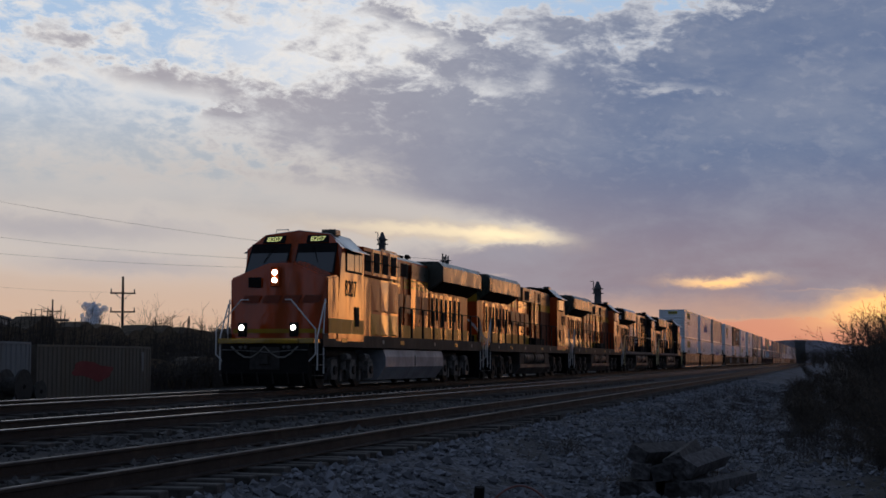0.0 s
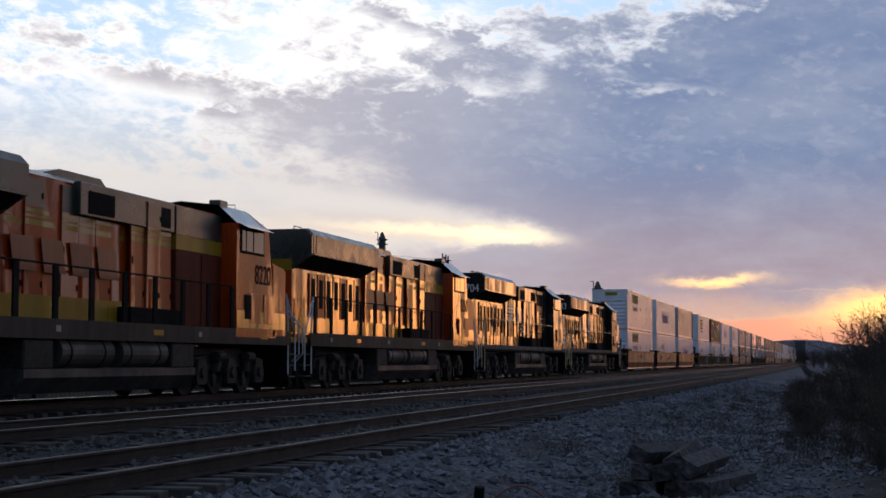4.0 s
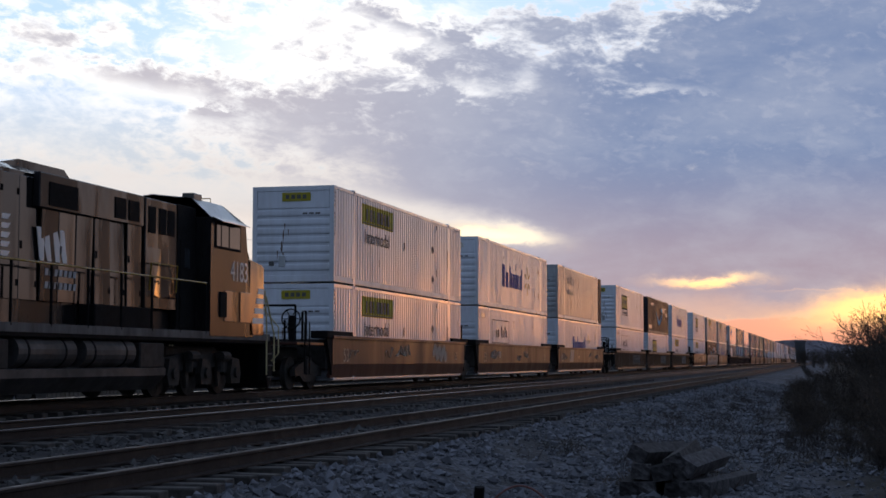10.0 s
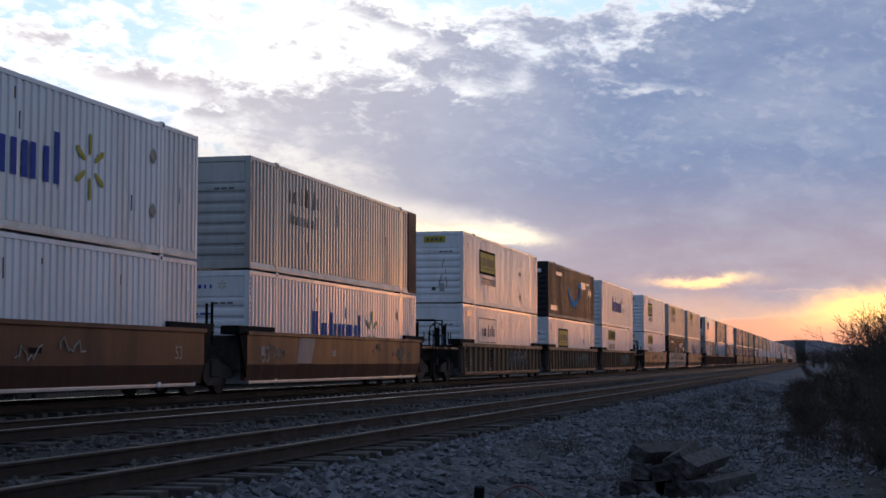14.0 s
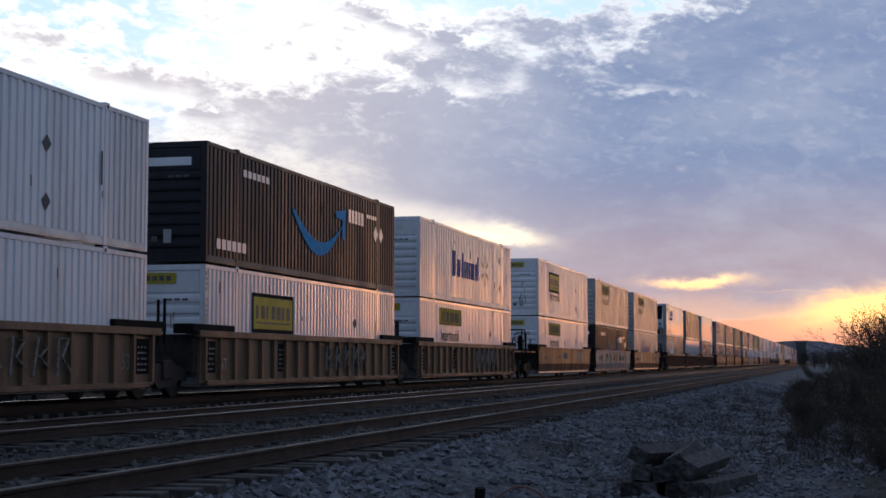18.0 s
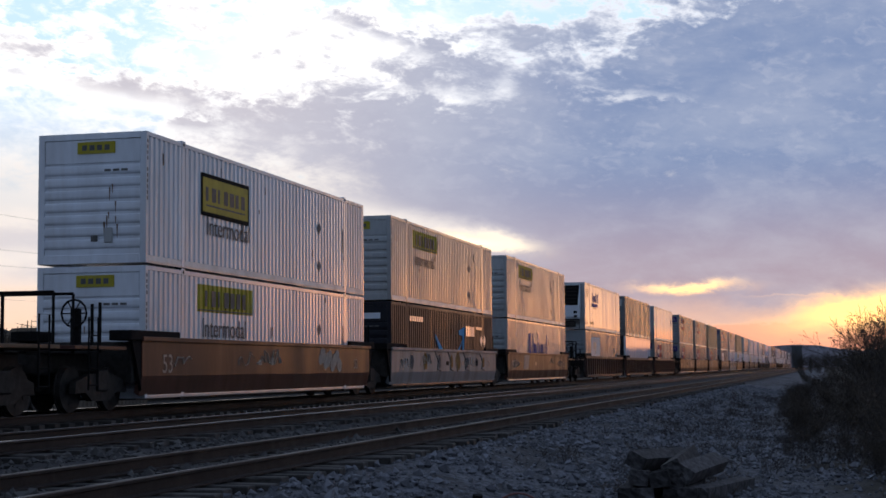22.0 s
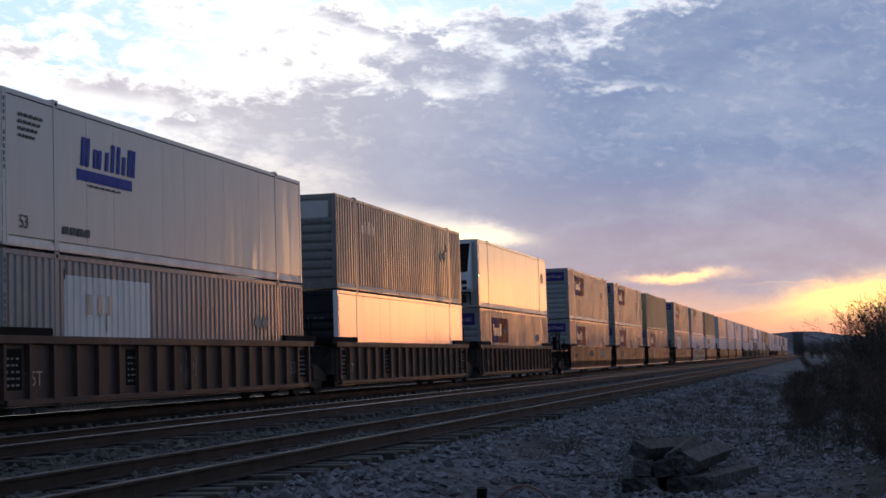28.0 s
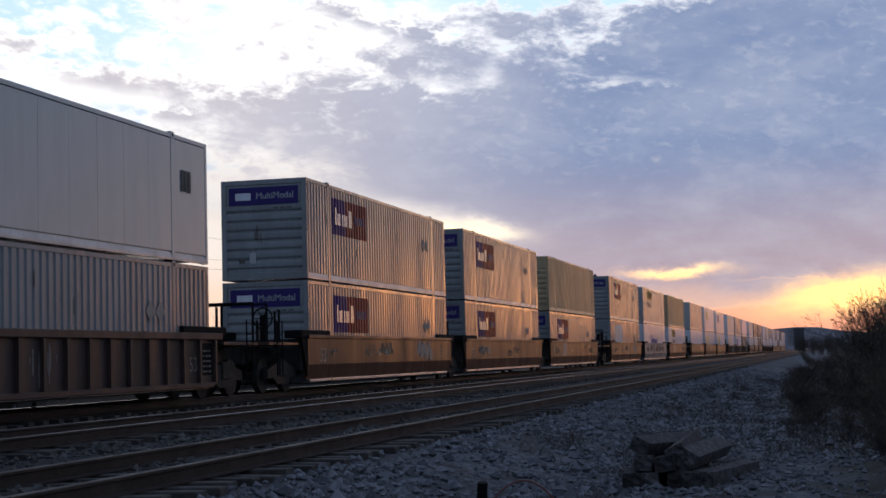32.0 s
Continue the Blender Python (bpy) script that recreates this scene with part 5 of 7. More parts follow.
    for s in (-1, 1):
        lo, hi = 3.42, 4.28
        inner, outer = 0.16, 1.36
        pts = [(screen_x(lo) - 0.004, s * inner, lo), (screen_x(lo) - 0.004, s * outer, lo), (screen_x(hi) - 0.004, s * (outer - 0.06), hi), (screen_x(hi) - 0.004, s * inner, hi)]
        part("windscreen_frame", quad_plate(B(), [(x + 0.004, y + s * (0.05 if abs(y) > 1 else -0.05), z + (0.05 if z > 4 else -0.05)) for x, y, z in pts], (-0.014, 0, 0)), BLACK, cab)
        part("windscreen", quad_plate(B(), [(x - 0.016, y, z) for x, y, z in pts], (-0.006, 0, 0)), GLASS, cab, "dark windscreen pane")
        part("wiper", rod(B(), (screen_x(hi) - 0.06, s * 0.6, hi), (screen_x(3.75) - 0.06, s * 0.85, 3.75), 0.012, 4), BLACK, cab)
        nb = [(screen_x(4.35), s * 0.34, 4.355), (screen_x(4.35), s * 1.06, 4.355), (screen_x(4.60), s * 1.0, 4.595), (screen_x(4.60), s * 0.34, 4.595)]
        part("number_board", quad_plate(B(), nb, (-0.02, 0, 0)), BLACK, cab, "black number board")
        t = lettered(number, 0.175, NUMBER_GLOW if lit else WHITE, cab, (0, 0, 0), 0, 0.95, name="number")
        t.matrix_basis = Matrix.Translation((screen_x(4.42) - 0.032, s * 0.69, 4.405)) @ Matrix.Rotation(radians(-90), 4, "Z") @ Matrix.Rotation(radians(-31), 4, "X")
        # side windows under an awning
        y = s * 1.5
        w0 = part("side_window_frame", box(B(), -8.25, -6.62, y - 0.02, y + 0.02, 3.47, 4.12, 0.01), BLACK, cab)
        for x0, x1 in ((-8.17, -7.5), (-7.42, -7.0), (-6.93, -6.7)):
            part("side_window", box(B(), x0, x1, y - 0.026, y + 0.026, 3.53, 4.06), GLASS, w0, "dark side window pane")
        part("awning", quad_plate(B(), [(-8.3, s * 1.49, 4.2), (-6.5, s * 1.49, 4.2), (-6.5, s * 1.74, 4.08), (-8.3, s * 1.74, 4.08)], (0, 0, 0.015)), STEEL, cab, "bright metal window awning")
        part("cab_step_box", box(B(), -7.35, -6.95, y - 0.03, y + 0.03, 1.85, 2.45), BLACK, cab)
        lettered(number, 0.5, P["number"], cab, (-7.75 if s < 0 else -8.2, s * 1.508, 2.75), 0 if s < 0 else 180, 0.82, name="number")
        if s > 0:
            for x in (-9.0, -8.0):
                part("cabinet_door", box(B(), x, x + 0.75, y - 0.01, y + 0.02, 1.75, 2.5, 0.01), body, cab)
    for x, y, w, h in ((-8.1, -0.9, 0.45, 0.2), (-7.4, 0.2, 0.7, 0.12), (-6.9, 0.9, 0.3, 0.18)):
        part("roof_box", box(B(), x, x + 0.5, y - w / 2, y + w / 2, 4.60, 4.68 + h * 0.5, 0.02), roof, cab)
    part("roof_skin", prism(B(), [(-1.5, 4.19), (-1.03, 4.63), (0, 4.75), (1.03, 4.63), (1.5, 4.19), (1.46, 4.2), (1.0, 4.645), (0, 4.765), (-1.0, 4.645), (-1.46, 4.2)], -8.2, -6.4, "x"), STEEL, cab, "pale worn cab roof")
    part("roof_loop", pipe(B(), [(-8.0, 0.4, 4.7), (-8.0, 0.4, 4.80), (-8.0, 0.8, 4.80), (-8.0, 0.8, 4.66)], 0.015), P["rail"], cab)
    # equipment cabinets behind the cab: full width on the walkway-free side
    cabn = part("equipment_cabinet", box(B(), -6.4, -2.4, -1.47, 0.92, 1.44, 3.42), body, c)
    part("cabinet_roof", box(B(), -6.4, -2.4, -1.2, 0.92, 3.42, 4.42), body, c)
    for i in range(4):
        x = -6.3 + i * 0.98
        part("vent_frame", box(B(), x, x + 0.9, -1.46, -1.2, 3.5, 4.38, 0.02), body, cabn)
        part("vent_opening", box(B(), x + 0.14, x + 0.76, -1.475, -1.45, 3.62, 4.26), BLACK, cabn, "black vent opening")
    part("vent_rail", pipe(B(), [(-6.3, -1.52, 3.95), (-2.5, -1.52, 3.95)], 0.02), BLACK, cabn)
    for i in range(3):
        x = -5.55 + i * 1.05
        for z0, z1 in ((1.62, 2.3), (2.38, 3.36)):
            fold_panel(cabn, x, z0, z1, -1, 1.475, body if z0 > 2 or not band else band)
    if band:
        cabr = part("cab_recess", box(B(), -6.4, -3.7, 0.92, 1.1, 1.5, 3.36, 0.02), RECESS_RED, c)
        part("recess_band", box(B(), -6.4, -3.7, 0.92, 1.1, 3.36, 3.7), band, c, "yellow stripe")
        part("recess_door", box(B(), -5.9, -5.15, 1.1, 1.125, 1.55, 3.3, 0.01), RECESS_RED, c, "dark cab access door")
        part("cab_recess_top", box(B(), -6.4, -3.7, 0.92, 1.1, 3.7, 4.35, 0.01), DARKGREEN, c)
    else:
        cabr = part("cab_recess", box(B(), -6.4, -5.35, 0.92, 1.12, 1.5, 4.4, 0.02), BLACK, c, "black recess behind the cab")
        part("recess_door", box(B(), -6.2, -5.5, 1.12, 1.14, 1.55, 3.6, 0.01), BLACK, cabr)
        part("door_window", box(B(), -6.0, -5.72, 1.14, 1.15, 2.95, 3.4), GLASS, cabr)
        cabr = part("equipment_cabinet", box(B(), -5.35, -3.7, 0.92, 1.1, 1.95, 4.38, 0.02), body, c)
        for k in range(2):
            fold_panel(cabr, -5.3 + 0.8 * k, 2.2, 3.3, 1, 1.1, body, 0.75)
        for x in (-5.2, -4.75, -4.2):
            part("cabinet_window", box(B(), x, x + 0.36, 1.095, 1.115, 3.62, 4.2), BLACK, cabr, "dark vent opening")
        part("grab_rail", pipe(B(), [(-5.2, 1.16, 2.35), (-5.2, 1.2, 2.95), (-3.8, 1.2, 2.95), (-3.8, 1.16, 2.35)], 0.018), P["rail"], cabr)
    part("battery_box", box(B(), -3.6, -1.0, 0.93, 1.3, 1.5, 1.95, 0.02), BLACK, c)
    # engine hood with rows of doors
    hood = part("hood", box(B(), -2.4, 10.2, -0.9, 0.9, 1.44, 4.36), body, c)
    part("hood_roof", prism(B(), [(-0.9, 4.36), (-0.62, 4.5), (0.62, 4.5), (0.9, 4.36)], -2.4, 3.6, "x"), roof, c)
    part("roof_hump", prism(B(), [(-1.4, 4.5), (-1.1, 4.68), (0.7, 4.68), (1.6, 4.5)], -0.5, 0.5, "y"), roof, c)
    for s in (-1, 1):
        n = 9 if s < 0 else 10
        x0 = -2.3 if s < 0 else -3.6
        w = (3.55 - x0) / n
        for i in range(n):
            if s > 0 and i < 3:
                y_out, zt = 1.05, 4.3
            else:
                y_out, zt = 0.93, 4.28
            bm = B()
            box(bm, 0.02, w - 0.02, -0.02, 0.02, 1.95, zt, 0.008)
            d = part("hood_door", bm, body, c)
            if band:
                for z0, z1 in ((3.38, 3.49), (3.53, 3.58), (3.62, 3.7)):
                    part("stripe", box(B(), 0.02, w - 0.02, s * 0.02 - 0.004, s * 0.02 + 0.004, z0, z1), band, d, "yellow stripe")
                part("upper_panel", box(B(), 0.02, w - 0.02, s * 0.02 - 0.004, s * 0.02 + 0.004, 3.74, zt - 0.01), DARKGREEN, d)
            d.matrix_basis = pose(x0 + i * w, s * y_out, 0, rnd.uniform(-1.1, 1.1), 0, rnd.uniform(-1.3, 1.3))
            if i % 2 == 0:
                part("door_latch", box(B(), w - 0.12, w - 0.06, s * 0.02 - 0.012, s * 0.02 + 0.012, 2.9, 3.05), BLACK, d)
            for zz in (2.2, 3.9):
                part("door_hinge", box(B(), 0.03, 0.09, s * 0.02 - 0.014, s * 0.02 + 0.014, zz, zz + 0.12), BLACK, d)
        part("air_intake", box(B(), -0.6, 0.55, (1.07 if s > 0 else -0.97), (1.095 if s > 0 else -0.94), 3.78, 4.24), BLACK, hood, "black intake opening")
        if s > 0:
            part("intake_box", box(B(), -3.65, 0.9, 0.92, 1.08, 3.72, 4.4, 0.02), DARKGREEN if band else body, hood)
            for xw in (-3.4, -2.75):
                part("intake_window", box(B(), xw, xw + 0.5, 1.06, 1.1, 3.8, 4.24), BLACK, hood, "dark intake window")
        # tall slots below the radiator
        for i in range(7):
            x = 3.9 + i * 0.72
            part("slot_frame", box(B(), x, x + 0.62, s * 0.92 - 0.025, s * 0.92 + 0.025, 1.95, 3.35, 0.008), body, hood)
            part("slot", box(B(), x + 0.18, x + 0.46, s * 0.95 - 0.012, s * 0.95 + 0.012, 2.1 + 0.25 * (i % 2), 3.2), BLACK, hood, "tall black louvre slot")
        if band:
            for z0, z1, mt in ((1.62, 2.06, band),):
                for x0b, x1b in ((-2.3, 3.55),) if z0 > 3 else ((-2.3, 10.15),):
                    if s < 0 or z0 > 3:
                        part("stripe", box(B(), x0b, x1b, s * 0.975 - 0.006, s * 0.975 + 0.006, z0, z1), mt, hood, "yellow stripe")
                    else:
                        part("stripe", box(B(), -3.6, 10.15, s * 0.975 - 0.006, s * 0.975 + 0.006, z0, z1), mt, hood, "yellow stripe")
            for k in range(4):
                x = -1.0 + k * 1.15
                part("word_bar", prism(B(), [(x, 2.5), (x + 0.85, 2.5), (x + 1.0, 3.15), (x + 0.15, 3.15)], s * 0.99 - 0.006, s * 0.99 + 0.006), SHADE, hood, "large dark letter shape")
        else:
            for k in range(5):
                part("emblem_bar", prism(B(), [(1.6, 2.62 + k * 0.16), (3.0 - k * 0.06, 2.62 + k * 0.16), (3.1 - k * 0.06, 2.72 + k * 0.16), (1.6, 2.72 + k * 0.16)] if s < 0 else
                     [(1.9, 2.72 + k * 0.17), (3.1, 2.72 + k * 0.17), (3.1, 2.82 + k * 0.17), (1.8, 2.82 + k * 0.17)], s * 0.985 - 0.006, s * 0.985 + 0.006), WHITE, hood, "white striped emblem")
            for k in range(2):
                x = 0.3 - k * 0.62
                part("emblem_letter", prism(B(), [(x - 0.06 * s, 2.72), (x + 0.16 - 0.06 * s, 2.72), (x + 0.25, 3.05), (x + 0.3 - 0.06 * s, 2.72), (x + 0.46 - 0.06 * s, 2.72), (x + 0.46 + 0.08 * s, 3.36), (x + 0.3 + 0.08 * s, 3.36), (x + 0.21, 3.02), (x + 0.16 + 0.08 * s, 3.36), (x + 0.08 * s, 3.36)], s * 0.985 - 0.006, s * 0.985 + 0.006), WHITE, hood, "white emblem block")
            for z in (2.2, 2.45):
                for k in range(7):
                    x = -0.75 + k * 0.19
                    part("word_bar", prism(B(), [(x, z), (x + 0.11, z), (x + 0.11 - 0.03 * s, z + 0.13), (x - 0.03 * s, z + 0.13)], s * 0.985 - 0.006, s * 0.985 + 0.006), DULL_LETTER, hood)
    # radiator section
    rad = part("radiator_housing", prism(B(), [(-0.92, 3.45), (-1.5, 3.82), (-1.5, 4.36), (-1.32, 4.54), (1.32, 4.54), (1.5, 4.36), (1.5, 3.82), (0.92, 3.45)], 3.7, 10.1, "x"), roof, c)
    part("radiator_end", prism(B(), [(-0.92, 3.4), (-1.49, 3.78), (-1.49, 4.34), (-1.3, 4.52), (1.3, 4.52), (1.49, 4.34), (1.49, 3.78), (0.92, 3.4)], 10.1, 10.262, "x"), P["end"] if not band else roof, rad)
    for s in (-1, 1):
        part("radiator_lip", box(B(), 3.75, 10.1, s * 1.47 - 0.05, s * 1.47 + 0.05, 3.78, 3.84, 0.01), body if not band else roof, rad)
        part("radiator_side", box(B(), 3.72, 9.9, s * 1.5 - 0.012, s * 1.5 + 0.012, 3.84, 4.34), body if not band else roof, rad)
        for i in range(6):
            x = 3.9 + i
            part("radiator_grille", quad_plate(B(), [(x, s * 0.96, 3.46), (x + 0.9, s * 0.96, 3.46), (x + 0.9, s * 1.47, 3.79), (x, s * 1.47, 3.79)], (0, 0, -0.02)), BLACK, rad)
        part("grab_iron", pipe(B(), [(10.1, s * 0.9, 4.54), (10.1, s * 0.9, 4.62), (9.5, s * 0.9, 4.62), (9.5, s * 0.9, 4.54)], 0.015), P["rail"], rad)
    part("radiator_top", box(B(), 4.4, 9.2, -1.0, 1.0, 4.545, 4.60, 0.01), STEEL, rad, "pale radiator shutters")
    for x, y in ((3.2, -0.35), (3.2, 0.0), (3.2, 0.35)):
        part("horn", rod(B(), (x, y, 4.66), (x - 0.45, y, 4.66), 0.04, 8, 0.1), BLACK, c)
    part("exhaust_stack", box(B(), 1.6, 2.5, -0.3, 0.3, 4.5, 4.68, 0.02), BLACK, c)
    # rear end of the hood
    end = part("hood_end", box(B(), 10.2, 10.26, -0.9, 0.9, 1.44, 4.3, 0.02), P["end"], c)
    for z in (3.75, 3.98):
        part("rear_headlight", rod(B(), (10.26, 0.0, z), (10.3, 0.0, z), 0.09, 14), GLASS, end)
    part("rear_light_box", box(B(), 10.255, 10.275, -0.2, 0.2, 3.2, 4.12), BLACK, end)
    if band:
        part("end_stripe", box(B(), 10.262, 10.27, -0.9, 0.9, 3.36, 3.68), band, end, "yellow stripe")
        part("end_stripe", box(B(), 10.262, 10.27, -0.9, 0.9, 1.5, 1.93), band, end, "yellow stripe")
    else:
        for k in range(4):
            part("end_stripe", box(B(), 10.262, 10.27, -0.9, 0.9, 1.75 + k * 0.24, 1.87 + k * 0.24), WHITE, end, "white stripe")
            for s in (-1, 1):
                part("nose_stripe", prism(B(), [(-9.85, 1.75 + k * 0.25), (-9.1 - 0.12 * k, 1.75 + k * 0.25), (-9.15 - 0.12 * k, 1.89 + k * 0.25), (-9.85, 1.89 + k * 0.25)], s * 1.505 - 0.006, s * 1.505 + 0.006), WHITE, nose, "white stripe")
        t = lettered(number, 0.34, WHITE, end, (10.275, 0.85, 3.72), 90, 0.85, name="number")
    if band:
        for s in (-1, 1):
            part("nose_stripe", box(B(), -9.85, -6.42, s * 1.508 - 0.006, s * 1.508 + 0.006, 1.62, 2.05), band, nose, "yellow stripe band")
        part("nose_stripe", box(B(), -9.935, -9.925, -1.4, 1.4, 1.62, 1.74), band, nose, "yellow stripe")
        for k in range(4):
            y = 1.15 - k * 0.62
            part("nose_emblem", prism(B(), [(y, 2.5), (y - 0.5, 2.5), (y - 0.62, 2.72), (y - 0.1, 2.72)], -9.945, -9.93, "x"), SHADE, nose, "dark emblem shape")
    # platforms, steps, pilot
    for d in (-1, 1):
        xf = d * 10.35
        part("end_platform", box(B(), min(xf, d * 11.0), max(xf, d * 11.0), -1.45, 1.45, 1.3, 1.45, 0.02), YELLOW if band else BLACK, c)
        part("pilot", prism(B(), [(d * 10.75, 0.12), (d * 10.85, 0.1), (d * 11.05, 0.45), (d * 11.0, 1.3), (d * 10.7, 1.3)], -1.3, 1.3), BLACK, c)
        part("drawbar", box(B(), min(d * 10.8, d * 11.15), max(d * 10.8, d * 11.15), -0.14, 0.14, 0.7, 1.0, 0.03), GRIME, c)
        part("coupler_pocket", box(B(), min(d * 11.0, d * 11.07), max(d * 11.0, d * 11.07), -0.45, 0.45, 0.55, 1.2, 0.02), GRIME, c)
        part("anticlimber", box(B(), min(d * 10.95, d * 11.1), max(d * 10.95, d * 11.1), -1.0, 1.0, 1.3, 1.42, 0.02), YELLOW if band else BLACK, c)
        part("uncoupling_lever", pipe(B(), [(d * 11.08, -1.3, 1.12), (d * 11.12, -0.9, 1.12), (d * 11.14, -0.2, 1.05), (d * 11.12, 0.9, 1.12), (d * 11.08, 1.3, 1.12)], 0.018), GRIME_PALE, c)
        for k in range(6):
            y = -1.15 + 0.46 * k
            part("plow_rib", prism(B(), [(d * 10.98, 0.16), (d * 11.07, 0.46), (d * 11.03, 0.5), (d * 10.9, 0.16)], y - 0.02, y + 0.02), GRIME, c)
        for y in (-0.72, -0.58, 0.58, 0.72):
            part("hose_valve", rod(B(), (d * 11.0, y, 1.2), (d * 11.1, y, 1.2), 0.045, 8), GRIME_PALE, c)
        hose = part("air_hose", pipe(B(), [(d * 11.06, -1.0 + 2.0 * k / 10, 1.22 - 0.32 * math.sin(math.pi * ((k % 5) / 5 if k < 10 else 1.0)) if k % 5 else 1.22) for k in range(11)], 0.025), HOSE, c, "looped grey air hoses")
        for s in (-1, 1):
            y = s * 1.36
            for z in (0.38, 0.68, 0.98):
                part("step", box(B(), min(d * 10.25, d * 10.7), max(d * 10.25, d * 10.7), y - 0.13, y + 0.13, z, z + 0.03), GRIME_PALE, c, "pale step tread")
            part("step_side", box(B(), d * 10.2 - 0.015, d * 10.2 + 0.015, y - 0.12, y + 0.12, 0.3, 1.35), BLACK, c)
            mt = RAIL_WHITE if band else RAIL_YELLOW
            part("handrail", pipe(B(), [(d * 10.75, s * 1.47, 0.55), (d * 10.75, s * 1.47, 1.5), (d * 10.6, s * 1.47, 1.75), (d * 10.15, s * 1.47, 2.45), (d * 10.0, s * 1.47, 2.5)], 0.022), mt, c, "bright bent handrail")
            part("handrail", pipe(B(), [(d * 10.2, s * 1.47, 0.45), (d * 10.2, s * 1.47, 1.7), (d * 10.05, s * 1.47, 2.6)], 0.022), mt, c, "bright bent handrail")
            part("handrail", pipe(B(), [(d * 11.0, s * 1.3, 0.8), (d * 11.0, s * 1.5, 1.0), (d * 11.0, s * 1.5, 1.7), (d * 10.98, s * 0.75, 2.55), (d * 10.9, s * 0.55, 2.55)], 0.02), mt, c, "bright bent handrail")
            part("ditch_light_box", box(B(), min(d * 10.7, d * 10.85), max(d * 10.7, d * 10.85), s * 0.78 - 0.12, s * 0.78 + 0.12, 1.5, 1.9, 0.02), BLACK, c)
            on = lit and d < 0
            part("ditch_light", rod(B(), (d * 10.85, s * 0.78, 1.76), (d * 10.88, s * 0.78, 1.76), 0.075, 16), LAMP if on else GLASS, c, "lit round ditch light" if on else "")
    # walkway rails
    for s in (-1, 1):
        x0 = -2.1 if s < 0 else -6.2
        xs = [x0 + (9.9 - x0) * i / (8 if s < 0 else 11) for i in range(9 if s < 0 else 12)]
        for x in xs:
            part("rail_post", box(B(), x - 0.095, x + 0.095, s * 1.47 - 0.02, s * 1.47 + 0.02, 1.45, 2.6) if band else
                 rod(B(), (x, s * 1.47, 1.45), (x, s * 1.47, 2.6), 0.028, 6), BLACK, c)
        part("walkway_rail", pipe(B(), [(xs[0], s * 1.47, 2.62), (xs[-1], s * 1.47, 2.62), (10.1, s * 1.47, 2.4)], 0.022), P["rail"] if not band else BLACK, c)
    return c


ENGINES = [
    (ORANGE_SET, "8207", "orange diesel locomotive, lit headlights, yellow stripes, leading the train", True, 0),
    (ORANGE_SET, "8220", "dusty orange diesel locomotive running hood first", False, 180),
    (ORANGE_SET, "8250", "weathered orange and yellow diesel locomotive, cab trailing", False, 180),
    (BLACK_SET, "4704", "black diesel locomotive with white stripes and emblem", False, 180),
    (BLACK_SET, "4183", "grimy black diesel locomotive coupled to the first well car", False, 180),
]
for i, (paint, number, label, lit, turn) in enumerate(ENGINES):
    rolling(locomotive(paint, number, label, i + 3, lit, GRIME_PALE if lit else GRIME), 52.05 + 22.3 * i, turn=turn)


# ---- beyond the tracks ----
BARK = material("bare_bark", (0.045, 0.036, 0.03), 0.9, 0, 0.35, 10, 0.3)
DEADLEAF = material("dry_brown_leaf", (0.085, 0.06, 0.035), 0.9, 0, 0.45, 3, 0.1)
REED = material("dry_tan_stalk", (0.085, 0.06, 0.042), 0.9, 0, 0.4, 4, 0.1)
STEAM = bpy.data.materials.new("pale_steam")
STEAM.use_nodes = True
STEAM.node_tree.nodes.clear()
g = Graph(STEAM.node_tree)
puff, through_light, half = g.node("ShaderNodeBsdfDiffuse"), g.node("ShaderNodeBsdfTranslucent"), g.node("ShaderNodeMixShader")
wisp = g.mix(g.noise(g.node("ShaderNodeTexCoord").outputs["Object"], 0.5, 4.0), (0.86, 0.91, 1.0), (0.95, 0.97, 1.0))
g.put(puff.inputs[0], wisp), g.put(through_light.inputs[0], wisp)
half.inputs[0].default_value = 0.25
g.put(half.inputs[1], puff.outputs[0]), g.put(half.inputs[2], through_light.outputs[0])
clear, thin = g.node("ShaderNodeBsdfTransparent"), g.node("ShaderNodeMixShader")
thin.inputs[0].default_value = 0.45
g.put(thin.inputs[1], clear.outputs[0]), g.put(thin.inputs[2], half.outputs[0])
g.put(g.node("ShaderNodeOutputMaterial").inputs[0], thin.outputs[0])
HAZE = material("distant_steel", (0.07, 0.075, 0.085), 0.8, 0, 0.2, 0.4, 0.0)
# HILL is pale mauve: distance haze is mixed into its base colour
HILL = material("wooded_hill", (0.30, 0.29, 0.34), 1.0, 0, 0.4, 0.05, 0.0)
OLD_TAN = material("faded_tan_steel", (0.10, 0.085, 0.068), 0.7, 0, 0.12, 4, 0.05, (0.12, 0.09, 0.06), 0.6, 0.6, streak=True)
OLD_WHITE = material("chalky_white_steel", (0.17, 0.175, 0.185), 0.7, 0, 0.12, 4, 0.05, (0.2, 0.17, 0.15), 0.6, 0.6, streak=True)
POLEWOOD = material("pole_timber", (0.05, 0.04, 0.033), 0.9, 0, 0.3, 6, 0.2)
CONCRETE = material("pale_concrete_road", (0.36, 0.35, 0.33), 0.9, 0, 0.15, 3, 0.2, (0.2, 0.19, 0.17), 0.5, 0.3)
YARD_Z = -1.04
OLD_TIMBER = material("rotting_timber", (0.065, 0.063, 0.066), 0.9, 0, 0.6, 12, 1.0, (0.045, 0.04, 0.038), 0.5, 4.0, per_object=0.4, spec=0.2)


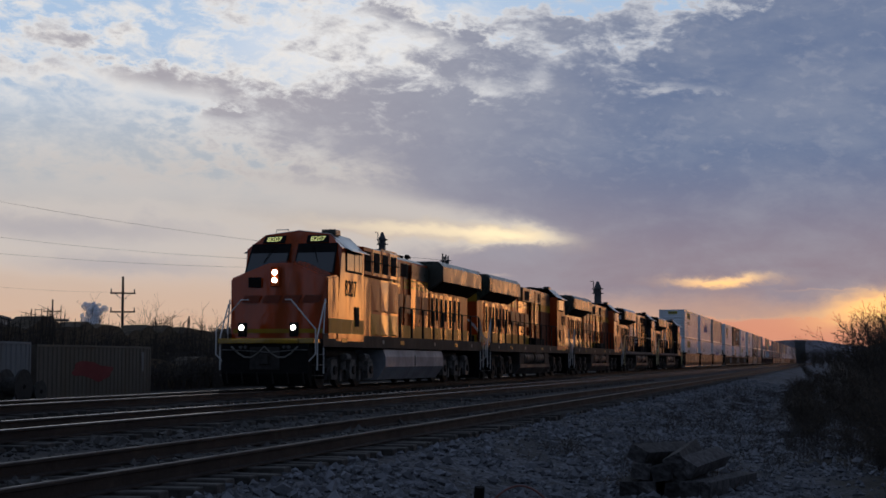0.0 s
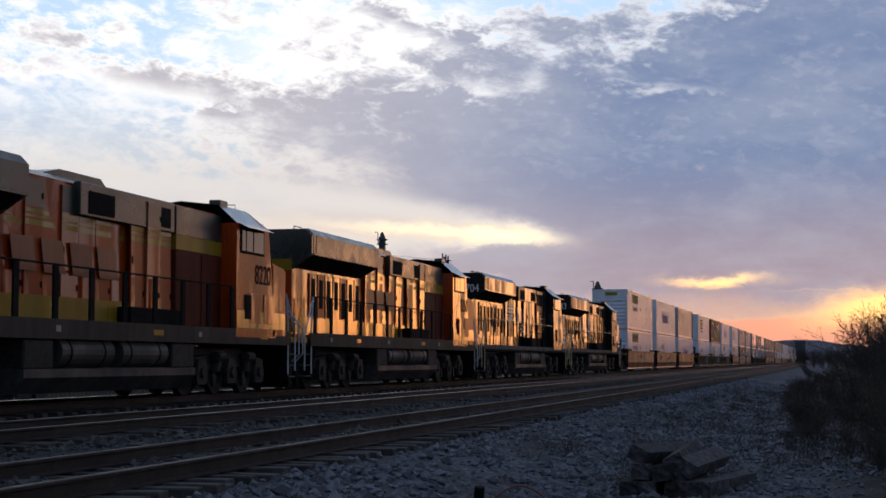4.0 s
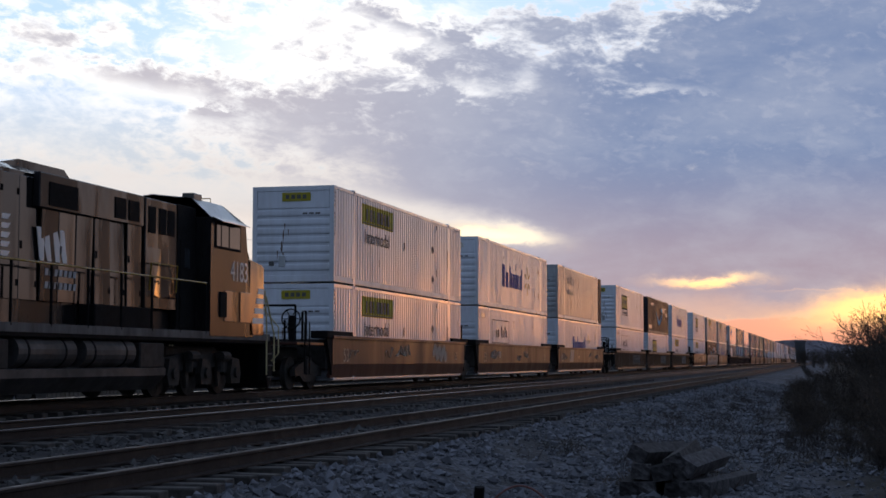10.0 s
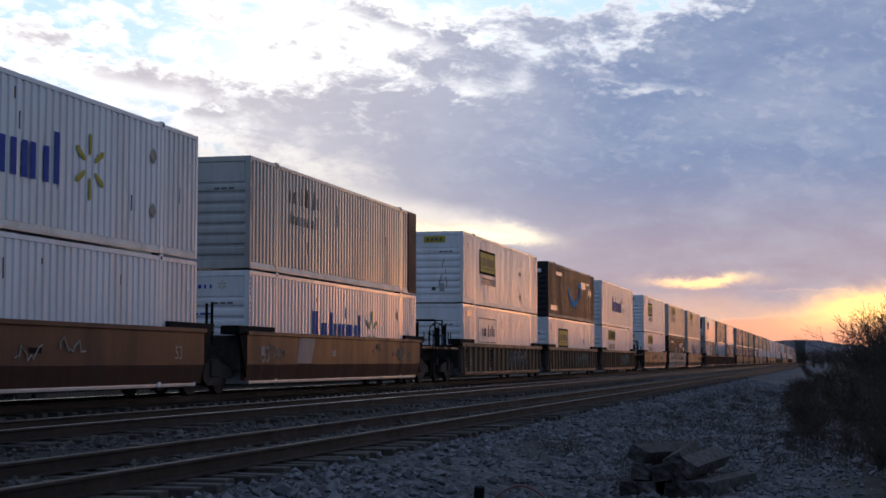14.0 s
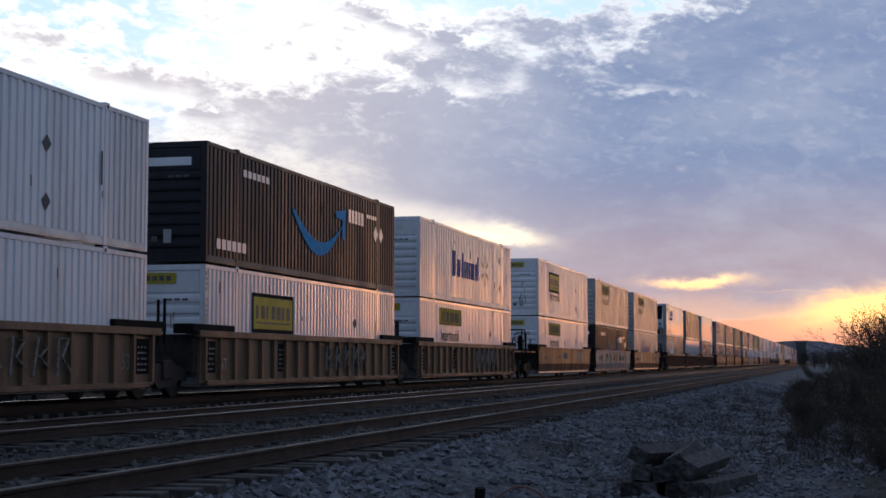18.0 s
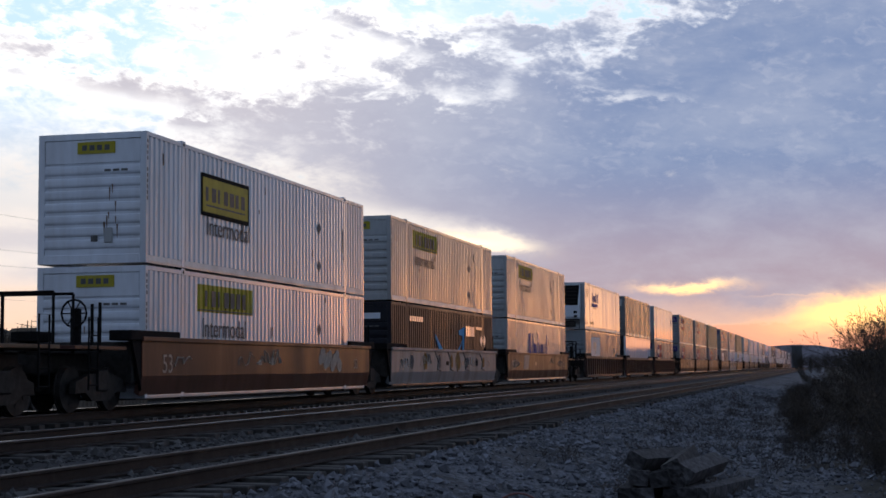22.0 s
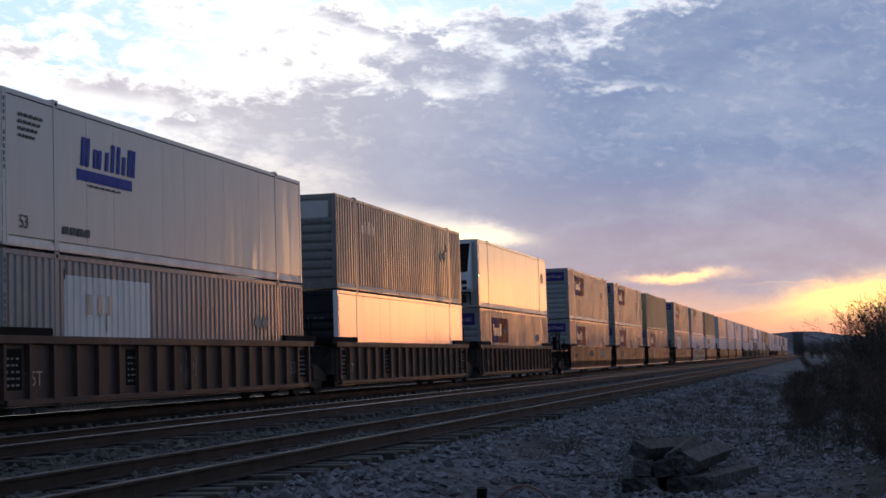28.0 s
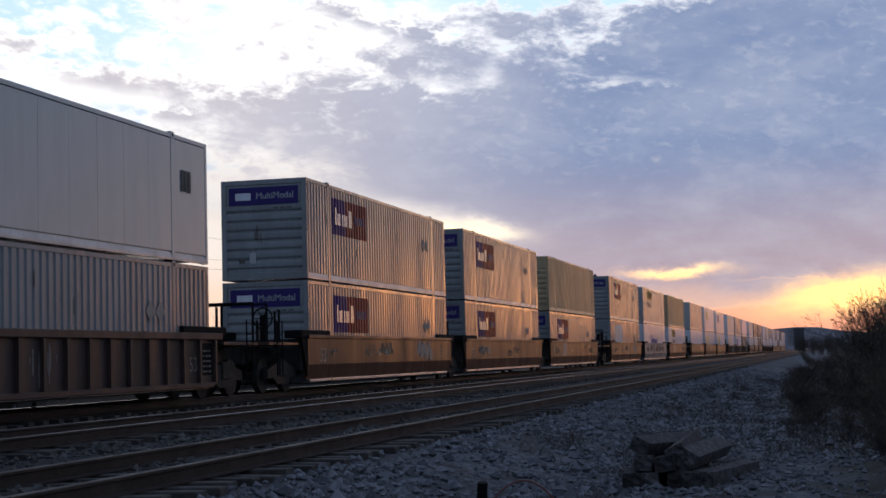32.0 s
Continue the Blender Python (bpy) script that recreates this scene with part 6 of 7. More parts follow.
def sticks(segments, mt, name, sides=3):
    """One mesh of many tapered sticks, each (start, end, radius at start, radius at end)."""
    verts, faces = [], []
    for p, q, r0, r1 in segments:
        d = (q - p)
        if d.length < 1e-5:
            continue
        d.normalize()
        a = d.orthogonal().normalized()
        b = d.cross(a)
        k = len(verts)
        for c, r in ((p, r0), (q, r1)):
            for i in range(sides):
                t = 2 * math.pi * i / sides
                verts.append(c + a * (math.cos(t) * r) + b * (math.sin(t) * r))
        for i in range(sides):
            j = (i + 1) % sides
            faces.append((k + i, k + j, k + sides + j, k + sides + i))
    me = bpy.data.meshes.new(name)
    me.from_pydata([tuple(v) for v in verts], [], faces)
    me.materials.append(mt)
    return me


def branching(rnd, base, way, length, radius, depth, out, spread=0.55):
    """Limbs that fork and thin towards the twigs."""
    p = base
    n = 3
    for i in range(n):
        way = (way + Vector((rnd.gauss(0, 0.14), rnd.gauss(0, 0.14), rnd.gauss(0.03, 0.08)))).normalized()
        q = p + way * (length / n)
        r0, r1 = radius * (1 - 0.25 * i / n), radius * (1 - 0.25 * (i + 1) / n)
        out.append((depth, p, q, r0, r1))
        if depth > 0:
            for _ in range(1 if i < 1 else 2):
                side = (way + Vector((rnd.gauss(0, spread), rnd.gauss(0, spread), rnd.gauss(0.1, spread * 0.6)))).normalized()
                branching(rnd, q, side, length * rnd.uniform(0.5, 0.75), r1 * 0.55, depth - 1, out, spread)
        p = q


def bare_tree(seed, height, stems=1, depth=3, spread=0.5, name="tree", label="bare leafless tree", category="tree", twig=0.006, leaf=0):
    """A trunk with limbs and a crown of fine twigs."""
    rnd = random.Random(seed)
    segs = []
    for i in range(stems):
        lean = Vector((rnd.gauss(0, 0.28 if stems > 1 else 0.06), rnd.gauss(0, 0.28 if stems > 1 else 0.06), 1)).normalized()
        branching(rnd, Vector((rnd.uniform(-.25, .25) * (stems > 1), rnd.uniform(-.25, .25) * (stems > 1), 0)), lean, height * 0.55, height * 0.02 / (stems ** 0.4), depth, segs, spread)
    t = tagged(new(name), label, category)
    part("trunk", sticks([(p, q, a, b) for d, p, q, a, b in segs if d >= depth - 1], BARK, "trunk", 5), BARK, t)
    part("crown", sticks([(p, q, max(a, twig), max(b, twig * 0.8)) for d, p, q, a, b in segs if d < depth - 1], BARK, "crown"), BARK, t)
    if leaf:
        tips = [q for d, p, q, a, b in segs if d == 0]
        vs, fs = [], []
        for k in range(leaf):
            c = rnd.choice(tips) + Vector((rnd.gauss(0, .08), rnd.gauss(0, .08), rnd.gauss(0, .08)))
            a = Vector((rnd.gauss(0, 1), rnd.gauss(0, 1), rnd.gauss(0, 1))).normalized() * 0.035
            b = a.orthogonal() * 0.6
            n = len(vs)
            vs += [c - a, c + b, c + a, c - b]
            fs.append((n, n + 1, n + 2, n + 3))
        me = bpy.data.meshes.new("dry_leaves")
        me.from_pydata([tuple(v) for v in vs], [], fs)
        me.materials.append(DEADLEAF)
        part("dry_leaves", me, DEADLEAF, t, "clinging dry brown leaves")
    return t


def old_box(x0, length, y, h, paint, label, graffiti=False):
    c = thing("shipping_container", None, None, label, "container", "containers beyond the tracks")
    part("body", box(B(), 0.05, length - 0.05, 0.06, 2.38, 0.1, h - 0.05), paint, c)
    part("ribbed_side", corrugated(0.12, length - 0.12, 0.0, 0.16, h - 0.12, -1, 0.42, 0.045), paint, c)
    part("bottom_rail", box(B(), 0, length, -0.02, 0.08, 0, 0.16, 0.01), paint, c)
    part("top_rail", box(B(), 0, length, -0.02, 0.08, h - 0.12, h, 0.01), paint, c)
    for x in (0, length - 0.14):
        part("corner_post", box(B(), x, x + 0.14, -0.025, 0.12, 0, h, 0.01), paint, c)
    part("roof", box(B(), 0.05, length - 0.05, 0.06, 2.4, h - 0.05, h - 0.01), paint, c)
    if graffiti:
        rim = []
        for i in range(40):
            a = 2 * math.pi * i / 40
            k = 1 + 0.22 * noise.noise(Vector((math.cos(a) * 2.2, math.sin(a) * 2.2, 7)))
            rim.append((5.6 + 2.1 * k * math.cos(a), 1.35 + 0.42 * k * math.sin(a) + 0.12 * math.cos(a * 3)))
        part("graffiti", prism(B(), rim, -0.006, -0.002), REDSIGN, c, "sprayed red graffiti blotch")
        part("white_marking", box(B(), length - 1.2, length - 0.95, -0.055, -0.05, 1.3, 2.3), OLD_WHITE, c)
    c.matrix_basis = pose(x0, y, YARD_Z)
    return c


old_box(63.7, 12.19, 35.2, 2.6, OLD_TAN, "faded tan shipping container with red graffiti", True)
old_box(50.8, 12.19, 35.1, 2.7, OLD_WHITE, "chalky white shipping container beside the tan one")


def cable_reel(x, y, r, label):
    t = thing("cable_reel", None, None, label, "cable reel", "cable reels by the containers")
    for yy in (-0.45, 0.38):
        part("flange", rod(B(), (0, yy, r), (0, yy + 0.08, r), r, 24), TIMBER, t)
    part("drum", rod(B(), (0, -0.38, r), (0, 0.38, r), r * 0.55, 18), TIMBER, t)
    part("hub", rod(B(), (0, -0.47, r), (0, -0.44, r), 0.1, 10), BLACK, t)
    t.matrix_basis = pose(x, y, YARD_Z)


cable_reel(59.0, 33.6, 0.75, "large pale wooden cable reel on edge")
cable_reel(61.0, 33.9, 0.5, "dark wooden cable reel beside a container")

# a pale service road past the containers
thing("road", box(B(), 20, 400, 26.5, 31.0, -0.86, -0.835), CONCRETE, "pale dusty service road beyond the tracks", "road", kind="structure")


def utility_pole(x, y, h, arms, label):
    t = thing("utility_pole", None, None, label, "utility pole", "utility poles")
    part("pole", rod(B(), (0, 0, 0), (0, 0, h), 0.17, 10, 0.11), POLEWOOD, t)
    for z in arms:
        arm = part("crossarm", box(B(), -0.07, 0.07, -1.2, 1.2, z - 0.07, z + 0.07), POLEWOOD, t)
        for yy in (-1.1, 1.1):
            part("insulator", rod(B(), (0, yy, z + 0.07), (0, yy, z + 0.42), 0.06, 8), HAZE, arm)
        for yy in (-1, 1):
            part("brace", rod(B(), (0, yy * 0.7, z - 0.06), (0, 0, z - 0.75), 0.03, 5), POLEWOOD, arm)
    t.matrix_basis = pose(x, y, YARD_Z, 0, 0, 26)
    return t


def bearing_place(px, depth):
    """Ground place at an angle from the lens axis (tangent times 27.137 steps) and a depth along it."""
    t = (7.84 - px) / 27.137
    a = radians(BEARING)
    return depth * (math.cos(a) - t * math.sin(a)), depth * (math.sin(a) + t * math.cos(a))


utility_pole(*bearing_place(2.17, 148), 9.95, (8.35, 6.55), "tall wooden utility pole with two crossarms")
utility_pole(*bearing_place(0.93, 205), 10.0, (8.4,), "distant wooden utility pole with one crossarm")
utility_pole(*bearing_place(3.35, 230), 8.5, (), "distant bare wooden pole")


def wires():
    """Sagging power lines, each a thing of its own."""
    for u0, v0, u1, v1, sag, d in ((-1.0, 3.40, 8.0, 4.62, 0.12, 90), (-1.0, 4.08, 8.0, 4.66, 0.16, 95), (-1.0, 4.40, 8.0, 4.72, 0.15, 96), (-1.0, 4.98, 2.2, 5.18, 0.05, 148)):
        pts = []
        for i in range(25):
            k = i / 24
            u, v = u0 + (u1 - u0) * k, v0 + (v1 - v0) * k + 4 * sag * k * (1 - k)
            x, y = bearing_place(u, d)
            pts.append((x, y, 0.817 + d * math.tan(radians(4.169) - math.atan((v - 4.41) / 27.137)) / 1.0))
        thing("power_line", pipe(B(), pts, 0.009, 4), HAZE, "thin sagging overhead power line", "cable", "overhead power lines")


wires()


def brush_bank(x0, x1, y, depth, h, seed, label):
    """A dense dark thicket as one mesh of many stems and leaf scraps over a rounded core."""
    rnd = random.Random(seed)
    segs = []
    n = int((x1 - x0) * 26)
    for i in range(n):
        x, yy = rnd.uniform(x0, x1), y + rnd.uniform(0, depth)
        hh = h * rnd.uniform(0.5, 1.0) * (0.8 + 0.35 * noise.noise(Vector((x * 0.15, yy * 0.2, seed))))
        p = Vector((x, yy, YARD_Z))
        q = p + Vector((rnd.gauss(0, 0.5), rnd.gauss(0, 0.4), hh))
        segs.append((p, q, 0.05, 0.02))
        for _ in range(3):
            m = p.lerp(q, rnd.uniform(0.3, 1))
            segs.append((m, m + Vector((rnd.gauss(0, 0.6), rnd.gauss(0, 0.6), rnd.uniform(0, 0.5))), 0.025, 0.01))
    t = tagged(new("thicket"), label, "thicket", kind="stuff")
    part("stems", sticks(segs, BARK, "stems"), BARK, t)
    bm = B()
    m = int((x1 - x0) / 1.2)
    prof = []
    for i in range(m + 1):
        x = x0 + (x1 - x0) * i / m
        prof.append((x, YARD_Z + h * (0.74 + 0.22 * noise.noise(Vector((x * 0.25, seed, 0))) + rnd.uniform(-0.05, 0.05))))
    prism(bm, [(x0, YARD_Z - 0.2)] + prof + [(x1, YARD_Z - 0.2)], y + depth * 0.5, y + depth)
    part("undergrowth", bm, DEADLEAF, t)


brush_bank(52, 150, 47, 4.0, 5.7, 3, "dense dark leafless thicket beyond the containers")
brush_bank(78, 190, 40, 3.0, 2.6, 7, "low dark scrub along the service road")

trees = [bare_tree(21, 7.5, 1, 3, 0.5, twig=0.012, label="bare leafless tree beyond the yard"), bare_tree(22, 6.0, 2, 3, 0.6, twig=0.012, label="bare forked tree beyond the yard")]
spots = [(1.9, 150, 0.85), (2.05, 160, 0.8), (2.45, 145, 0.75), (2.6, 150, 1.0), (2.75, 150, 0.85), (0.45, 170, 0.95), (1.25, 165, 0.8), (3.45, 150, 0.62), (3.6, 140, 0.66), (3.75, 150, 0.7), (3.9, 140, 0.72), (4.1, 150, 0.66), (3.2, 160, 0.6)]
for i, (px, d, k) in enumerate(spots):
    o = trees[i] if i < 2 else copy_thing(trees[i % 2], Matrix())
    tagged(o, group="bare trees beyond the yard")
    o.matrix_basis = pose(*bearing_place(px, d), YARD_Z, 0, 0, i * 77) @ Matrix.Scale(k, 4)


def far_tower(px, top, d, kind, label):
    """A works tower on the skyline; top in view steps above the axis line."""
    h = 0.817 + d * (6.386 - top) / 27.137
    t = thing("works_tower", None, None, label, "tower", "works towers on the skyline")
    w = d / 2713.0                     # size of a small step at that range
    if kind == "stack":
        part("shaft", rod(B(), (0, 0, 0), (0, 0, h - 10 * w), 7 * w, 14, 6 * w), HAZE, t)
        part("cap", rod(B(), (0, 0, h - 10 * w), (0, 0, h), 6 * w, 12, 2.0 * w), HAZE, t)
        for k in (14, 22):
            part("platform", rod(B(), (0, 0, h - k * w), (0, 0, h - (k - 1.6) * w), 10 * w, 14), HAZE, t)
        part("davit", pipe(B(), [(0, 7 * w, h - 22 * w), (0, 8 * w, h), (0, 13 * w, h)], 1.0 * w, 4), HAZE, t)
    else:
        for dx, dy in ((-1, -1), (1, -1), (1, 1), (-1, 1)):
            part("leg", rod(B(), (dx * 6 * w, dy * 6 * w, 0), (dx * 4 * w, dy * 4 * w, h - 12 * w), 1.1 * w, 5), HAZE, t)
        for k in range(4):
            z = h - (14 + 11 * k) * w
            part("platform", box(B(), -8 * w, 8 * w, -8 * w, 8 * w, z, z + 1.8 * w), HAZE, t)
        for i, (dx, hh) in enumerate(((-5, 0.7), (-1, 0.85), (2, 0.6), (5, 1.0))):
            part("pipe", rod(B(), (0, dx * w, h - 40 * w), (0, dx * w, h - 14 * w * (1 - hh)), 1.5 * w, 6), HAZE, t)
    x, y = bearing_place(px, d)
    t.matrix_basis = pose(x, y, -1.0, 0, 0, 25)


far_tower(6.76, 4.06, 520, "stack", "slim dark works tower with railed platforms")
far_tower(7.88, 4.44, 560, "frame", "dark steel works frame with pipes")
far_tower(8.45, 4.76, 560, "stack", "short dark works stack")
far_tower(10.58, 4.94, 640, "stack", "slim dark works tower behind the train")
far_tower(10.4, 5.24, 640, "frame", "small dark works frame behind the train")


def steam():
    """A plume of steam as many soft lumps."""
    bm = B()
    rnd = random.Random(9)
    for i in range(150):
        k = rnd.random()
        r = rnd.uniform(0.7, 1.6) * (1 - 0.35 * k)
        m = Matrix.Translation((rnd.gauss(0, 1.0), rnd.gauss(0, 1.35 + 0.2 * k) + 0.5 * math.sin(k * 5), -8 + 16.5 * k)) @ Matrix.Diagonal((r, r, r * 0.9, 1))
        bmesh.ops.create_icosphere(bm, subdivisions=2, radius=1, matrix=m)
    for v in bm.verts:
        v.co += v.co.normalized() * 0.35 * noise.noise(v.co * 1.3)
    for f in bm.faces:
        f.smooth = True
    t = thing("steam_plume", bm, STEAM, "pale blue-grey plume of steam rising beyond the yard", "steam")
    t.matrix_basis = pose(*bearing_place(1.62, 400), 7.5)


steam()


def shed():
    t = thing("works_shed", None, None, "grey works shed with a pipe bridge", "building")
    part("wall", box(B(), -6, 6, -5, 5, 0, 7.3), OLD_WHITE, t)
    part("roof", box(B(), -6.3, 6.3, -5.3, 5.3, 7.3, 7.6), HAZE, t)
    t.matrix_basis = pose(*bearing_place(-0.62, 200), YARD_Z, 0, 0, 25)
    u = thing("pipe_bridge", None, None, "long dark pipe bridge on posts", "pipe bridge")
    x0, y0 = bearing_place(0.15, 195)
    x1, y1 = bearing_place(1.22, 195)
    part("beam", pipe(B(), [(x0, y0, 5.95), (x1, y1, 5.95)], 0.16, 6), HAZE, u)
    for k in (0.05, 0.35, 0.65, 0.97):
        x, y = x0 + (x1 - x0) * k, y0 + (y1 - y0) * k
        part("post", rod(B(), (x, y, YARD_Z), (x, y, 5.95), 0.08, 6), HAZE, u)
    d = thing("storage_dome", None, None, "small white storage dome", "tank")
    bm = B()
    bmesh.ops.create_uvsphere(bm, u_segments=16, v_segments=10, radius=0.9)
    part("shell", bm, OLD_WHITE, d)
    part("plinth", rod(B(), (0, 0, -5.6), (0, 0, -0.3), 0.7, 12), HAZE, d)
    d.matrix_basis = pose(*bearing_place(0.28, 194), 4.5)


shed()


def hills():
    bm = B()
    prev = None
    for i in range(90):
        a = radians(-30 + 75 * i / 89)
        r = 2300
        h = 26 + 10 * noise.noise(Vector((i * 0.16, 2, 0))) + 3 * noise.noise(Vector((i * 0.9, 5, 0))) + (8 * math.exp(-((math.degrees(a) - 0.8) / 1.2) ** 2))
        lo, hi = (r * math.cos(a), r * math.sin(a), -6), (r * math.cos(a), r * math.sin(a), h)
        back = ((r + 150) * math.cos(a), (r + 150) * math.sin(a), h * 0.8)
        row = [bm.verts.new(p) for p in (lo, hi, back)]
        if prev:
            for j in range(2):
                bm.faces.new((prev[j], row[j], row[j + 1], prev[j + 1]))
        prev = row
    thing("hills", bm, HILL, "low wooded hills along the horizon", "hill", kind="structure")
    b = thing("distant_building", None, None, "small dark building far down the line", "building")
    part("wall", box(B(), -3, 3, -2.2, 2.2, -1, 8.4), HAZE, b)
    part("roof", box(B(), -3.3, 3.3, -2.6, 2.6, 8.4, 9.0), HAZE, b)
    b.matrix_basis = pose(700, 12.5, 0.6)


hills()


# ---- the near side: old ties, post, cable, stones, brush ----
def tie_pile():
    """Old ties dumped in a heap; each is a thing."""
    rough_ends = random.Random(4)
    ties = []
    for k in range(4):
        bm = box(B(), -1.25, 1.25, -0.115, 0.115, -0.09, 0.09)
        bmesh.ops.subdivide_edges(bm, edges=bm.edges[:], cuts=2, use_grid_fill=True)
        for v in bm.verts:
            v.co += Vector((rough_ends.gauss(0, 0.012), rough_ends.gauss(0, 0.0018), rough_ends.gauss(0, 0.0018)))
        ties.append(mesh("old_tie", bm, OLD_TIMBER))
    base = -0.83
    spots = [
        (19.75, 2.42, 0.09, 2, 1, 3), (19.8, 2.18, 0.09, -3, 1, 1), (19.9, 1.92, 0.09, 3, 0, 4), (19.7, 1.68, 0.10, 0, 1, 2),
        (19.9, 2.34, 0.27, 5, 2, 5), (19.85, 2.0, 0.28, -10, 1, 1), (20.0, 1.74, 0.27, 14, -1, -3),
        (20.1, 2.10, 0.46, 28, 2, -9), (20.0, 1.84, 0.44, -26, -1, 0), (20.0, 1.58, 0.36, 32, 0, -6),
        (19.85, 1.30, 0.10, 4, 1, -10)]
    for i, (x, y, z, rx, ry, rz) in enumerate(spots):
        o = tagged(new("railway_tie", ties[i % 4]), "old weathered timber tie dumped in a heap", "railway tie", "heap of old ties")
        o.matrix_basis = pose(x, y, base + z, rx, ry, rz)


tie_pile()


def marker_post():
    t = thing("marker_post", rod(B(), (0, 0, 0), (0, 0, 0.3), 0.055, 12), BLACK, "short black pipe stub in the gravel", "post")
    t.matrix_basis = pose(15.9, 3.62, -0.80, 6, -8, 0)
    pts = []
    for k in range(13):
        a = k / 12
        pts.append((16.2 + 0.3 * a, 3.55 - 0.62 * a, -0.72 + 0.22 * math.sin(math.pi * a) ** 0.8 - 0.05 * a))
    thing("loose_cable", pipe(B(), pts, 0.012, 6), material("faded_red_cable", (0.16, 0.06, 0.05), 0.6, 0, 0.2, 10, 0.05), "loose reddish cable looping over the gravel", "cable")


marker_post()


def stones(n, x0, x1, y0, y1, size, seed, mt, label, zfun, power=1.0):
    """Crushed stone as one mesh of many angular lumps."""
    rng = np.random.default_rng(seed)
    base = np.array([(0, 0, 1), (0.9, 0, 0.2), (0.25, 0.85, 0.25), (-0.75, 0.5, 0.15), (-0.7, -0.55, 0.25), (0.3, -0.85, 0.1), (0, 0, -0.6)])
    tri = [(0, 1, 2), (0, 2, 3), (0, 3, 4), (0, 4, 5), (0, 5, 1), (6, 2, 1), (6, 3, 2), (6, 4, 3), (6, 5, 4), (6, 1, 5)]
    verts, faces = [], []
    for i in range(n):
        x = x0 + (x1 - x0) * rng.random() ** power
        y = y0 + (y1 - y0) * rng.random()
        s = size * min(2.4, math.exp(rng.normal(-0.25, 0.45)))
        bare = noise.noise(Vector((x * 0.40, y * 0.8, 11))) + 0.6 * noise.noise(Vector((x * 1.7, y * 2.2, 4)))
        if bare < -0.02 and rng.random() < 0.82:
            continue
        t = rng.uniform(0, 6.28)
        c, sn = math.cos(t), math.sin(t)
        tip = rng.normal(0, 0.5)
        tilt = np.array([(1, 0, 0), (0, math.cos(tip), -math.sin(tip)), (0, math.sin(tip), math.cos(tip))])
        sh = (base * (1 + rng.uniform(-0.35, 0.35, (7, 1)))) @ tilt * np.array([s, s * rng.uniform(0.6, 1), s * rng.uniform(0.5, 0.9)])
        k = len(verts)
        z = zfun(x, y)
        verts += [(x + p[0] * c - p[1] * sn, y + p[0] * sn + p[1] * c, z + p[2] * 1.15 + s * 0.15) for p in sh]
        faces += [(a + k, b + k, d + k) for a, b, d in tri]
    me = bpy.data.meshes.new("stones")
    me.from_pydata(verts, [], faces)
    me.materials.append(mt)
    return tagged(new("stones", me), label, "gravel", kind="stuff")


def island_stone(name, lo, hi):
    mt = bpy.data.materials.new(name)
    mt.use_nodes = True
    g = Graph(mt.node_tree)
    b = mt.node_tree.nodes["Principled BSDF"]
    r = g.node("ShaderNodeNewGeometry").outputs["Random Per Island"]
    n = g.noise(g.node("ShaderNodeTexCoord").outputs["Object"], 40, 3)
    g.put(b.inputs["Base Color"], g.mix(g.m("MULTIPLY_ADD", n, 0.4, g.m("MULTIPLY", r, 0.7)), lo, hi))
    b.inputs["Roughness"].default_value = 0.9
    return mt


PALE_STONE = island_stone("pale_broken_stone", (0.020, 0.021, 0.026), (0.23, 0.24, 0.27))
DARK_STONE = island_stone("dark_broken_stone", (0.025, 0.024, 0.025), (0.13, 0.125, 0.12))
stones(26000, 9, 105, 2.0, 5.7, 0.047, 1, PALE_STONE, "pale crushed stone on the bank beside the siding", ground_z, 1.8)
stones(8000, 12, 40, -1.5, 2.4, 0.045, 2, PALE_STONE, "scattered pale stones on the verge", ground_z, 1.5)
stones(7000, 9, 45, 8.2, 10.2, 0.05, 3, DARK_STONE, "dark crushed-stone ballast between the tracks", ground_z, 1.5)
stones(4000, 7, 35, 6.2, 7.6, 0.05, 4, DARK_STONE, "dark ballast between the siding rails", lambda x, y: ground_z(x, y) + 0.02, 1.5)
stones(3000, 12, 45, 12.6, 14.6, 0.05, 5, DARK_STONE, "dark ballast beside the main track", ground_z, 1.5)


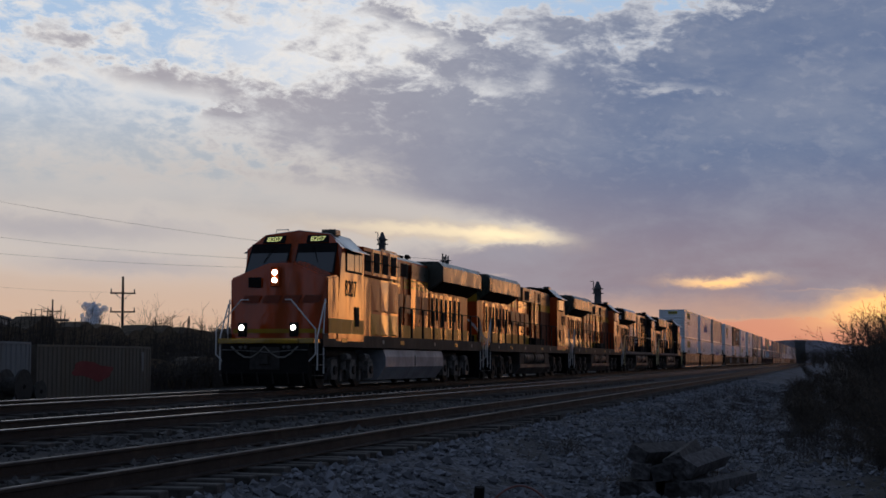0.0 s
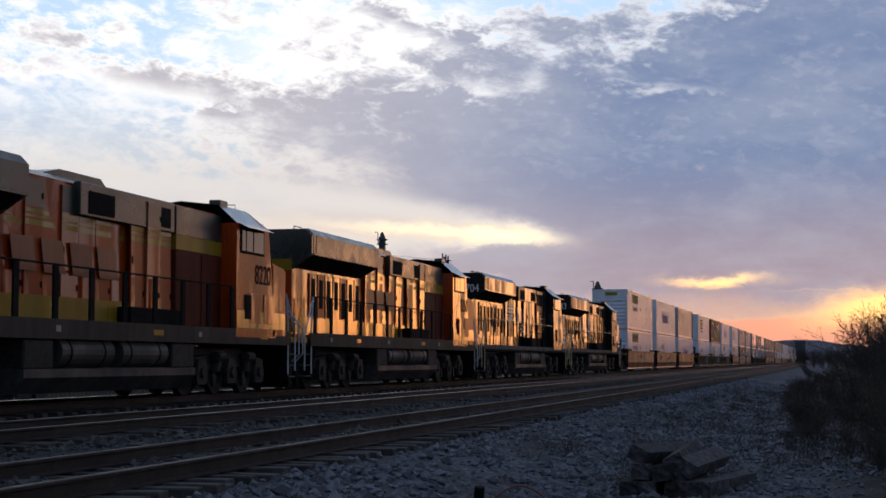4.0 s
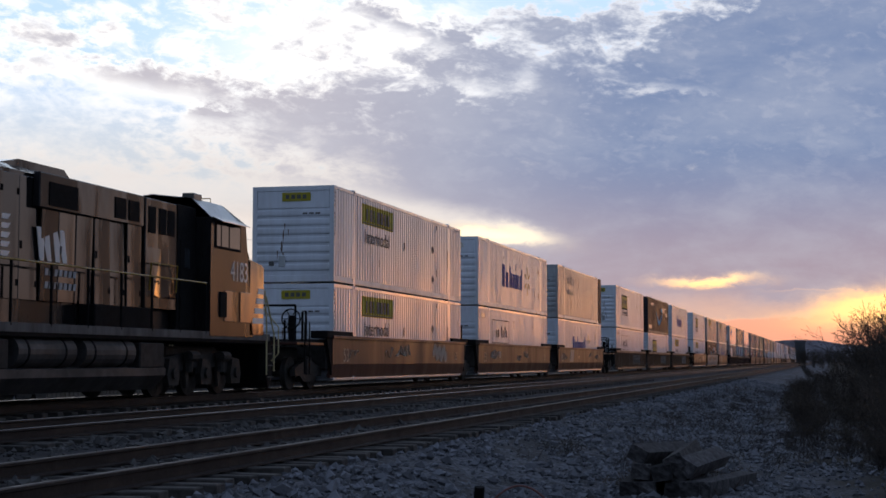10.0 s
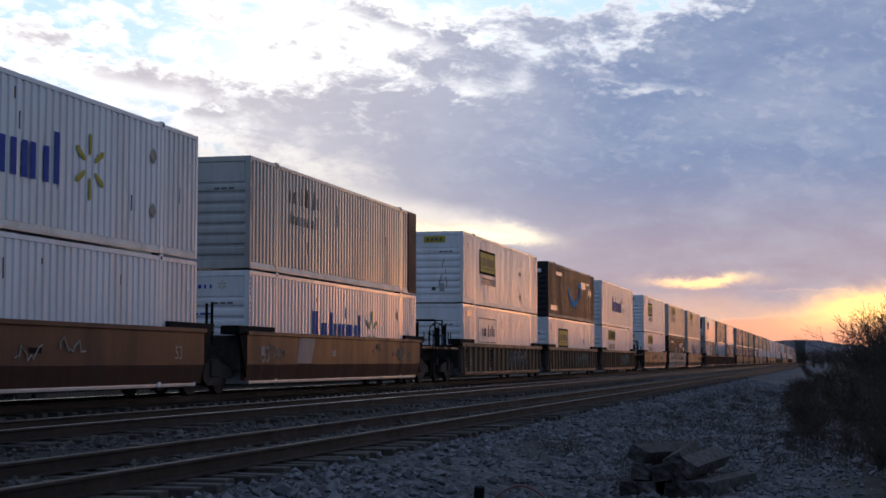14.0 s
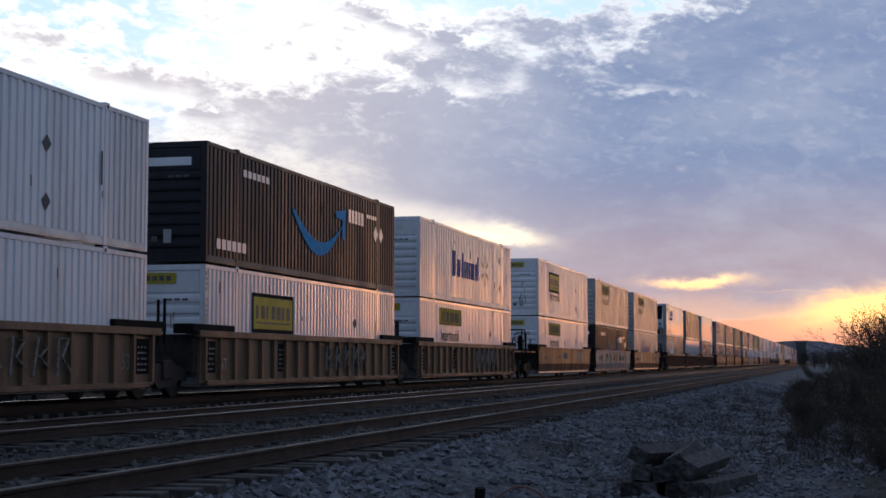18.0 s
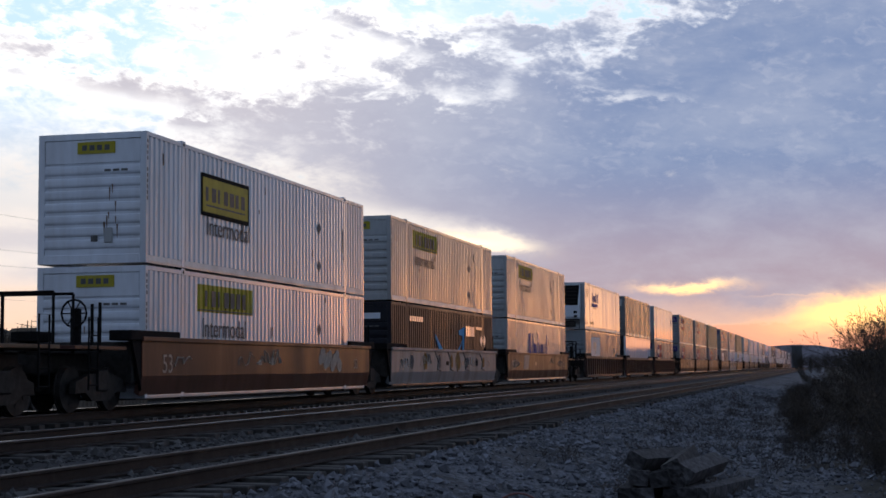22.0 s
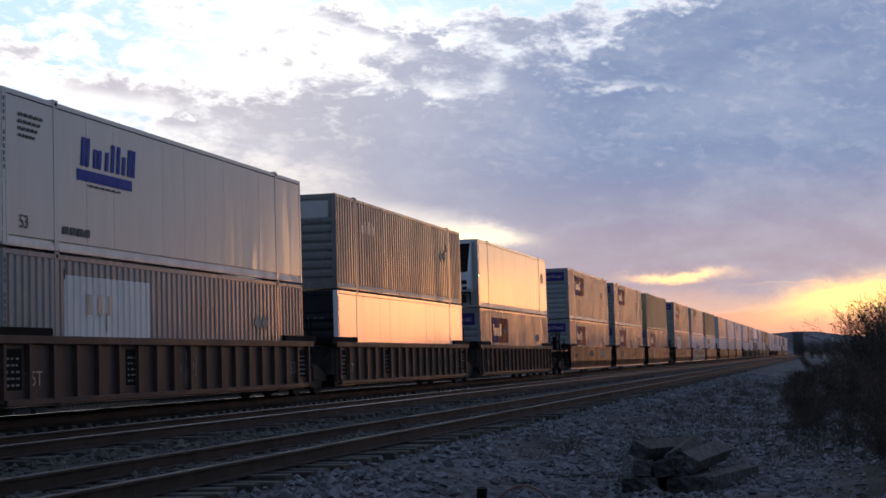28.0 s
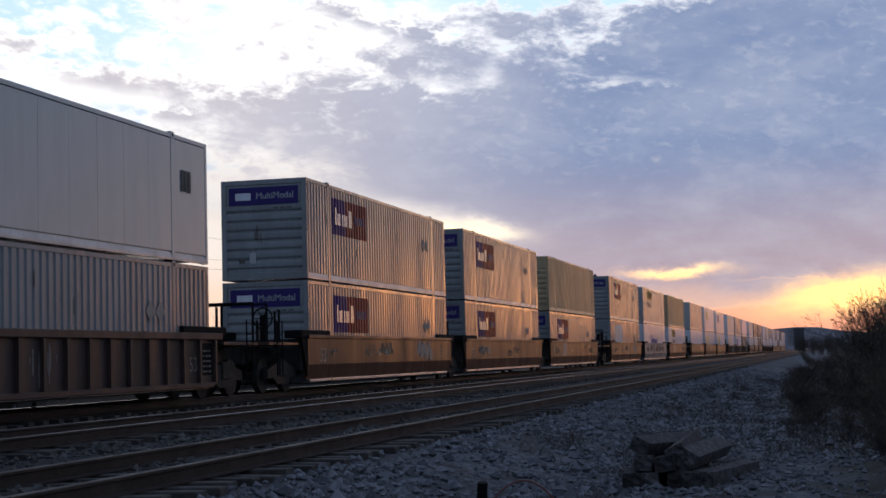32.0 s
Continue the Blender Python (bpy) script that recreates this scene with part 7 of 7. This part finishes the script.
def weeds(n, x0, x1, y0, y1, h, seed, mt, label):
    """Dry stalks and grass in leaning, bent tufts, as one mesh."""
    rnd = random.Random(seed)
    segs = []
    for i in range(n // 7):
        cx, cy = rnd.uniform(x0, x1), rnd.uniform(y0, y1)
        if noise.noise(Vector((cx * 0.35, cy * 0.8, seed))) < (0.12 if h < 0.21 and x1 > 30 else -0.12):
            continue
        size = rnd.uniform(0.45, 1.1)
        sway = Vector((rnd.gauss(0, 0.2), rnd.gauss(0, 0.2), 0))
        for k in range(rnd.randint(5, 11)):
            x, y = cx + rnd.gauss(0, 0.16 * h + 0.05), cy + rnd.gauss(0, 0.16 * h + 0.05)
            p = Vector((x, y, ground_z(x, y) - 0.02))
            way = (Vector((rnd.gauss(0, 0.33), rnd.gauss(0, 0.33), 1)) + sway) * h * size * rnd.uniform(0.3, 1.0)
            m = p + way * 0.55
            q = m + way * 0.45 + Vector((rnd.gauss(0, 0.16), rnd.gauss(0, 0.16), rnd.uniform(-0.14, 0.02))) * h
            segs += [(p, m, 0.006, 0.0045), (m, q, 0.0045, 0.002)]
            for _ in range(rnd.randint(0, 3)):
                b = m.lerp(q, rnd.random())
                segs.append((b, b + Vector((rnd.gauss(0, 0.16), rnd.gauss(0, 0.16), rnd.uniform(-0.02, 0.16))) * h, 0.004, 0.0015))
    t = new("weeds", sticks(segs, mt, "weeds"))
    return tagged(t, label, "weeds", kind="stuff")


weeds(4200, 24, 60, -2.2, 0.9, 0.30, 3, BARK, "dark dry weeds on the verge")
weeds(5000, 60, 130, -3.0, 2.0, 0.45, 4, BARK, "dark dry weeds further along the verge")
weeds(5200, 22, 70, -6.5, -1.4, 1.5, 5, REED, "tall dry tan stalks beside the verge")
weeds(2200, 17, 32, -3.2, -0.7, 0.5, 8, BARK, "dark dry weeds close to the verge")
weeds(3600, 22, 80, 0.6, 4.4, 0.34, 14, BARK, "low dry weeds on the stony bank")
weeds(350, 16, 24, 1.2, 3.0, 0.22, 6, REED, "sparse dry grass round the old ties")

bushes = [bare_tree(31, 3.6, 7, 3, 0.55, "shrub", "bare brown roadside shrub with dry leaves", "shrub", 0.006, 700),
          bare_tree(32, 3.0, 8, 3, 0.6, "shrub", "bare tangled shrub with dry leaves", "shrub", 0.006, 900),
          bare_tree(33, 2.2, 9, 3, 0.65, "shrub", "low dense leafless shrub", "shrub", 0.006, 900)]
rnd = random.Random(12)
places = [(62, -1.6, 0.92, 0), (66, -2.6, 1.05, 0), (58, -2.6, 0.9, 1), (72, -1.9, 0.8, 1), (80, -2.6, 0.9, 0), (54, -1.9, 0.6, 2), (50, -2.8, 0.75, 1),
          (46, -2.1, 0.6, 2), (42, -2.8, 0.7, 1), (38, -2.2, 0.6, 2), (34, -2.6, 0.7, 1), (30, -2.2, 0.6, 2), (28, -3.0, 0.7, 1), (84, 0.0, 0.42, 1), (92, -0.8, 0.5, 0),
          (100, 0.3, 0.26, 1), (110, 0.6, 0.22, 0), (120, 1.0, 0.24, 1), (132, 1.4, 0.22, 0), (145, 1.8, 0.24, 1), (160, 2.2, 0.22, 0), (180, 2.6, 0.26, 1), (205, 3.0, 0.26, 0),
          (240, 3.8, 0.3, 1), (36, -0.4, 0.3, 2), (40, 0.1, 0.28, 2), (45, -0.6, 0.35, 2), (52, -0.1, 0.32, 2), (60, 0.0, 0.34, 2), (68, 0.2, 0.36, 2), (31, -0.8, 0.32, 2), (26, -1.2, 0.45, 2), (22, -1.5, 0.42, 2), (19.5, -1.3, 0.36, 2), (25, -2.0, 0.5, 1), (21, -2.4, 0.5, 2),
          (30, 0.3, 0.28, 2), (33, 0.5, 0.3, 1), (36, 0.45, 0.3, 2), (39, 0.7, 0.3, 1), (43, 0.8, 0.32, 2), (48, 0.9, 0.35, 1), (54, 1.0, 0.36, 2), (60, 1.0, 0.36, 1), (66, 1.1, 0.36, 2),
          (33, -1.1, 0.42, 2), (57, -0.8, 0.45, 1), (24, -0.7, 0.24, 2), (27, -0.3, 0.24, 2)]
for i, (x, y, k, v) in enumerate(places):
    o = bushes[v] if (v, "b") not in used else copy_thing(bushes[v], Matrix())
    used.add((v, "b"))
    tagged(o, group="shrubs along the verge")
    o.matrix_basis = pose(x, y, ground_z(x, y) - 0.03, 0, 0, rnd.uniform(0, 360)) @ Matrix.Scale(k, 4)
# scrub across the line of sight, far down the verge
for i in range(18):
    o = copy_thing(bushes[i % 3], Matrix())
    x = 300 + rnd.uniform(0, 140)
    y = 7.5 - i * 1.0 + rnd.uniform(-0.5, 0.5)
    o.matrix_basis = pose(x, y, ground_z(x, y) - 0.03, 0, 0, rnd.uniform(0, 360)) @ Matrix.Scale(rnd.uniform(1.0, 1.4), 4)
# a belt of scrub along the camera's side of the line, mostly unseen, added to block the low sun
for i in range(26):
    o = copy_thing(bushes[i % 3], Matrix())
    x, y = -12 + i * 7.0 + rnd.uniform(-2, 2), rnd.uniform(-9, -5)
    o.matrix_basis = pose(x, y, ground_z(x, y) - 0.03, 0, 0, rnd.uniform(0, 360)) @ Matrix.Scale(rnd.uniform(0.9, 1.3), 4)


# ---- what moves ----
def motions():
    """The train rolls past at an even pace, its wheels turn, and the clouds drift."""
    times = [0.0, 8.0, 16.0, 24.0, 32.0]
    for ob, x, y, z, turn in MOVING:
        walk(ob, [(t, pose(x - SPEED * t, y, z, 0, 0, turn)) for t in times])
    walk(SKY, [(t, pose(0, 0, 0, 0, 0, 1.6 * t / 32)) for t in times])
    lead = {}
    for ob in list(scene.objects):
        if "spin" in ob:
            top = ob
            while top.parent:
                top = top.parent
            flip = abs(top.rotation_quaternion.z) > 0.7
            lead.setdefault((round(ob["spin"], 3), flip), []).append(ob)
    for (r, flip), sets in lead.items():
        way = -1 if not flip else 1
        first = sets[0]
        walk(first, [(k / FPS, pose(0, 0, 0, 0, math.degrees(way * SPEED * k / FPS / r), 0)) for k in range(0, 32 * FPS + 1)])
        for ob in sets[1:]:
            data = ob.animation_data_create()
            data.action = first.animation_data.action
            data.action_slot = first.animation_data.action_slot
            ob.rotation_mode = "QUATERNION"


motions()
